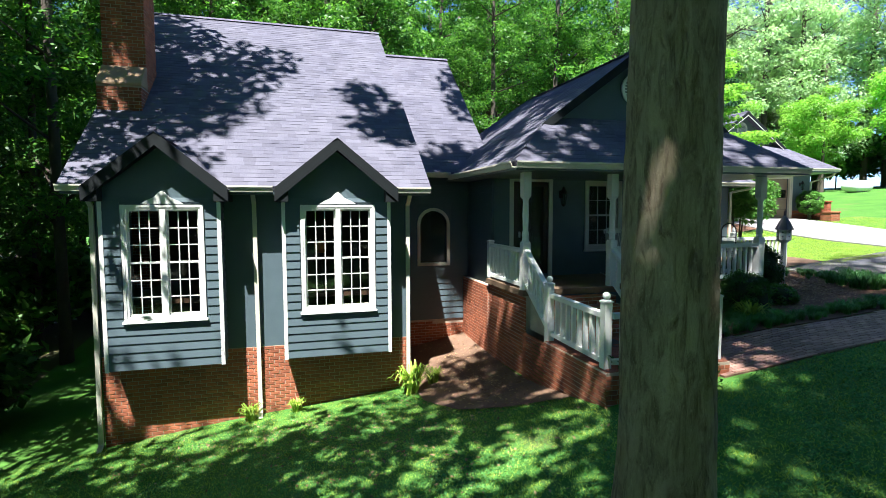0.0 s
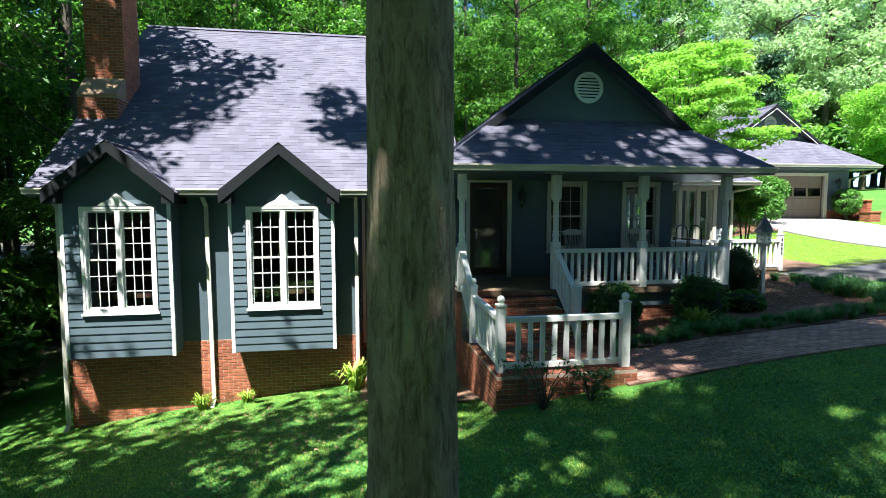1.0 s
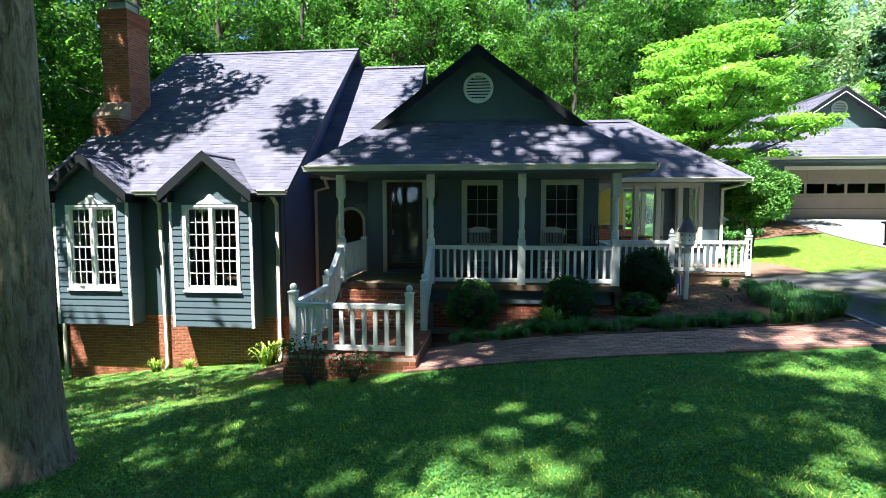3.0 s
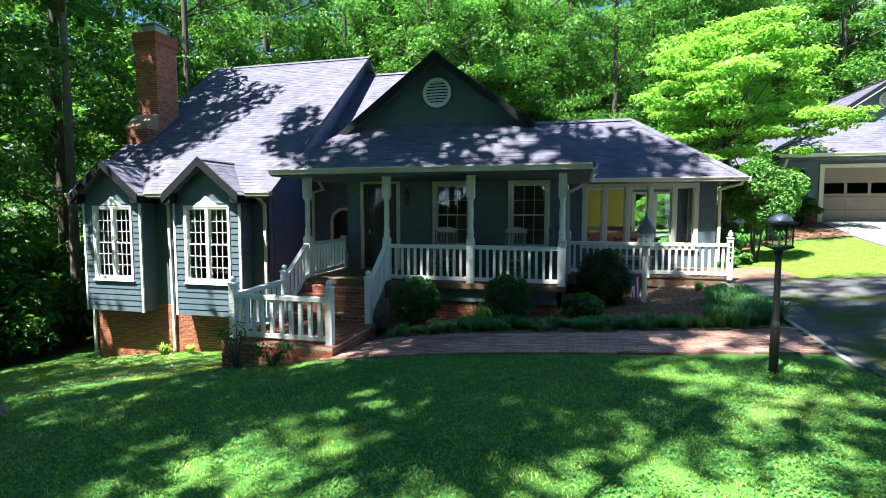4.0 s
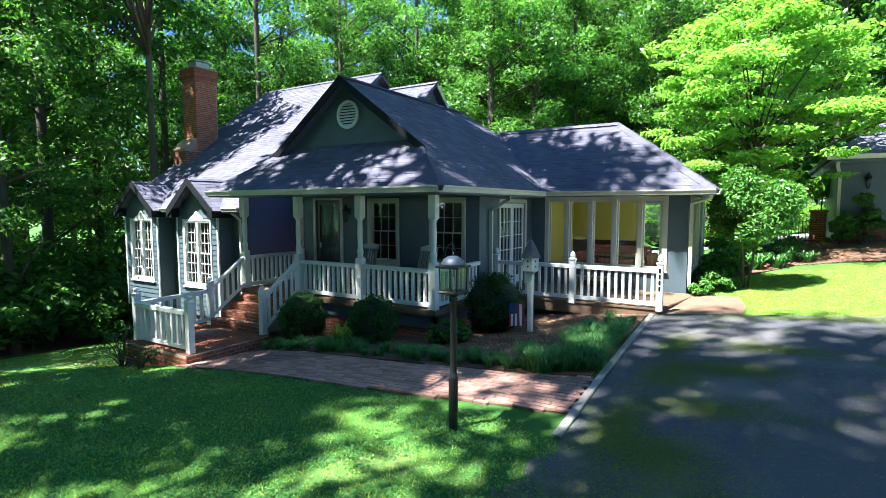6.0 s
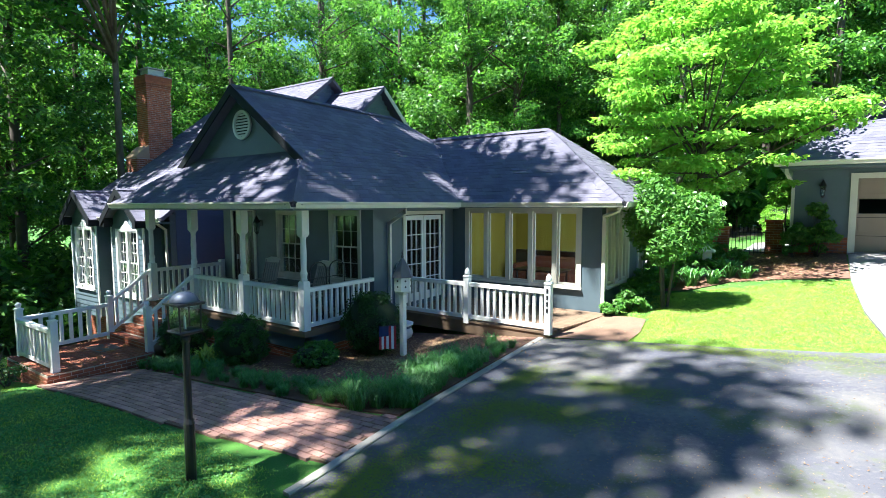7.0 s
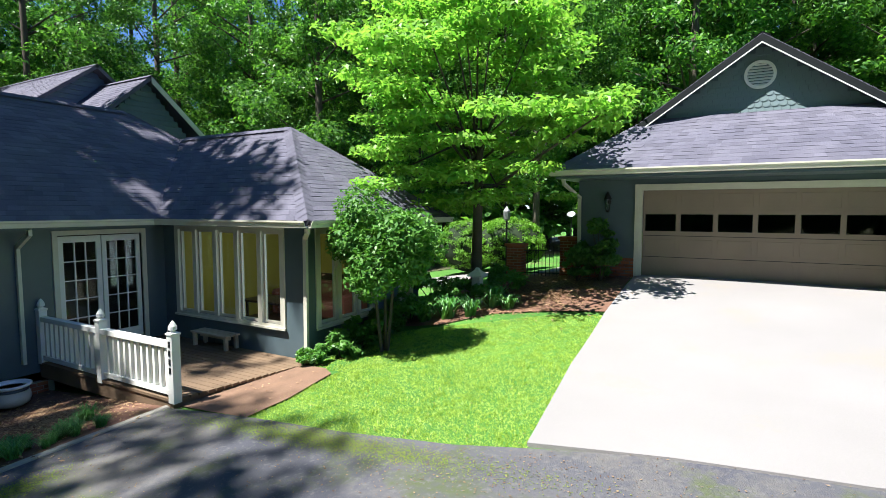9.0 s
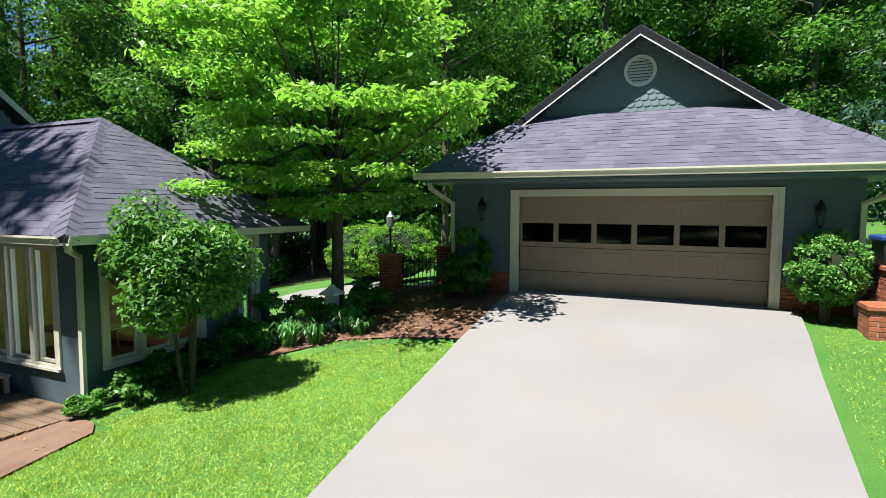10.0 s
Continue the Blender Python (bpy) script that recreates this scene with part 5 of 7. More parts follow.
# the near trunk on the lawn, and the tall trees round the drive whose crowns shade the place
def oak(k, high, spread, n=6500, many=30):
    rnd = random.Random(300 + k)
    cl = clumps(rnd, many, (1.2 if k == 0 else 0, 0.3 if k == 0 else 0, high), spread, 1.35, 0.55)
    if k == 0:
        # thin towards the path and the bed
        cl = [c for i, c in enumerate(cl) if not (c[0][0] > 2.6 and c[0][1] < 0.2 and i % 5 < 2)]
        cl += [([-4.7, 3.0, 20.5], (0.95, 0.95, 0.7)), ([-4.5, 2.7, 21.6], (0.9, 0.9, 0.7)), ([-5.0, 4.2, 21.6], (0.9, 0.9, 0.7))]
        # a dense side of the crown towards the porch
        cl += [([rnd.uniform(0.6, 5.2), rnd.uniform(0.8, 6.2), rnd.uniform(18.5, 23)], (1.0, 1.0, 0.6)) for _ in range(26)]
    limbs = [((0, 0, high - 4 + 0.3 * (i % 5)), c[0], 0.09) for i, c in enumerate(cl[:18])]
    return limbs, leaves("crown", cl, n, 0.26, LEAF_WOOD, 310 + k)


limbs, crown = oak(0, 23, (5.6, 7.4, 6.8), 12400, 66)
tree("oak_tree", (2.855, 4.07, height(2.855, 4.07)), trunk_mesh("trunk", 0.37, 24, 0.0, 3, 110, 700, OAK_BARK, 0.35, limbs, True, 0.6), crown, "big rough-barked tree standing on the lawn")
OAKS = [oak(k, h, s, n) for k, h, s, n in ((1, 17, (5.5, 5.5, 3.5), 3000), (2, 23, (6.5, 6, 5), 3400), (3, 14, (5, 5, 3), 1900), (4, 31, (2.8, 3.2, 4.5), 1800), (5, 29, (3.4, 3.8, 4), 2050), (6, 17, (5.2, 5.2, 3.2), 1650), (7, 18, (3.8, 3.8, 3), 1600), (8, 22, (2.8, 2.6, 3), 1050))]
OAK_TRUNKS = [trunk_mesh("trunk", 0.2 if i < 3 else 0.075, h, 0.0, 5 + i, 16, 24, BARK, 0.35, OAKS[i][0]) for i, h in enumerate((17, 23, 14, 31, 29, 17, 18, 22))]
for i, (x, y, k) in enumerate(((-8.3, -1.0, 0), (-8.5, 15.5, 0), (2.0, -4.9, 5), (12.4, -6.6, 1), (16.5, -8.5, 1), (-10.2, 8.8, 1), (7.5, -2.5, 3), (1.3, -5.4, 4), (9.7, -8.2, 3), (-2.6, -8.4, 4), (-3.6, 0.7, 2), (4.1, -4.5, 4), (-5.2, -1.8, 6), (-1.5, 0.9, 7), (-8.7, -3.6, 6), (-7.6, 0.9, 6), (9.3, -3.9, 7))):
    tree("shade_tree", (x, y, height(x, y) - 0.1), OAK_TRUNKS[k], OAKS[k][1], "tall spreading shade tree beside the lawn", i * 1.3, 1.0, "shade trees")

WOODS, FAR_WOODS = [], []
for k in range(6):
    rnd = random.Random(40 + k)
    high = (19, 23, 17, 25, 21, 14)[k]
    cl = clumps(rnd, 84, (0, 0, high * 0.6), (4.0, 4.0, high * 0.42), 1.0, 0.5)
    limbs = [((0, 0, c[0][2] - 1.5), c[0], 0.06) for c in cl[:16]]
    near = k < 3
    stem = trunk_mesh("trunk", 0.17 + 0.03 * k, high, 0.01 * (k - 2), k, 9, 12, DARK_BARK, 0.3, limbs)
    (WOODS if near else FAR_WOODS).append((stem, leaves("crown", cl, 15000 if near else 6500, 0.118 if near else 0.21, LEAF_WOOD, 60 + k)))
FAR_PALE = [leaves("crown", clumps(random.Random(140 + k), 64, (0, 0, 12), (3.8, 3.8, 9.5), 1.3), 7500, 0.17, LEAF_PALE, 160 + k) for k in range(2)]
BACK_CROWN = leaves("crown", clumps(random.Random(71), 70, (0, 0, 13), (4.2, 4.2, 9), 1.2, 0.5), 2600, 0.36, LEAF_WOOD, 72)
UNDER = [leaves("crown", clumps(random.Random(90 + k), 14, (0, 0, 1.3), (1.3, 1.3, 1.0), 0.7), 1200, 0.18, LEAF_WOOD, 95 + k) for k in range(3)]
UNDER_STEM = trunk_mesh("trunk", 0.03, 1.8, 0.0, 9, 6, 4, DARK_BARK, 0.2)


def woods():
    rnd = random.Random(77)
    def free(x, y):
        left = x < -7.5 and y > 6 + (-7.5 - x) * 0.2
        back = y > 27.5 and x < 4 or y > 33 and x < 14.5 or y > 37 and x < 26 or y > 46 or x > 52 and y > 30
        return left or back
    spots = [(-7, 27), (-11, 31), (-4, 31), (-9.5, 24), (-13, 27), (2, 30), (6, 34), (10, 36)]
    tries = 0
    while len(spots) < 150 and tries < 20000:
        tries += 1
        x, y = rnd.uniform(-42, 62), rnd.uniform(4, 70)
        near = min(1.0, max(0.0, (math.hypot(x - 6, y - 14) - 12) / 40))
        if not free(x, y) or rnd.random() < near * 0.55 or any((x - a) ** 2 + (y - b) ** 2 < (13 if x < -7 else 7) for a, b in spots):
            continue
        spots.append((x, y))
    spots.sort(key=lambda p: math.hypot(p[0] - 8, p[1] - 6))
    spots += [(-14, 36), (-18, 30), (-9, 37), (0, 38), (-5, 35), (16, 43), (20, 44), (24, 45), (29, 44)]
    spots += [(-6, 43), (-1, 46), (4, 44), (9, 46), (14, 48), (-11, 40)]
    spots += [(38, 54), (43, 51), (48, 50), (52, 45), (56, 41), (60, 36), (64, 30), (47, 56), (56, 50), (66, 40), (40, 60), (70, 30), (72, 22), (68, 15)]
    spots += [(x + rnd.uniform(-1.5, 1.5), y + rnd.uniform(-2, 2)) for x, y in ((-22, -14), (-14, -17), (-7, -16), (-1, -19), (5, -17), (11, -20), (17, -17), (23, -19), (29, -16), (35, -13), (40, -7), (43, 0), (58, 18), (61, 27), (-18, -6), (-16, 1), (8, -25), (20, -25), (32, -22), (-4, -24))]
    for i, (x, y) in enumerate(spots):
        t, c = WOODS[i % 3] if i < 48 or math.hypot(x - 20, y - 14) < 34 else FAR_WOODS[i % 3]
        # far eastern crowns: paler leaves carry the haze
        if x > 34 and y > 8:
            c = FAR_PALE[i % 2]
        if y < -10:
            c = BACK_CROWN
        tree("woodland_tree", (x, y, height(x, y) - 0.2), t, c, "tall leafy woodland tree round the house", rnd.uniform(0, 6.28), rnd.uniform(0.85, 1.25), "woodland trees")
    for i in range(44):
        x, y = -24 + 1.6 * i + rnd.uniform(-0.8, 0.8), -13.5 - rnd.uniform(0, 4)
        tree("woodland_shrub", (x, y, height(x, y) - 0.1), UNDER_STEM, UNDER[i % 3], "leafy shrub at the edge of the woods", rnd.uniform(0, 6.28), rnd.uniform(1.4, 2.2), "woodland shrubs", "shrub")
    # unseen row, scaled up and added to block southern skylight
    for i in range(18):
        x, y = -18 + 4.1 * i, -18.5 + 1.5 * math.sin(i * 2.3)
        tree("woodland_tree", (x, y, height(x, y) - 0.2), FAR_WOODS[i % 3][0], BACK_CROWN, "unseen very tall leafy tree added to block the southern sky", i * 1.9, 1.5, "woodland trees")
    for i, (x, y, s) in enumerate(((-7.6, 8.6, 1.0), (-8.3, 10.2, 1.2), (-7.4, 12.0, 0.8), (-8.4, 13.4, 1.2), (-9.5, 9.2, 1.5), (-9.8, 12.0, 1.6), (-7.2, 15.0, 1.0), (44, 50, 2.6), (50, 47, 2.8), (55, 43, 2.6), (59, 38, 2.8), (63, 33, 2.8), (66, 27, 2.8), (69, 20, 3.0), (60, 44, 3.0), (56, 46, 3.0), (64, 40, 3.0), (52, 49, 3.0), (12, 37, 1.9), (15, 38.5, 2.0), (18, 38, 1.9), (21, 39, 2.0), (24, 40.5, 2.0), (9, 36, 1.8), (27, 42, 2.0), (-10.5, 15, 1.7), (-12.5, 12, 1.8), (-14, 16, 2.0), (-11.5, 19, 1.8), (-13.5, 22, 2.0), (-16.5, 12, 2.1), (-17.5, 18, 2.2), (-10, 24, 1.8), (-20, 24, 2.3), (-21, 15, 2.3))):
        tree("woodland_shrub", (x, y, height(x, y) - 0.1), UNDER_STEM, UNDER[i % 3], "leafy shrub at the edge of the woods", i * 1.7, s, "woodland shrubs", "shrub")
    n = 0
    while n < 70:
        x, y = rnd.uniform(-26, 40), rnd.uniform(6, 50)
        if not free(x, y) or free(x + 5, y - 5) or 4 < x < 26 and y < 38:
            continue
        n += 1
        tree("woodland_shrub", (x, y, height(x, y) - 0.1), UNDER_STEM, UNDER[n % 3], "leafy shrub at the edge of the woods", rnd.uniform(0, 6.28), rnd.uniform(0.7, 1.6), "woodland shrubs", "shrub")


woods()


def garden_tree():
    """The light green tree with layered branches by the gate."""
    rnd = random.Random(8)
    cl = []
    for _ in range(205):
        a, r = rnd.uniform(0, 6.283), rnd.random() ** 0.42
        z = rnd.uniform(-1, 1)
        w = 3.3 * math.sqrt(max(0.05, 1 - z * z * 0.85)) * (0.88 + 0.2 * math.sin(3 * a + 1.3 * round(z * 4.5)))
        s = rnd.uniform(0.34, 0.62)
        z = round(z * 4.5) / 4.5 + rnd.uniform(-0.07, 0.07)
        cl.append(([w * r * math.cos(a), w * r * math.sin(a) - 0.2, 5.0 + 2.75 * z - 0.28 * r * r], (s * 1.3, s * 1.3, s * 0.26)))
    # a long low branch towards the garage front
    for i in range(15):
        k = rnd.uniform(0.45, 1.0)
        cl.append(([3.6 * k + rnd.uniform(-0.4, 0.4), -1.6 * k + rnd.uniform(-0.4, 0.4), 3.5 + 0.7 * k + rnd.uniform(-0.3, 0.4)], (0.48, 0.48, 0.12)))
    limbs = [((0, 0, 2.7 + 0.05 * i), c[0], 0.035) for i, c in enumerate(cl[:26])] + [((0, 0, 2.4), (3.4, -1.5, 4.0), 0.045)]
    tree("garden_tree", (15.9, 20.3, height(15.9, 20.3)), trunk_mesh("trunk", 0.15, 4.5, 0.02, 12, 12, 14, DARK_BARK, 0.3, limbs), leaves("crown", cl, 29000, 0.085, LEAF_LIGHT, 14, 0.4, 0.5, 0.5, 1.2),
         "light green tree with layered branches by the gate")


garden_tree()
FAR_LIGHT = leaves("crown", clumps(random.Random(55), 46, (0, 0, 5.6), (2.9, 2.9, 3.6), 1.1), 17000, 0.12, LEAF_LIGHT, 56)
FAR_STEM = trunk_mesh("trunk", 0.16, 6, 0.0, 57, 9, 8, DARK_BARK, 0.3)
for x, y, s in ((46.8, 38, 1.05), (52, 33, 1.3), (41, 44, 1.2)):
    tree("lawn_tree", (x, y, height(x, y) - 0.1), FAR_STEM, FAR_LIGHT, "bright green young tree on the far sunlit lawn", x, s, "lawn trees")


def ball_tree(name, at, centre, radii, count, size, mat, label, stems, seed, category="shrub"):
    rnd = random.Random(seed)
    cl = clumps(rnd, 40, centre, [r * 0.72 for r in radii], 0.34 * max(radii), 0.9, 0.55)
    t = thing(name, at, label, category)
    for i in range(stems):
        bm = bmesh.new()
        a = 6.28 * i / max(1, stems)
        bar(bm, (0.05 * math.cos(a), 0.05 * math.sin(a), -0.1), (0.25 * radii[0] * math.cos(a), 0.25 * radii[0] * math.sin(a), centre[2]), 0.035, 7, 0.02)
        o = new("stem", mesh_of("stem", bm, DARK_BARK))
        o.parent = t
    o = new("crown", leaves("crown", cl, count, size, mat, seed + 1, 0.2, 0.3))
    o.parent = t
    return t


ball_tree("ornamental_tree", (15.9, 16.42, height(15.9, 16.42)), (0.03, -0.12, 1.95), (1.12, 1.12, 1.15), 16000, 0.055, LEAF_HOLLY, "round-crowned small evergreen tree by the sunroom", 3, 20, "tree")


# ---- shrubs and border plants ----
def clipped(at, r, h, seed, label, mat=None, count=11000, size=0.028, name="clipped_shrub"):
    """A clipped shrub: dense small leaves over an uneven ball, whose near-black colour paints the shade inside."""
    t = thing(name, at, label, "shrub", "clipped shrubs")
    rng = np.random.default_rng(seed)
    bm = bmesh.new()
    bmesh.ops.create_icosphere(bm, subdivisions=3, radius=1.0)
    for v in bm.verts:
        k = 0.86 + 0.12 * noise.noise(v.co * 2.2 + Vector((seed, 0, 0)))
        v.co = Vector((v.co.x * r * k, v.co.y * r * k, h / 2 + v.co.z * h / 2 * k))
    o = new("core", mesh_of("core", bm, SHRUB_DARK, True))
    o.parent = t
    cl = []
    for _ in range(90):
        d = rng.normal(size=3)
        d /= np.linalg.norm(d)
        k = 0.90 + 0.10 * noise.noise(Vector(d) * 2.2 + Vector((seed, 0, 0)))
        cl.append(([d[0] * r * k, d[1] * r * k, h / 2 + d[2] * h / 2 * k], (r * 0.22, r * 0.22, h * 0.11)))
    o = new("leaves", leaves("leaves", cl, count, size, mat or LEAF_BOX, seed, 0.2, 0.35))
    o.parent = t
    return t


clipped((11.42, 11.4, 0.18), 0.62, 1.32, 1, "dark clipped round shrub beside the deck railing")
clipped((9.45, 9.74, 0.02), 0.50, 1.0, 2, "clipped round shrub before the porch")
clipped((7.5, 9.64, -0.12), 0.52, 1.05, 3, "dark clipped round shrub before the porch")
clipped((10.95, 10.3, 0.10), 0.42, 0.5, 4, "low loose green shrub in the bed", LEAF_HOLLY, 2500, 0.04)
clipped((24.85, 21.0, 2.1), 0.55, 1.2, 5, "round clipped shrub at the garage corner", LEAF_HOLLY, 13000, 0.036)


def blade_tuft(n, high, spread, seed, width=0.012):
    rng = random.Random(seed)
    vs, fs = [], []
    for _ in range(n):
        a, b = rng.uniform(0, 6.283), rng.uniform(0, 6.283)
        r0 = rng.uniform(0, 0.3) * spread
        base = Vector((r0 * math.cos(b), r0 * math.sin(b), 0))
        d = Vector((math.cos(a), math.sin(a), 0))
        s = Vector((-d.y, d.x, 0)) * width
        h, out = high * rng.uniform(0.6, 1.1), spread * rng.uniform(0.4, 1.0)
        pts = [base, base + d * out * 0.35 + Vector((0, 0, h * 0.7)), base + d * out * 0.75 + Vector((0, 0, h * 0.95)), base + d * out + Vector((0, 0, h * 0.72))]
        i = len(vs)
        for k, p in enumerate(pts[:3]):
            w = s * (1.0, 0.9, 0.6)[k]
            vs += [p - w, p + w]
        vs.append(pts[3])
        fs += [(i, i + 1, i + 3, i + 2), (i + 2, i + 3, i + 5, i + 4), (i + 4, i + 5, i + 6)]
    return vs, fs


TUFTS = [raw_mesh("border_grass", *blade_tuft(110, 0.31, 0.30, k, 0.007), LEAF_BORDER) for k in range(3)]


def border():
    rnd = random.Random(21)
    spots = []
    for i in range(84):
        k = i / 83
        spots.append((7.2 + 6.6 * k, 8.95 - 0.15 * math.sin(3 * k) + rnd.uniform(-0.18, 0.3)))
    for i in range(60):
        k = rnd.random()
        spots.append((14.2 - 0.1 * k - abs(rnd.gauss(0, 0.28)), 8.9 + 3.6 * k))
    for i in range(14):
        spots.append((rnd.uniform(8.5, 9.3), rnd.uniform(9.0, 9.6)))
    for x, y in spots:
        o = new("border_grass", TUFTS[rnd.randrange(3)])
        o.location, o.rotation_euler.z = (x, y, height(x, y) + 0.02), rnd.uniform(0, 6.28)
        s = rnd.uniform(0.75, 1.25) if x > 13.1 and 8.7 < y < 11.2 else rnd.uniform(0.4, 0.8)
        o.scale = (s, s, s)
        tagged(o, "tuft of dark strappy border grass", "plant", "border grass")


border()
for x, y, s in ((2.35, 11.35, 2.0), (2.9, 11.6, 1.2), (0.0, 11.75, 0.9), (-0.9, 11.7, 1.1), (9.05, 9.2, 1.5), (16.6, 18.6, 1.5), (16.1, 18.5, 1.7), (15.6, 18.3, 1.4), (16.9, 19.2, 1.6), (17.3, 19.0, 1.2)):
    # past x 15 the darker leaf stands in for the garden tree's shade
    o = new("spiky_plant", raw_mesh("spiky_plant", *blade_tuft(70, 0.30, 0.28, int(x * 7), 0.016), LEAF_BORDER if x > 15 else GRASS_BLADE))
    o.location, o.scale = (x, y, height(x, y)), (s, s, s)
    tagged(o, "spiky green plant in the lawn edge, shade-dark by the gate", "plant", "spiky plants")


def loose(at, r, h, seed, label, count, size, mat, twigs=9, name="loose_shrub"):
    rnd = random.Random(seed)
    t = thing(name, at, label, "shrub")
    cl = clumps(rnd, 16, (0, 0, h * 0.55), (r * 0.8, r * 0.8, h * 0.42), r * 0.3)
    for i in range(twigs):
        bm = bmesh.new()
        q = cl[i % len(cl)][0]
        mid = (q[0] * 0.4, q[1] * 0.4, q[2] * 0.55)
        bar(bm, (0, 0, -0.05), mid, 0.014, 5, 0.01)
        bar(bm, mid, q, 0.01, 5, 0.005)
        o = new("stem", mesh_of("stem", bm, DARK_BARK))
        o.parent = t
    o = new("leaves", leaves("leaves", cl, count, size, mat, seed))
    o.parent = t
    return t


loose((5.05, 6.95, height(5.05, 6.95)), 0.65, 0.85, 31, "half-bare straggly shrub below the landing", 190, 0.04, LEAF_BOX, 20)
loose((5.75, 6.95, height(5.75, 6.95)), 0.45, 0.6, 32, "low straggly shrub below the landing", 260, 0.04, LEAF_BOX, 10)
for i, (x, y, r, h) in enumerate(((15.3, 15.9, 0.5, 0.5), (15.2, 16.6, 0.5, 0.6), (15.1, 17.4, 0.55, 0.5), (15.3, 18.2, 0.6, 0.7), (16.2, 19.2, 0.6, 0.7), (15.3, 19.2, 0.6, 0.9), (15.0, 15.5, 0.3, 0.35), (16.6, 20.2, 0.6, 0.8))):
    loose((x, y, height(x, y)), r, h, 40 + i, "low leafy shrub beside the sunroom wall", 1500, 0.055, LEAF_HOLLY, 4)

loose((18.75, 21.1, 1.75), 0.7, 1.55, 60, "tall leafy shrub against the garage wall", 4200, 0.06, LEAF_HOLLY, 10)
loose((18.2, 21.2, 1.7), 0.5, 1.0, 61, "leafy shrub against the garage wall", 2200, 0.06, LEAF_HOLLY, 6)
bm = bmesh.new()
bar(bm, (24.85, 21.0, 1.8), (24.85, 21.0, 2.4), 0.08, 8, 0.06)
part("stem", bm, DARK_BARK, [o for o in scene.objects if o.get("label", "").startswith("round clipped shrub at the garage")][0])


def dome_hedge(at, rx, h, seed, flat=0.8):
    t = thing("dome_hedge", at, "bright clipped dome hedge in the back garden", "hedge")
    rng = random.Random(seed)
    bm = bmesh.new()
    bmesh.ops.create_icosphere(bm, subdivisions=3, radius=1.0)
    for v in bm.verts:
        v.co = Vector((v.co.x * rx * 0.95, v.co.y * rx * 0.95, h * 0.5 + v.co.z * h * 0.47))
    # dark ball painting the shade within the hedge
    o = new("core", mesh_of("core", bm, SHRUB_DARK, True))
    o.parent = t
    cl = []
    for _ in range(220):
        a, b = rng.uniform(0, 6.283), math.asin(rng.uniform(-0.7, 1))
        cl.append(([rx * math.cos(a) * math.cos(b), rx * math.sin(a) * math.cos(b), h * 0.5 + h * 0.5 * math.sin(b)], (0.2, 0.2, 0.12)))
    o = new("leaves", leaves("leaves", cl, 16000, 0.04, LEAF_BRIGHT, seed, 0.2, 0.6))
    o.parent = t


dome_hedge((14.6, 25.6, height(14.6, 25.6) + 0.1), 1.15, 1.75, 3)
dome_hedge((12.2, 27.4, height(12.2, 27.4)), 1.3, 2.1, 4)
dome_hedge((18.2, 25.6, height(18.2, 25.6)), 0.9, 1.1, 6)
ball_tree("topiary_tree", (17.8, 24.1, height(17.8, 24.1)), (0, 0, 1.75), (0.5, 0.5, 0.45), 3500, 0.05, LEAF_BRIGHT, "clipped ball topiary on a stem behind the gate", 1, 50)
dome_hedge((18.3, 31.0, height(18.3, 31.0)), 1.5, 1.8, 5)


def evergreen(at, high, seed):
    rnd = random.Random(seed)
    cl = []
    for i in range(90):
        k = rnd.random()
        a = rnd.uniform(0, 6.283)
        r = (1 - k) * 3.0 * rnd.uniform(0.5, 1.0)
        cl.append(([r * math.cos(a), r * math.sin(a), 0.8 + k * (high - 0.8)], (0.8, 0.8, 0.25)))
    tree("evergreen_tree", at, trunk_mesh("trunk", 0.2, high, 0, seed, 9, 10, DARK_BARK), leaves("crown", cl, 9000, 0.16, NEEDLE, seed, 0.5, 0.5, 0.3), "dark spreading evergreen beside the garage", 0, 1)


evergreen((29.5, 31.5, height(29.5, 31.5)), 10, 5)


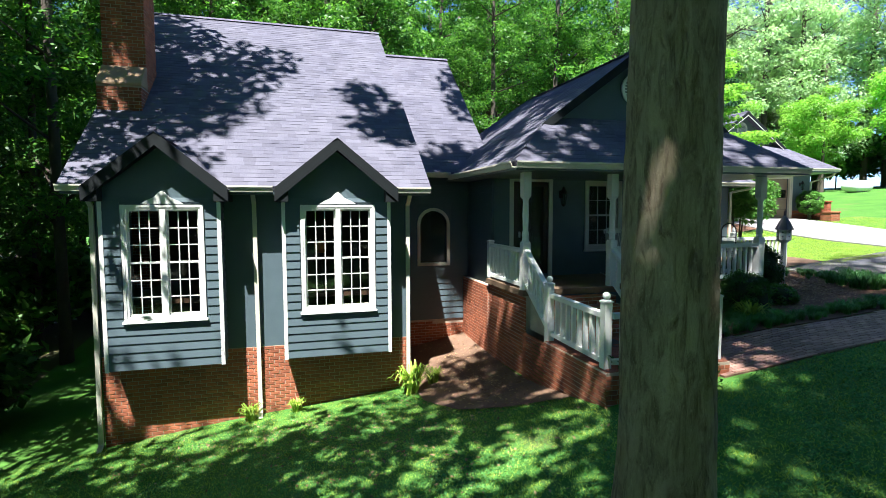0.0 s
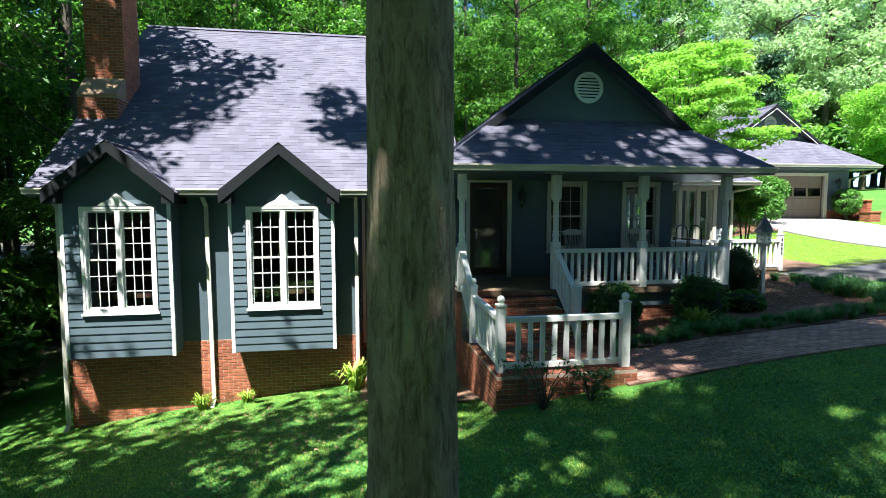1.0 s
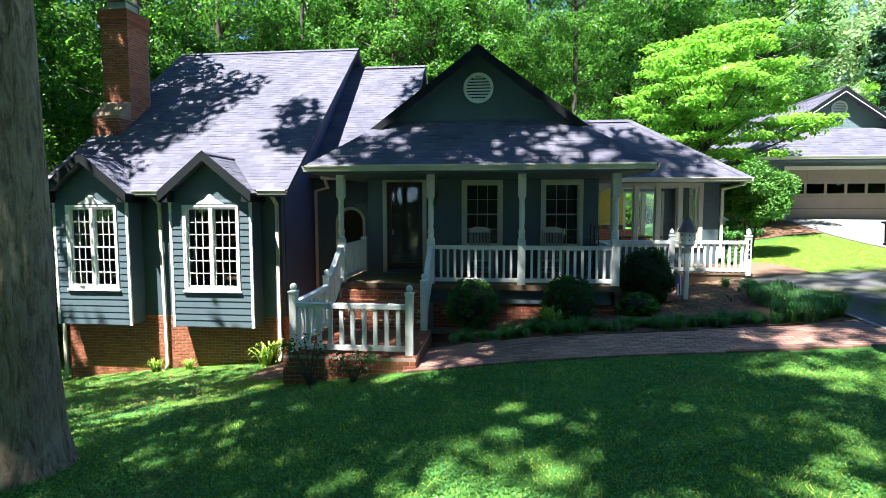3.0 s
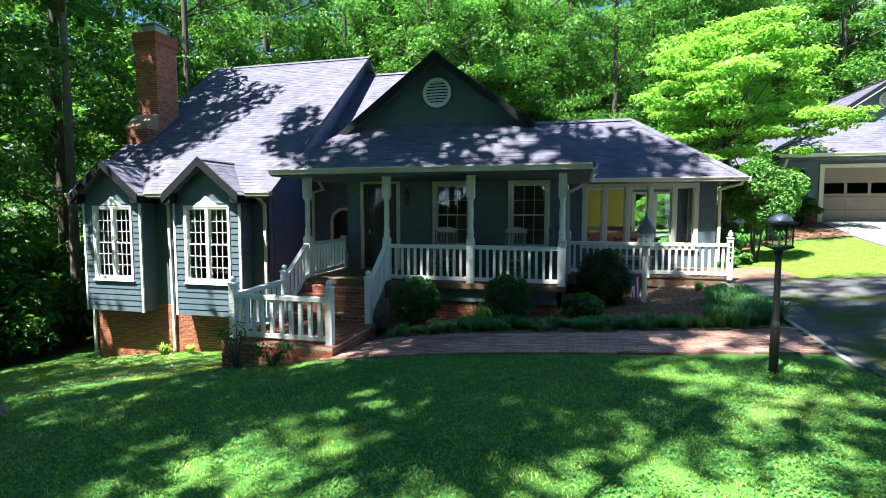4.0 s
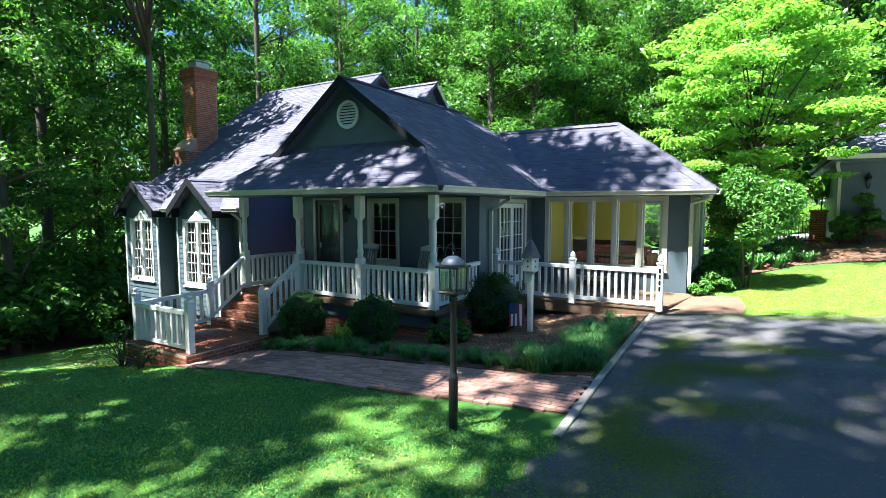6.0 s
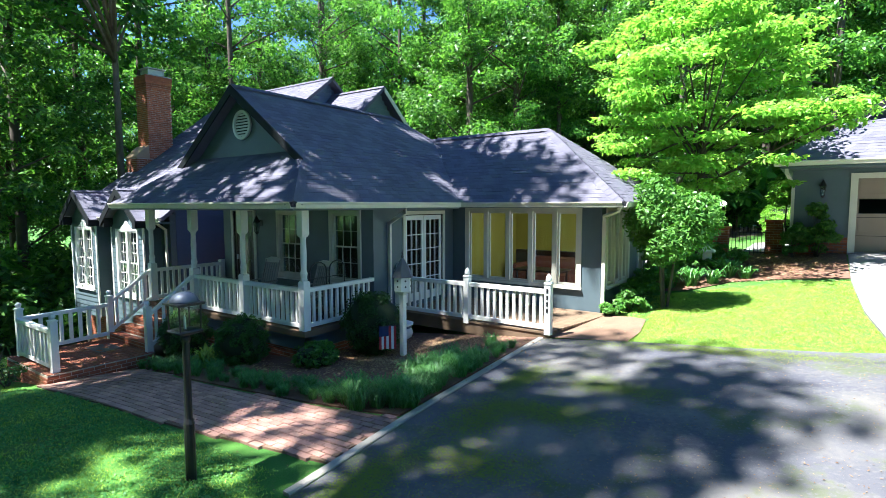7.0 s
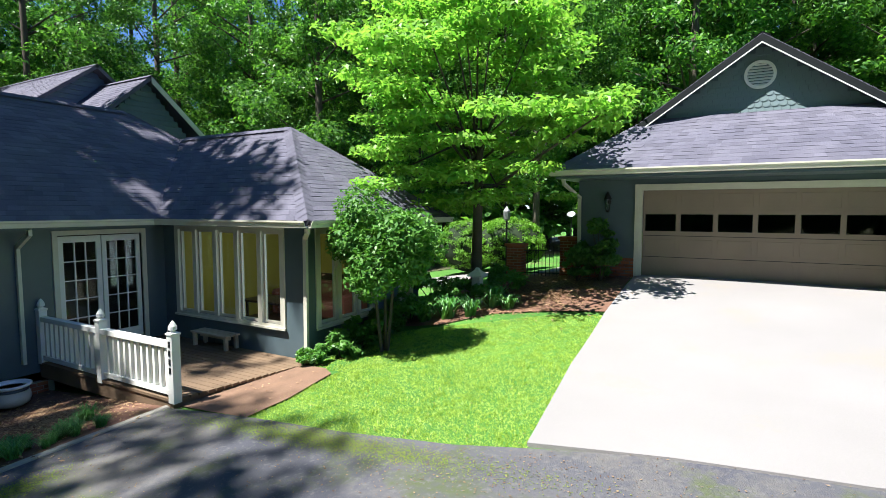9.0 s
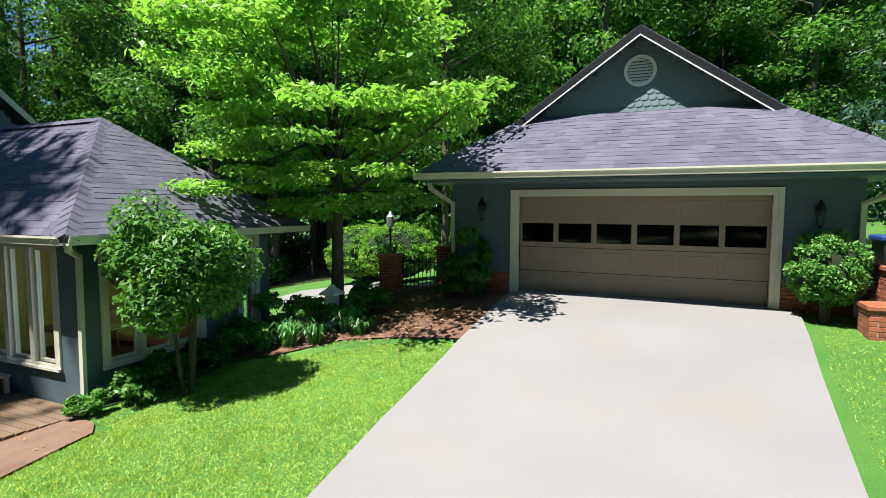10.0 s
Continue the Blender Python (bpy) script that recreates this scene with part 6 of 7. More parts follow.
# ---- things in the garden and on the porch ----
def lamp_post(x, y, z):
    t = thing("lamp_post", (x, y, z), "black metal lamp post with a glazed lantern on the lawn", "lamp post")
    bm = bmesh.new()
    turned(bm, x, y, [(0.055, z - 0.35), (0.055, z + 0.5), (0.04, z + 0.56), (0.036, z + 1.38), (0.05, z + 1.40), (0.05, z + 1.43), (0.03, z + 1.46)], 12)
    part("pole", bm, BLACK, t)
    bm = bmesh.new()
    turned(bm, x, y, [(0.035, z + 1.45), (0.125, z + 1.49), (0.13, z + 1.505), (0.12, z + 1.52)], square=True)
    for k in range(4):
        a = math.pi / 4 + k * math.pi / 2
        bar(bm, (x + 0.155 * math.cos(a), y + 0.155 * math.sin(a), z + 1.51), (x + 0.165 * math.cos(a), y + 0.165 * math.sin(a), z + 1.79), 0.009, 6)
    turned(bm, x, y, [(0.125, z + 1.775), (0.15, z + 1.785), (0.15, z + 1.805), (0.12, z + 1.81)], square=True)
    part("lantern_frame", bm, BLACK, t)
    bm = bmesh.new()
    turned(bm, x, y, [(0.145, z + 1.805), (0.14, z + 1.83), (0.115, z + 1.875), (0.07, z + 1.905), (0.02, z + 1.92)], 16)
    bar(bm, (x, y, z + 1.91), (x, y, z + 1.96), 0.014, 8, 0.006)
    part("lantern_roof", bm, DOME, t, "domed blue-grey metal lantern top", True)
    bm = bmesh.new()
    turned(bm, x, y, [(0.108, z + 1.52), (0.114, z + 1.785)], square=True)
    pane = part("lantern_glass", bm, LAMP_GLASS, t)
    pane.visible_shadow = False
    bm = bmesh.new()
    turned(bm, x, y, [(0.014, z + 1.52), (0.014, z + 1.62), (0.006, z + 1.67)], 8)
    part("candle", bm, WHITE, t)
    return t


lamp_post(13.296, 6.497, 0.40)


def garden_lantern(x, y, z, high, label):
    t = thing("lantern_post", (x, y, z), label, "lamp post")
    bm = bmesh.new()
    bar(bm, (x, y, z - 0.1), (x, y, z + high), 0.03)
    part("pole", bm, BLACK, t)
    bm = bmesh.new()
    turned(bm, x, y, [(0.05, z + high), (0.11, z + high + 0.05), (0.12, z + high + 0.3), (0.05, z + high + 0.4), (0.02, z + high + 0.45)], 8)
    part("lantern", bm, METAL, t)


garden_lantern(15.2, 23.95, 1.35, 1.75, "grey garden lantern on a thin black pole")


def birdhouse(x, y, z):
    t = thing("birdhouse", (x, y, z), "white birdhouse with a dark pointed roof on a post", "birdhouse")
    bm = bmesh.new()
    turned(bm, x, y, [(0.05, z - 0.2), (0.05, z + 1.22), (0.12, z + 1.30)], square=True)
    bevel(bm, 0.006)
    part("post", bm, TRIM, t)
    bm = bmesh.new()
    turned(bm, x, y, [(0.17, z + 1.30), (0.17, z + 1.58)], 6)
    part("box", bm, TRIM, t)
    box_part = t.children[-1]
    for k in range(6):
        a = math.pi / 6 + k * math.pi / 3
        for dz in (1.39, 1.50):
            bm = bmesh.new()
            c = Vector((x + 0.148 * math.cos(a), y + 0.148 * math.sin(a), z + dz))
            bar(bm, c, c + Vector((0.006 * math.cos(a), 0.006 * math.sin(a), 0)), 0.018, 10)
            part("entrance_hole", bm, BLACK, box_part)
    bm = bmesh.new()
    turned(bm, x, y, [(0.22, z + 1.565), (0.21, z + 1.59), (0.13, z + 1.76), (0.045, z + 1.90), (0.02, z + 1.93)], 6)
    part("roof", bm, SLATE_TOP, t, "dark pointed shingle roof")
    bm = bmesh.new()
    turned(bm, x, y, [(0.012, z + 1.92), (0.03, z + 1.96), (0.012, z + 2.0), (0.022, z + 2.03), (0.004, z + 2.08)], 8)
    part("finial", bm, SLATE_TOP, t)


birdhouse(12.265, 11.33, 0.28)


def yard_flag(x, y, z):
    """A small striped flag hung on the birdhouse post."""
    t = thing("small_flag", (x, y, z), "small red, white and blue striped flag hung on a post", "flag")
    bm = bmesh.new()
    bar(bm, (x + 0.03, y + 0.04, z + 0.43), (x - 0.24, y - 0.28, z + 0.43), 0.007, 6)
    part("rod", bm, BLACK, t)
    w, h = 0.33, 0.46
    def strip(u0, u1, v0, v1, mat, name):
        bm = bmesh.new()
        n = 8
        rows = []
        for i in range(n + 1):
            v = v0 + (v1 - v0) * i / n
            rows.append([bm.verts.new((x - 0.65 * u - 0.06 + 0.015 * math.sin(u * 22 + v * 5) * (1 - v / h * 0.5), y - 0.76 * u - 0.03 - 0.013 * math.sin(u * 22 + v * 5) * (1 - v / h * 0.5), z + 0.43 - (h - v))) for u in (u0, u0 * 0.66 + u1 * 0.34, u0 * 0.34 + u1 * 0.66, u1)])
        for a, b in zip(rows, rows[1:]):
            for j in range(3):
                bm.faces.new((a[j], a[j + 1], b[j + 1], b[j]))
        part(name, bm, mat, t)
    for k in range(7):
        u0, u1 = w * k / 7, w * (k + 1) / 7
        m = RED if k % 2 == 0 else WHITE
        strip(u0, u1, 0, h if k < 3 else h * 0.55, m, "stripe")
    strip(w * 3 / 7, w, h * 0.55, h, NAVY, "canton")


yard_flag(12.215, 11.28, 0.48)


def planter(x, y, z):
    t = thing("planter", (x, y, z), "squat pale glazed planter with a blue band by the deck", "planter")
    bm = bmesh.new()
    turned(bm, x, y, [(0.17, z), (0.25, z + 0.05), (0.275, z + 0.13), (0.265, z + 0.20), (0.235, z + 0.25)], 24)
    part("body", bm, STONE, t, smooth=True)
    bm = bmesh.new()
    turned(bm, x, y, [(0.235, z + 0.25), (0.25, z + 0.26), (0.25, z + 0.29), (0.235, z + 0.30)], 24)
    part("band", bm, DOME, t, "blue-grey glazed band", smooth=True)
    bm = bmesh.new()
    turned(bm, x, y, [(0.235, z + 0.30), (0.285, z + 0.325), (0.29, z + 0.355), (0.25, z + 0.36), (0.22, z + 0.30), (0.05, z + 0.28)], 24)
    part("rim", bm, WHITE, t, "white glazed rim", smooth=True)


planter(11.28, 12.43, 0.27)


def rocking_chair():
    """A slatted rocking chair with arms, seen over the railing; at the origin, facing -y."""
    t = thing("rocking_chair", (0, 0, 0), "pale grey wooden rocking chair on the porch", "chair", "porch chairs")
    m = CHAIR
    for s in (-1, 1):
        bm = bmesh.new()
        pts = [(s * 0.26, -0.45 + 0.1 * i, 0.03 + 0.0018 * (i - 5) ** 2) for i in range(11)]
        rings = [[bm.verts.new((x + 0.018 * math.cos(a * math.pi / 3), y, z + 0.018 * math.sin(a * math.pi / 3))) for a in range(6)] for x, y, z in pts]
        for p, q in zip(rings, rings[1:]):
            for a in range(6):
                bm.faces.new((p[a], p[(a + 1) % 6], q[(a + 1) % 6], q[a]))
        bm.faces.new(rings[0][::-1])
        bm.faces.new(rings[-1])
        bmesh.ops.recalc_face_normals(bm, faces=bm.faces[:])
        part("rocker", bm, m, t)
        for y, z1 in ((-0.24, 0.62), (0.20, 0.42)):
            bm = bmesh.new()
            bar(bm, (s * 0.26, y, 0.05), (s * 0.26, y, z1), 0.02, 8)
            part("leg", bm, m, t)
        bm = bmesh.new()
        bar(bm, (s * 0.24, 0.20, 0.40), (s * 0.24, 0.42, 1.12), 0.02, 8, 0.014)
        part("back_post", bm, m, t)
        bm = bmesh.new()
        box(bm, s * 0.28 - 0.04, s * 0.28 + 0.04, -0.28, 0.27, 0.62, 0.645)
        bevel(bm, 0.008)
        part("armrest", bm, m, t)
    bm = bmesh.new()
    box(bm, -0.26, 0.26, -0.26, 0.22, 0.40, 0.43)
    bevel(bm, 0.01)
    part("seat", bm, m, t)
    for i in range(6):
        x = -0.19 + 0.076 * i
        bm = bmesh.new()
        prism(bm, [(x - 0.022, 0.21, 0.44), (x + 0.022, 0.21, 0.44), (x + 0.022, 0.40, 1.06), (x - 0.022, 0.40, 1.06)], (0, 0.012, 0))
        part("back_slat", bm, m, t)
    bm = bmesh.new()
    pts = [(-0.27, 1.05), (0.27, 1.05), (0.27, 1.14), (0.2, 1.16), (0.1, 1.19), (-0.1, 1.19), (-0.2, 1.16), (-0.27, 1.14)]
    prism(bm, [(x, 0.40 + (z - 1.05) * 0.3, z) for x, z in pts], (0, 0.025, 0))
    part("crest_rail", bm, TAN, t)
    for z in (0.16, 0.27):
        bm = bmesh.new()
        bar(bm, (-0.25, -0.24, z), (0.25, -0.24, z), 0.012, 6)
        part("stretcher", bm, m, t)
    return t


chair = rocking_chair()
chair.matrix_basis = pose(7.62, 11.5, 0.74, 0, 0, 6)
copy_thing(chair, pose(9.3, 11.6, 0.74, 0, 0, -6))


def wall_lantern(face, pos, u, z, label):
    x, y, _ = fpoint(face, pos, u, 0, 0)
    t = thing("wall_lantern", (x, y, z), label, "wall lamp", "wall lanterns")
    bm = bmesh.new()
    fbox(bm, face, pos, u - 0.05, u + 0.05, 0.0, 0.02, z - 0.12, z + 0.06)
    fbox(bm, face, pos, u - 0.012, u + 0.012, 0.02, 0.14, z + 0.02, z + 0.045)
    part("bracket", bm, BLACK, t)
    cx, cy, _ = fpoint(face, pos, u, 0.15, 0)
    bm = bmesh.new()
    turned(bm, cx, cy, [(0.10, z - 0.02), (0.09, z + 0.0), (0.04, z + 0.10), (0.015, z + 0.16)], 8)
    part("cap", bm, BLACK, t)
    bm = bmesh.new()
    for k in range(4):
        a = k * math.pi / 2 + math.pi / 4
        bar(bm, (cx + 0.05 * math.cos(a), cy + 0.05 * math.sin(a), z - 0.28), (cx + 0.085 * math.cos(a), cy + 0.085 * math.sin(a), z - 0.01), 0.007, 6)
    turned(bm, cx, cy, [(0.02, z - 0.33), (0.05, z - 0.29), (0.05, z - 0.275)], 8)
    part("cage", bm, BLACK, t)
    bm = bmesh.new()
    turned(bm, cx, cy, [(0.042, z - 0.275), (0.072, z - 0.015)], 8)
    part("glass", bm, LAMP_GLASS, t)


wall_lantern("S", 12.44, 6.42, 2.78, "black wall lantern beside the entrance door")
wall_lantern("S", 21.55, 18.82, 3.72, "black wall lantern on the garage front")
wall_lantern("S", 21.55, 24.80, 3.66, "black wall lantern on the garage front")


def bench():
    t = thing("plank_bench", (12.4, 15.45, 0.70), "low pale wooden plank bench on the deck", "bench")
    for i in range(3):
        bm = bmesh.new()
        box(bm, 11.85, 12.95, 15.28 + 0.115 * i, 15.385 + 0.115 * i, 0.965, 1.0)
        bevel(bm, 0.006)
        part("plank", bm, BENCH, t)
    for x in (11.93, 12.87):
        for y in (15.33, 15.57):
            bm = bmesh.new()
            box(bm, x - 0.035, x + 0.035, y - 0.035, y + 0.035, 0.70, 0.965)
            bevel(bm, 0.005)
            part("leg", bm, BENCH, t)
    bm = bmesh.new()
    box(bm, 11.965, 12.835, 15.42, 15.48, 0.88, 0.94)
    part("apron", bm, BENCH, t)


bench()


def doormat():
    bm = bmesh.new()
    box(bm, 5.0, 5.75, 8.6, 9.1, -0.06, -0.045)
    solid("doormat", bm, BLACK, "dark rubber mat on the brick landing", "mat")
    bm = bmesh.new()
    box(bm, 5.2, 6.05, 11.75, 12.3, 0.74, 0.755)
    solid("doormat", bm, SLATE_TOP, "dark mat before the entrance door", "mat")


doormat()


def stone_lantern(x, y):
    z = height(x, y)
    t = thing("stone_lantern", (x, y, z), "small pale stone garden lantern under the tree", "garden ornament")
    bm = bmesh.new()
    turned(bm, x, y, [(0.13, z - 0.05), (0.13, z + 0.06), (0.06, z + 0.12), (0.055, z + 0.38), (0.14, z + 0.44), (0.14, z + 0.48)], 10)
    part("pedestal", bm, STONE, t)
    bm = bmesh.new()
    turned(bm, x, y, [(0.10, z + 0.48), (0.10, z + 0.66)], square=True)
    part("lamp_box", bm, STONE, t)
    bm = bmesh.new()
    turned(bm, x, y, [(0.19, z + 0.655), (0.18, z + 0.69), (0.06, z + 0.79), (0.03, z + 0.85)], square=True)
    part("cap", bm, STONE, t)


stone_lantern(16.3, 19.55)


def iron_rack():
    """A black iron stand of two arches with rails, at the end of the porch."""
    t = thing("iron_plant_stand", (10.22, 11.3, 0.74), "black wrought-iron arched plant stand on the porch", "plant stand")
    for y0, y1 in ((10.82, 11.27), (11.35, 11.80)):
        bm = bmesh.new()
        c, w = (y0 + y1) / 2, (y1 - y0) / 2
        pts = [(y0, 0.74)] + [(c - w * math.cos(a), 1.84 + 0.19 * math.sin(a)) for a in np.linspace(0, math.pi, 9)] + [(y1, 0.74)]
        for p, q in zip(pts, pts[1:]):
            bar(bm, (10.22, *p), (10.22, *q), 0.014, 6)
        part("arch", bm, BLACK, t)
    for z in (0.95, 1.35, 1.7):
        bm = bmesh.new()
        bar(bm, (10.22, 10.82, z), (10.22, 11.80, z), 0.01, 6)
        part("rail", bm, BLACK, t)
    for y in (10.84, 11.31, 11.78):
        bm = bmesh.new()
        bar(bm, (10.22, y, 1.35), (10.0, y, 0.74), 0.01, 6)
        part("strut", bm, BLACK, t)


iron_rack()


def post_numerals():
    """Four dark bars, one over the other, on the end post of the deck railing."""
    end = [o for o in scene.objects if o.name.startswith("railing") and abs(o.location.x - 12.6) < 0.01][0]
    post = [o for o in end.children if o.name.startswith("newel_post")][0]
    for i in range(4):
        bm = bmesh.new()
        z = 1.52 - 0.13 * i
        box(bm, 14.41, 14.45, 13.148, 13.154, z - 0.045, z + 0.045)
        part("dark_bar", bm, BLACK, post)


post_numerals()


def gate():
    for x, y in ((16.32, 21.95), (17.70, 22.22)):
        z = height(x, y)
        t = thing("brick_pillar", (x, y, z), "dark red brick gate pillar with a flat cap", "pillar", "gate pillars")
        bm = bmesh.new()
        box(bm, x - 0.2, x + 0.2, y - 0.2, y + 0.2, z - 0.3, z + 0.95)
        part("shaft", bm, MORTAR, t)
        brick_box(t.children[-1], x - 0.2, x + 0.2, y - 0.2, y + 0.2, z, z + 0.95)
        bm = bmesh.new()
        box(bm, x - 0.25, x + 0.25, y - 0.25, y + 0.25, z + 0.95, z + 1.02)
        bevel(bm, 0.01)
        part("cap", bm, BRICK, t)
    z = height(17, 22.3)
    t = thing("iron_gate", (16.9, 22.3, z), "low black iron garden gate with upright bars", "gate")
    for zz in (0.12, 0.72):
        bm = bmesh.new()
        bar(bm, (16.5, 21.98, z + zz), (17.5, 22.17, z + zz), 0.014, 6)
        part("rail", bm, BLACK, t)
    for i in range(11):
        k = i / 10
        bm = bmesh.new()
        x, y = 16.52 + 0.96 * k, 21.984 + 0.182 * k
        bar(bm, (x, y, z + 0.04), (x, y, z + 0.80 + 0.1 * math.sin(math.pi * k)), 0.009, 6)
        part("upright", bm, BLACK, t)


def brick_box(parent, x0, x1, y0, y1, z0, z1, proud=0.008):
    """Facing bricks round an upright block, joined."""
    spots = []
    for face, pos, a, b in (("S", y0, x0, x1), ("N", y1, x0, x1), ("E", x1, y0, y1), ("W", x0, y0, y1)):
        spots += brick_spots(face, pos, a, b, z0, z1, proud)
    brick_stuff(parent, spots)


def brick_spots(face, pos, u0, u1, z0, z1, proud=0.008, course=0.075, pitch=0.205, inside=None):
    """Places of bricks in running bond: (face, pos, u0, u1, z0, z1)."""
    out, row, z = [], 0, z0
    while z < z1 - 0.03:
        u = u0 - (pitch / 2 if row % 2 else 0)
        while u < u1 - 0.02:
            a, b, t = max(u, u0), min(u + pitch - 0.011, u1), min(z + course - 0.011, z1)
            if b - a > 0.03 and (inside is None or inside((a + b) / 2, z)):
                out.append((face, pos, a, b, z, t, proud))
            u += pitch
        z += course
        row += 1
    return out


def brick_stuff(parent, spots, mat=None, name="bricks"):
    vs, fs = [], []
    base = home(parent)
    for face, pos, a, b, z0, z1, pr in spots:
        e = 0.004
        q = [fpoint(face, pos, u, w, z) for u, w, z in ((a, 0, z0), (b, 0, z0), (b, 0, z1), (a, 0, z1), (a + e, pr, z0 + e), (b - e, pr, z0 + e), (b - e, pr, z1 - e), (a + e, pr, z1 - e))]
        i = len(vs)
        vs += [Vector(p) - base for p in q]
        f4 = [(4, 5, 6, 7), (0, 1, 5, 4), (1, 2, 6, 5), (2, 3, 7, 6), (3, 0, 4, 7)]
        fs += [tuple(i + k for k in f) for f in f4]
    o = new(name, raw_mesh(name, vs, fs, mat or BRICK))
    o.parent = parent
    return tagged(o, kind="stuff")


def brick_pieces(parent, spots):
    """Bricks as pieces of their own; alike ones share a mesh."""
    made = {}
    base = home(parent)
    for face, pos, a, b, z0, z1, pr in spots:
        key = (face, round(b - a, 3), round(z1 - z0, 3))
        if key not in made:
            vs, e = [], 0.004
            n, h = key[1], key[2]
            q = [fpoint(face, 0, u, w, z) for u, w, z in ((0, 0, 0), (n, 0, 0), (n, 0, h), (0, 0, h), (e, pr, e), (n - e, pr, e), (n - e, pr, h - e), (e, pr, h - e))]
            made[key] = raw_mesh("brick", q, [(4, 5, 6, 7), (0, 1, 5, 4), (1, 2, 6, 5), (2, 3, 7, 6), (3, 0, 4, 7)], BRICK)
        o = new("brick", made[key])
        o.parent, o.location = parent, Vector(fpoint(face, pos, a, 0, z0)) - base


gate()


def corner_wall():
    z = 1.85
    t = thing("low_brick_wall", (25.6, 21.2, z), "low sunlit brick wall with a cap beside the garage", "brick wall")
    for nm, b in (("run", (25.56, 25.8, 20.65, 22.9, z - 0.3, 2.72)), ("end_pier", (25.2, 25.75, 20.15, 20.65, z - 0.3, 2.2))):
        bm = bmesh.new()
        box(bm, *b)
        p = part(nm, bm, MORTAR, t)
        brick_box(p, *b[:4], z - 0.1, b[5])
        bm = bmesh.new()
        box(bm, b[0] - 0.04, b[1] + 0.04, b[2] - 0.04, b[3] + 0.04, b[5], b[5] + 0.07)
        bevel(bm, 0.01)
        part("cap", bm, BRICK, t)


corner_wall()


def blue_bin():
    t = thing("wheeled_bin", (27.2, 24.5, 1.9), "dark blue plastic bin behind the brick wall", "bin")
    bm = bmesh.new()
    prism(bm, [(26.6, 24.2, 1.95), (27.9, 24.2, 1.95), (28.0, 24.2, 3.0), (26.5, 24.2, 3.0)], (0, 0.7, 0))
    part("body", bm, BLACK, t)
    bm = bmesh.new()
    box(bm, 26.45, 28.05, 24.15, 24.95, 3.0, 3.12)
    bevel(bm, 0.03)
    part("lid", bm, BLUE_PLASTIC, t)


blue_bin()


def covered_car():
    bm = bmesh.new()
    bmesh.ops.create_icosphere(bm, subdivisions=3, radius=1)
    for v in bm.verts:
        k = abs(v.co.z)
        v.co = Vector((45.7 + 1.2 * math.copysign(abs(v.co.x) ** 0.6, v.co.x), 34.0 + 0.8 * math.copysign(abs(v.co.y) ** 0.6, v.co.y), height(45.7, 34) + 0.5 + (0.5 if v.co.z > 0 else 0.55) * v.co.z + 0.05 * noise.noise(v.co * 3)))
    solid("covered_car", bm, WHITE, "car under a pale cloth cover on the far lawn", "car", smooth=True)


covered_car()


def dish():
    x, y, z = 15.1, 31.6, 3.2
    t = thing("garden_dish", (x, y, height(x, y)), "pale tilted metal dish on a thin pole", "garden ornament")
    bm = bmesh.new()
    bar(bm, (x, y, height(x, y) - 0.1), (x, y, z), 0.025)
    part("pole", bm, BLACK, t)
    bm = bmesh.new()
    n = 20
    rings = [[bm.verts.new((x + r * math.cos(2 * math.pi * i / n), y + r * math.sin(2 * math.pi * i / n) * 0.7 - h, z + r * math.sin(2 * math.pi * i / n) * 0.6 + h)) for i in range(n)] for r, h in ((0.02, 0), (0.09, 0.012), (0.19, 0.045))]
    for a, b in zip(rings, rings[1:]):
        for i in range(n):
            bm.faces.new((a[i], a[(i + 1) % n], b[(i + 1) % n], b[i]))
    part("dish", bm, METAL, t, smooth=True)


dish()


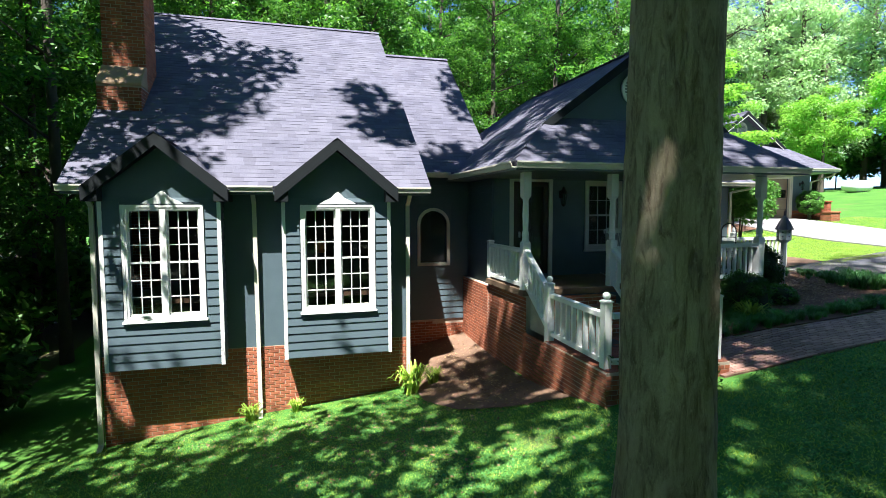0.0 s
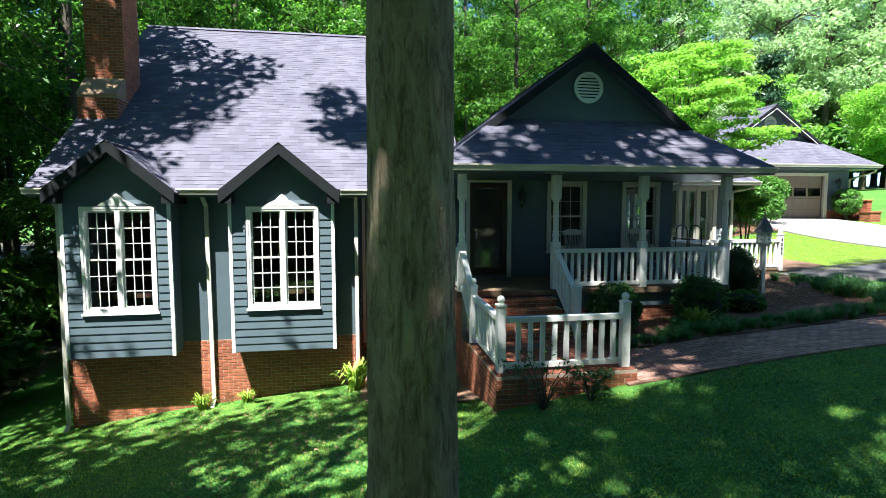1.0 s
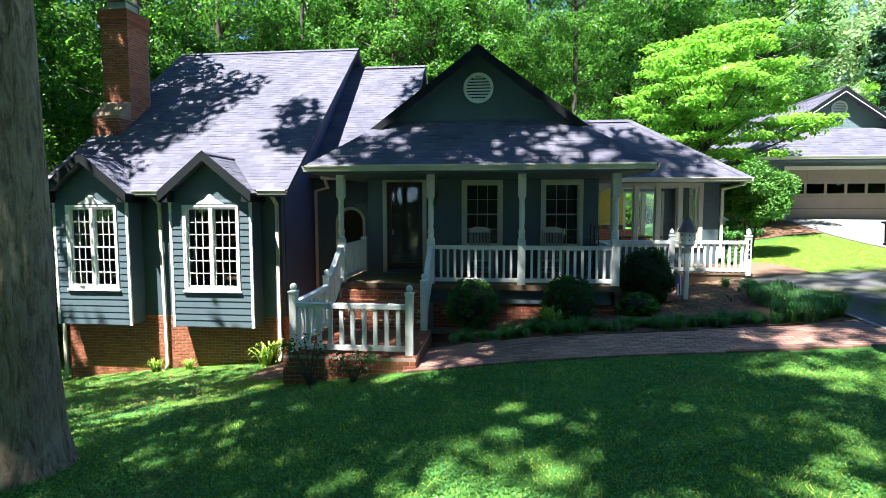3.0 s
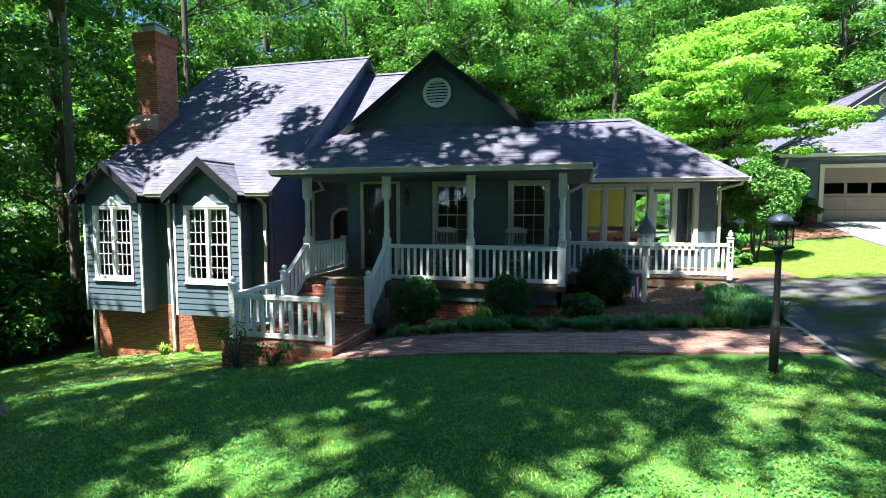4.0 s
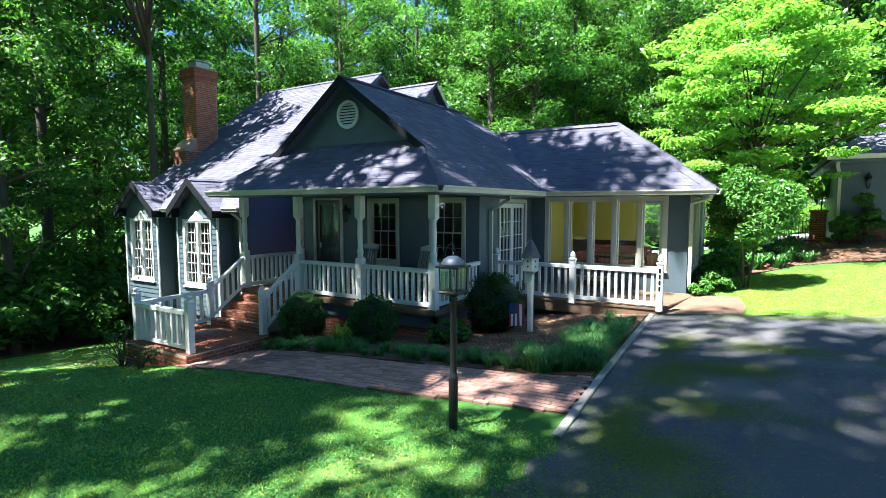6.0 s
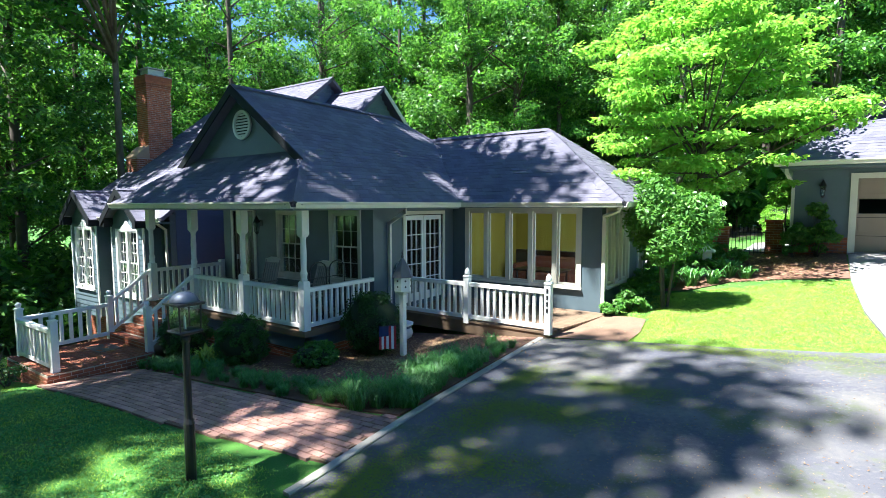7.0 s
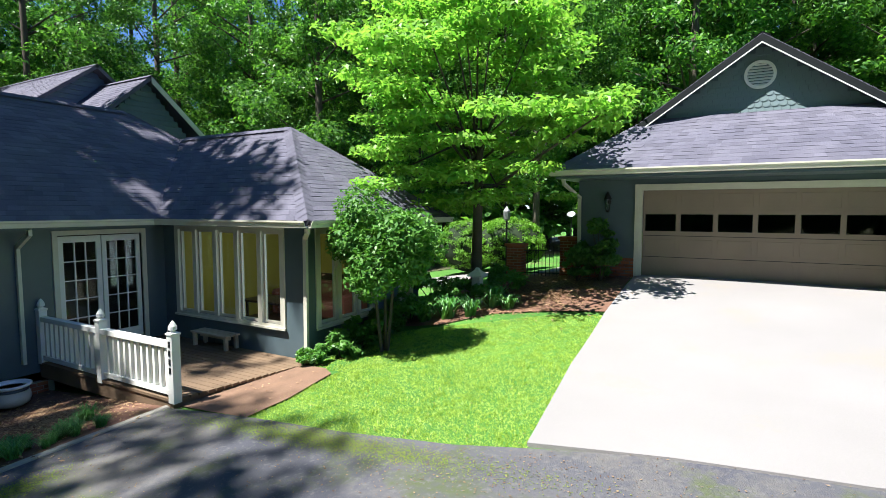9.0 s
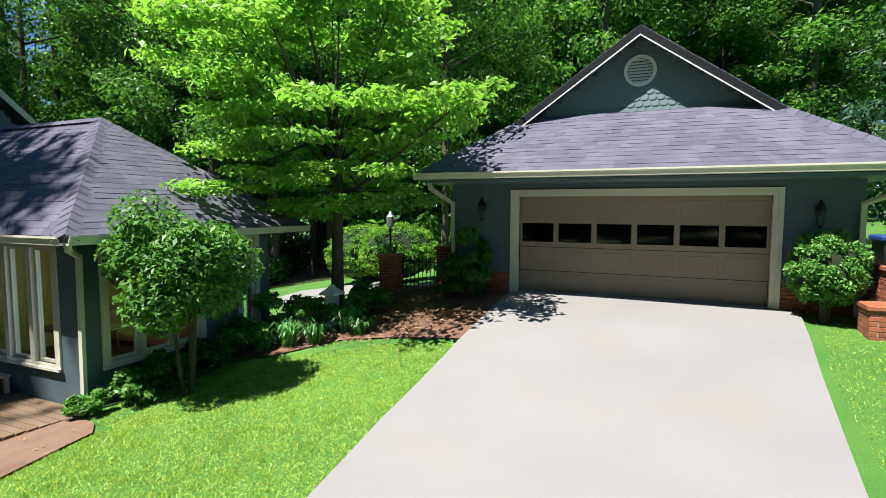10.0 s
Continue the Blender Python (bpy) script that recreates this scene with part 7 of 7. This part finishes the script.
# ---- bricks, pavers and grass ----
def brickwork():
    bases = [o for o in house.children if o.name.startswith("brick_base")]
    front = bases[0]
    low = lambda u, z: z > height(u, 11.9) - 0.15
    spots = brick_spots("S", 12.0, -3.6, 2.5, -2.85, -0.46, inside=low)
    spots.sort(key=lambda s: -s[2])
    brick_pieces(front, spots[:300])
    brick_stuff(front, spots[300:])
    brick_stuff(front, brick_spots("E", 2.5, 12.0, 14.36, -2.0, -0.46))
    link = bases[1]
    brick_pieces(link, brick_spots("S", 14.36, 2.5, 4.5, -1.4, -0.62) [:100])
    brick_stuff(link, brick_spots("W", 4.5, 12.44, 14.36, -1.6, 0.54))
    porch = [o for o in scene.objects if o.name.startswith("porch_base")][0]
    brick_pieces(porch, brick_spots("S", 10.46, 6.6, 10.5, -0.25, 0.31))
    brick_pieces(porch, brick_spots("W", 4.52, 10.3, 12.44, -1.5, 0.61)[-150:])
    brick_stuff(porch, brick_spots("W", 4.52, 10.3, 12.44, -1.5, 0.61)[:-150] + brick_spots("E", 10.5, 10.46, 13.3, -0.2, 0.31))
    st = [o for o in scene.objects if o.name.startswith("brick_steps")][0]
    landing = [o for o in st.children if o.name.startswith("landing")][0]
    brick_pieces(landing, brick_spots("S", 7.32, 4.45, 6.7, -1.0, -0.08, inside=lambda u, z: z > height(u, 7.2) - 0.1))
    brick_stuff(landing, brick_spots("W", 4.45, 7.32, 10.3, -1.2, -0.08) + brick_spots("E", 6.7, 7.32, 9.35, -0.6, -0.08))
    top = []
    for i in range(11):
        for j in range(20):
            x, y = 4.46 + 0.204 * i, 7.33 + 0.1005 * j
            top.append((x, y, x + 0.194, y + 0.09))
    flat_bricks(landing, top, lambda x, y: -0.06, BRICK)
    for o in st.children:
        if o.name.startswith("step"):
            bb = [Vector(c) + home(o) for c in o.bound_box]
            x0, x1, y0 = min(b.x for b in bb), max(b.x for b in bb), min(b.y for b in bb)
            z0, z1 = min(b.z for b in bb), max(b.z for b in bb)
            n = int((x1 - x0) / 0.105)
            flat_bricks(o, [(x0 + 0.105 * k, y0 - 0.01, x0 + 0.105 * k + 0.095, y0 + 0.20) for k in range(n)], lambda x, y, z=z1: z, BRICK)
            brick_stuff(o, brick_spots("S", y0, x0, x1, z0, z1 - 0.02, 0.006))
    ch = [o for o in scene.objects if o.name.startswith("chimney")][0]
    lower, upper = [o for o in ch.children if o.name.startswith("lower")][0], [o for o in ch.children if o.name.startswith("upper")][0]
    brick_box(lower, -4.0, -3.14, 13.75, 15.2, -2.8, 5.1)
    brick_box(upper, -4.0, -3.14, 14.25, 15.2, 5.1, 7.86)
    for f, x0, x1 in (("S", 18.1, 19.44), ("S", 24.28, 25.45)):
        w = [o for o in garage.children if o.name.split(".")[0] == "wall"][0]
        brick_pieces(w, brick_spots(f, 21.55, x0, x1, 1.72, 2.32, 0.03))


def flat_bricks(parent, cells, level, mat, proud=0.012):
    vs, fs = [], []
    base = home(parent)
    rnd = random.Random(len(cells))
    for x0, y0, x1, y1 in cells:
        dz = rnd.uniform(-0.003, 0.004)
        e = 0.004
        q = [(x0, y0, 0), (x1, y0, 0), (x1, y1, 0), (x0, y1, 0), (x0 + e, y0 + e, 1), (x1 - e, y0 + e, 1), (x1 - e, y1 - e, 1), (x0 + e, y1 - e, 1)]
        i = len(vs)
        vs += [Vector((x, y, level(x, y) + (proud + dz if k else 0))) - base for x, y, k in q]
        fs += [tuple(i + k for k in f) for f in ((4, 5, 6, 7), (0, 1, 5, 4), (1, 2, 6, 5), (2, 3, 7, 6), (3, 0, 4, 7))]
    o = new("bricks", raw_mesh("bricks", vs, fs, mat))
    o.parent = parent
    return tagged(o, kind="stuff")


def inside_outline(x, y, outline):
    hit = False
    for (x0, y0), (x1, y1) in zip(outline, outline[1:] + outline[:1]):
        if (y0 > y) != (y1 > y) and x < x0 + (y - y0) / (y1 - y0) * (x1 - x0):
            hit = not hit
    return hit


def pavers():
    """The brick path: running bond along it, the nearest as pieces."""
    walk_sheet = [o for o in scene.objects if o.name.startswith("brick_walk")][0]
    cells = []
    row, y = 0, 7.0
    while y < 9.0:
        x = 6.5 - (0.105 if row % 2 else 0)
        while x < 14.35:
            if inside_outline(x + 0.1, y + 0.05, WALK):
                cells.append((x, y, x + 0.2, y + 0.095))
            x += 0.21
        y += 0.105
        row += 1
    cells.sort(key=lambda c: abs(c[0] - 11.5) + abs(c[1] - 7.6))
    bm = bmesh.new()
    box(bm, 0, 0.2, 0, 0.095, -0.03, 0.012)
    bevel(bm, 0.004)
    me = mesh_of("paver", bm, PAVER)
    rnd = random.Random(4)
    for x0, y0, x1, y1 in cells[:300]:
        o = new("paver", me)
        o.parent = walk_sheet
        zx = (height(x1, y0) - height(x0, y0)) / 0.2
        o.location = (x0, y0, height(x0, y0) + 0.03 + rnd.uniform(-0.003, 0.003))
        o.rotation_euler = (0, -math.atan(zx), 0)
    flat_bricks(walk_sheet, cells[300:], lambda x, y: height(x, y) + 0.028, PAVER)


def heights(xs, ys):
    d = np.hypot(xs[:, None] - LAND_PTS[None, :, 0], ys[:, None] - LAND_PTS[None, :, 1])
    z = np.where(d > 0, d * d * np.log(d + 1e-9), 0) @ LAND_W[:-3] + LAND_W[-3] + LAND_W[-2] * xs + LAND_W[-1] * ys
    far = np.hypot(xs - 9, ys - 12)
    k = np.clip((far - 30) / 32, 0, 1)
    k = k * k * (3 - 2 * k)
    return z * (1 - k) + k * (0.4 + 0.085 * np.clip(xs - 9, -30, 60))


def quads(name, v, mat, label, category):
    """One object out of rows of corners, three or four to a face."""
    n, k = v.shape[:2]
    me = bpy.data.meshes.new(name)
    me.vertices.add(k * n)
    me.vertices.foreach_set("co", v.ravel())
    me.loops.add(k * n)
    me.loops.foreach_set("vertex_index", np.arange(k * n))
    me.polygons.add(n)
    me.polygons.foreach_set("loop_start", np.arange(n) * k)
    me.polygons.foreach_set("loop_total", np.full(n, k))
    me.materials.append(mat)
    me.update(calc_edges=True)
    return tagged(new(name, me), label, category, "", "stuff")


LAWN_EDGE = ((-3, 2, 3.2, 4.4, 4.95, 5.56, 6.2, 6.75), (15.3, 15.3, 15.05, 14.68, 14.45, 14.32, 14.45, 14.36))


def lawn_spots(rng, areas):
    """Random places on the lawns, clear of paths, beds, steps and drives."""
    xs = np.concatenate([rng.uniform(a[0], a[1], n) for a, n in areas])
    ys = np.concatenate([rng.uniform(a[2], a[3], n) for a, n in areas])
    keep = ~((xs > 4.4) & (xs < 6.8) & (ys > 7.0)) & ~((xs > 14.0) & (xs < 15.9) & (ys < 15.2) & (ys > 6.8)) & ~((xs > 6.4) & (xs < 15) & (ys > 7.08))
    # the lawn frays out over the asphalt
    fray = np.interp(ys, *LAWN_EDGE) + 0.1 * np.sin(ys * 9.1) + 0.08 * np.sin(ys * 23.0) + rng.normal(0, 0.2, len(xs))
    keep &= ~((ys < 6.8) & (xs > fray))
    keep &= ~((xs > 2.5) & (xs < 4.5) & (ys > 11.4 - 1.7 * (xs - 2.5)) & (rng.random(len(xs)) < 0.88))
    keep &= ~((xs > 15.8) & (xs < 20) & (ys > 8) & (ys < np.interp(xs, [15.8, 17.6, 19.0, 19.8], [13.12, 13.12, 13.24, 13.42]) + 0.05 * np.sin(xs * 8.3) + rng.normal(0, 0.09, len(xs))))
    edge = np.interp(ys, [13.3, 13.56, 16.0, 18.65], [19.75, 19.74, 19.5, 19.4])
    keep &= ~((xs > edge) & (xs < 24) & (ys > 8))
    keep &= ~((ys > 17.6) & (ys < 19) & (ys > 17.9 + (xs - 16) * 0.3) & (xs > 15) & (xs < 20))
    keep &= ~((xs > 24) & (xs < np.interp(ys, [14, 18.5, 21.3], [24.1, 24.4, 24.75])))
    return xs[keep], ys[keep]


def grass():
    """Short blades over all the lawns: one object."""
    rng = np.random.default_rng(3)
    xs, ys = lawn_spots(rng, (((-6, 15.6, 1.5, 7.15), 150000), ((-7, 4.4, 7.15, 11.9), 60000), ((15.8, 19.76, 12.8, 18.6), 80000), ((23.9, 29, 13.9, 21.4), 32000), ((14.7, 16.2, 15.2, 18), 7000), ((2.5, 4.5, 12, 14.3), 3000), ((6, 15.8, -1, 1.5), 16000)))
    n = len(xs)
    a, b = rng.uniform(0, 2 * np.pi, n), rng.uniform(0, 2 * np.pi, n)
    clump = 0.5 + 0.5 * np.sin(xs * 7.3 + 2.1 * np.sin(ys * 5.1)) * np.sin(ys * 6.7 + 1.7 * np.sin(xs * 4.3))
    h = rng.uniform(0.014, 0.032, n) * (0.6 + 0.9 * clump)
    w = rng.uniform(0.004, 0.009, n)
    lean = rng.uniform(0.01, 0.045, n)
    p = np.stack([xs, ys, heights(xs, ys) - 0.003], 1)
    p[:, 2] += np.where((ys < 6.8) & (xs > 14.0), 0.024, 0)
    s = np.stack([np.cos(a) * w, np.sin(a) * w, 0 * w], 1)
    tip = p + np.stack([np.cos(b) * lean, np.sin(b) * lean, h], 1)
    quads("grass", np.stack([p - s, p + s, tip], 1), GRASS_BLADE, "short green grass blades of the lawn", "grass")


def clover():
    """Patches of low round-leaved ground cover in the lawn: one object."""
    rng = np.random.default_rng(13)
    xs, ys = lawn_spots(rng, (((-6, 15.0, 1.5, 7.1), 210000), ((6, 15.4, -1, 1.5), 15000), ((-6, 2.4, 7.15, 11.4), 40000)))
    patch = np.sin(xs * 2.3 + 1.4 * np.sin(ys * 1.9)) * np.sin(ys * 2.7 + 1.1 * np.sin(xs * 1.7)) + 0.5 * np.sin(xs * 11 + ys * 3) * np.sin(ys * 9.0 - xs * 4)
    keep = patch + rng.normal(0, 0.35, len(xs)) > -0.25
    xs, ys = xs[keep], ys[keep]
    n = len(xs)
    p = np.stack([xs, ys, heights(xs, ys) + rng.uniform(0.012, 0.035, n)], 1)
    p[:, 2] += np.where((ys < 6.8) & (xs > 14.0), 0.024, 0)
    a = rng.uniform(0, 2 * np.pi, n)
    r = rng.uniform(0.007, 0.016, n)
    tilt = rng.normal(0, 0.4, (n, 2))
    u = np.stack([np.cos(a), np.sin(a), tilt[:, 0]], 1) * r[:, None]
    w = np.stack([-np.sin(a), np.cos(a), tilt[:, 1]], 1) * r[:, None]
    quads("clover", np.stack([p - u, p + w, p + u, p - w], 1), CLOVER, "low round-leaved clover spreading through the lawn", "ground cover")


def scatter(name, mat, label, category, spots, size, lift, flat=True, seed=5):
    """Small pieces lying on the ground: rows of (x, y, spread in x, spread in y, number)."""
    rng = np.random.default_rng(seed)
    xs = np.concatenate([rng.normal(s[0], s[2], s[4]) for s in spots])
    ys = np.concatenate([rng.normal(s[1], s[3], s[4]) for s in spots])
    n = len(xs)
    p = np.stack([xs, ys, heights(xs, ys) + lift + rng.uniform(0, 0.012, n)], 1)
    a = rng.uniform(0, 2 * np.pi, n)
    s = size * rng.uniform(0.5, 1.4, n)
    tilt = rng.uniform(-0.35, 0.35, (n, 2)) if flat else rng.uniform(-1.2, 1.2, (n, 2))
    u = np.stack([np.cos(a), np.sin(a), tilt[:, 0]], 1) * s[:, None]
    w = np.stack([-np.sin(a), np.cos(a), tilt[:, 1]], 1) * (s * 0.45)[:, None]
    v = np.stack([p - u, p + w, p + u, p - w], 1)
    return quads(name, v, mat, label, category)


brickwork()
pavers()
grass()
clover()
scatter("fallen_leaves", DEAD_LEAF, "dry brown leaves and bark chips on the mulch", "leaf litter",
        ((12.2, 11.2, 0.8, 0.8, 6000), (12.9, 12.4, 0.5, 0.4, 2200), (9.5, 9.6, 1.2, 0.3, 900), (17.6, 20.3, 0.8, 0.8, 5500), (16.4, 19.6, 0.6, 0.6, 700), (3.6, 12.6, 0.6, 0.9, 900), (3.7, 10.3, 0.5, 0.9, 900), (1.5, 8.5, 1.6, 1.6, 700), (-1, 10.5, 1.5, 0.5, 350)), 0.032, 0.04)
scatter("drive_leaves", DEAD_LEAF, "dry leaves and grit scattered on the driveway", "leaf litter", ((18, 9.5, 2.6, 2.6, 5600), (20, 12.8, 1.5, 0.4, 900), (15.2, 10, 0.5, 2.0, 900), (17.5, 6, 2.0, 1.5, 2400)), 0.012, 0.03, seed=6)
scatter("walk_leaves", DEAD_LEAF, "dry leaves on the brick path and deck edge", "leaf litter", ((11, 8.0, 1.4, 0.3, 120), (15.2, 14.2, 0.35, 0.5, 40)), 0.022, 0.05, seed=7)
scatter("moss", MOSS, "yellow-green moss growing on the asphalt near its edge", "moss",
        ((14.95, 7.4, 0.16, 0.4, 7800), (15.4, 6.9, 0.3, 0.25, 7200), (15.1, 10.7, 0.14, 0.35, 4500), (15.25, 9.2, 0.25, 0.35, 6600), (15.95, 9.7, 0.4, 0.18, 6000), (16.55, 10.8, 0.45, 0.15, 4800), (15.8, 8.2, 0.4, 0.2, 5400), (17.5, 12.95, 1.2, 0.12, 9000), (14.9, 5.2, 0.35, 0.7, 6500), (15.3, 3.4, 0.35, 0.8, 7000), (15.7, 6.3, 0.35, 0.35, 4500), (16.3, 5.2, 0.4, 0.3, 3500)), 0.0105, 0.027, True, 8)
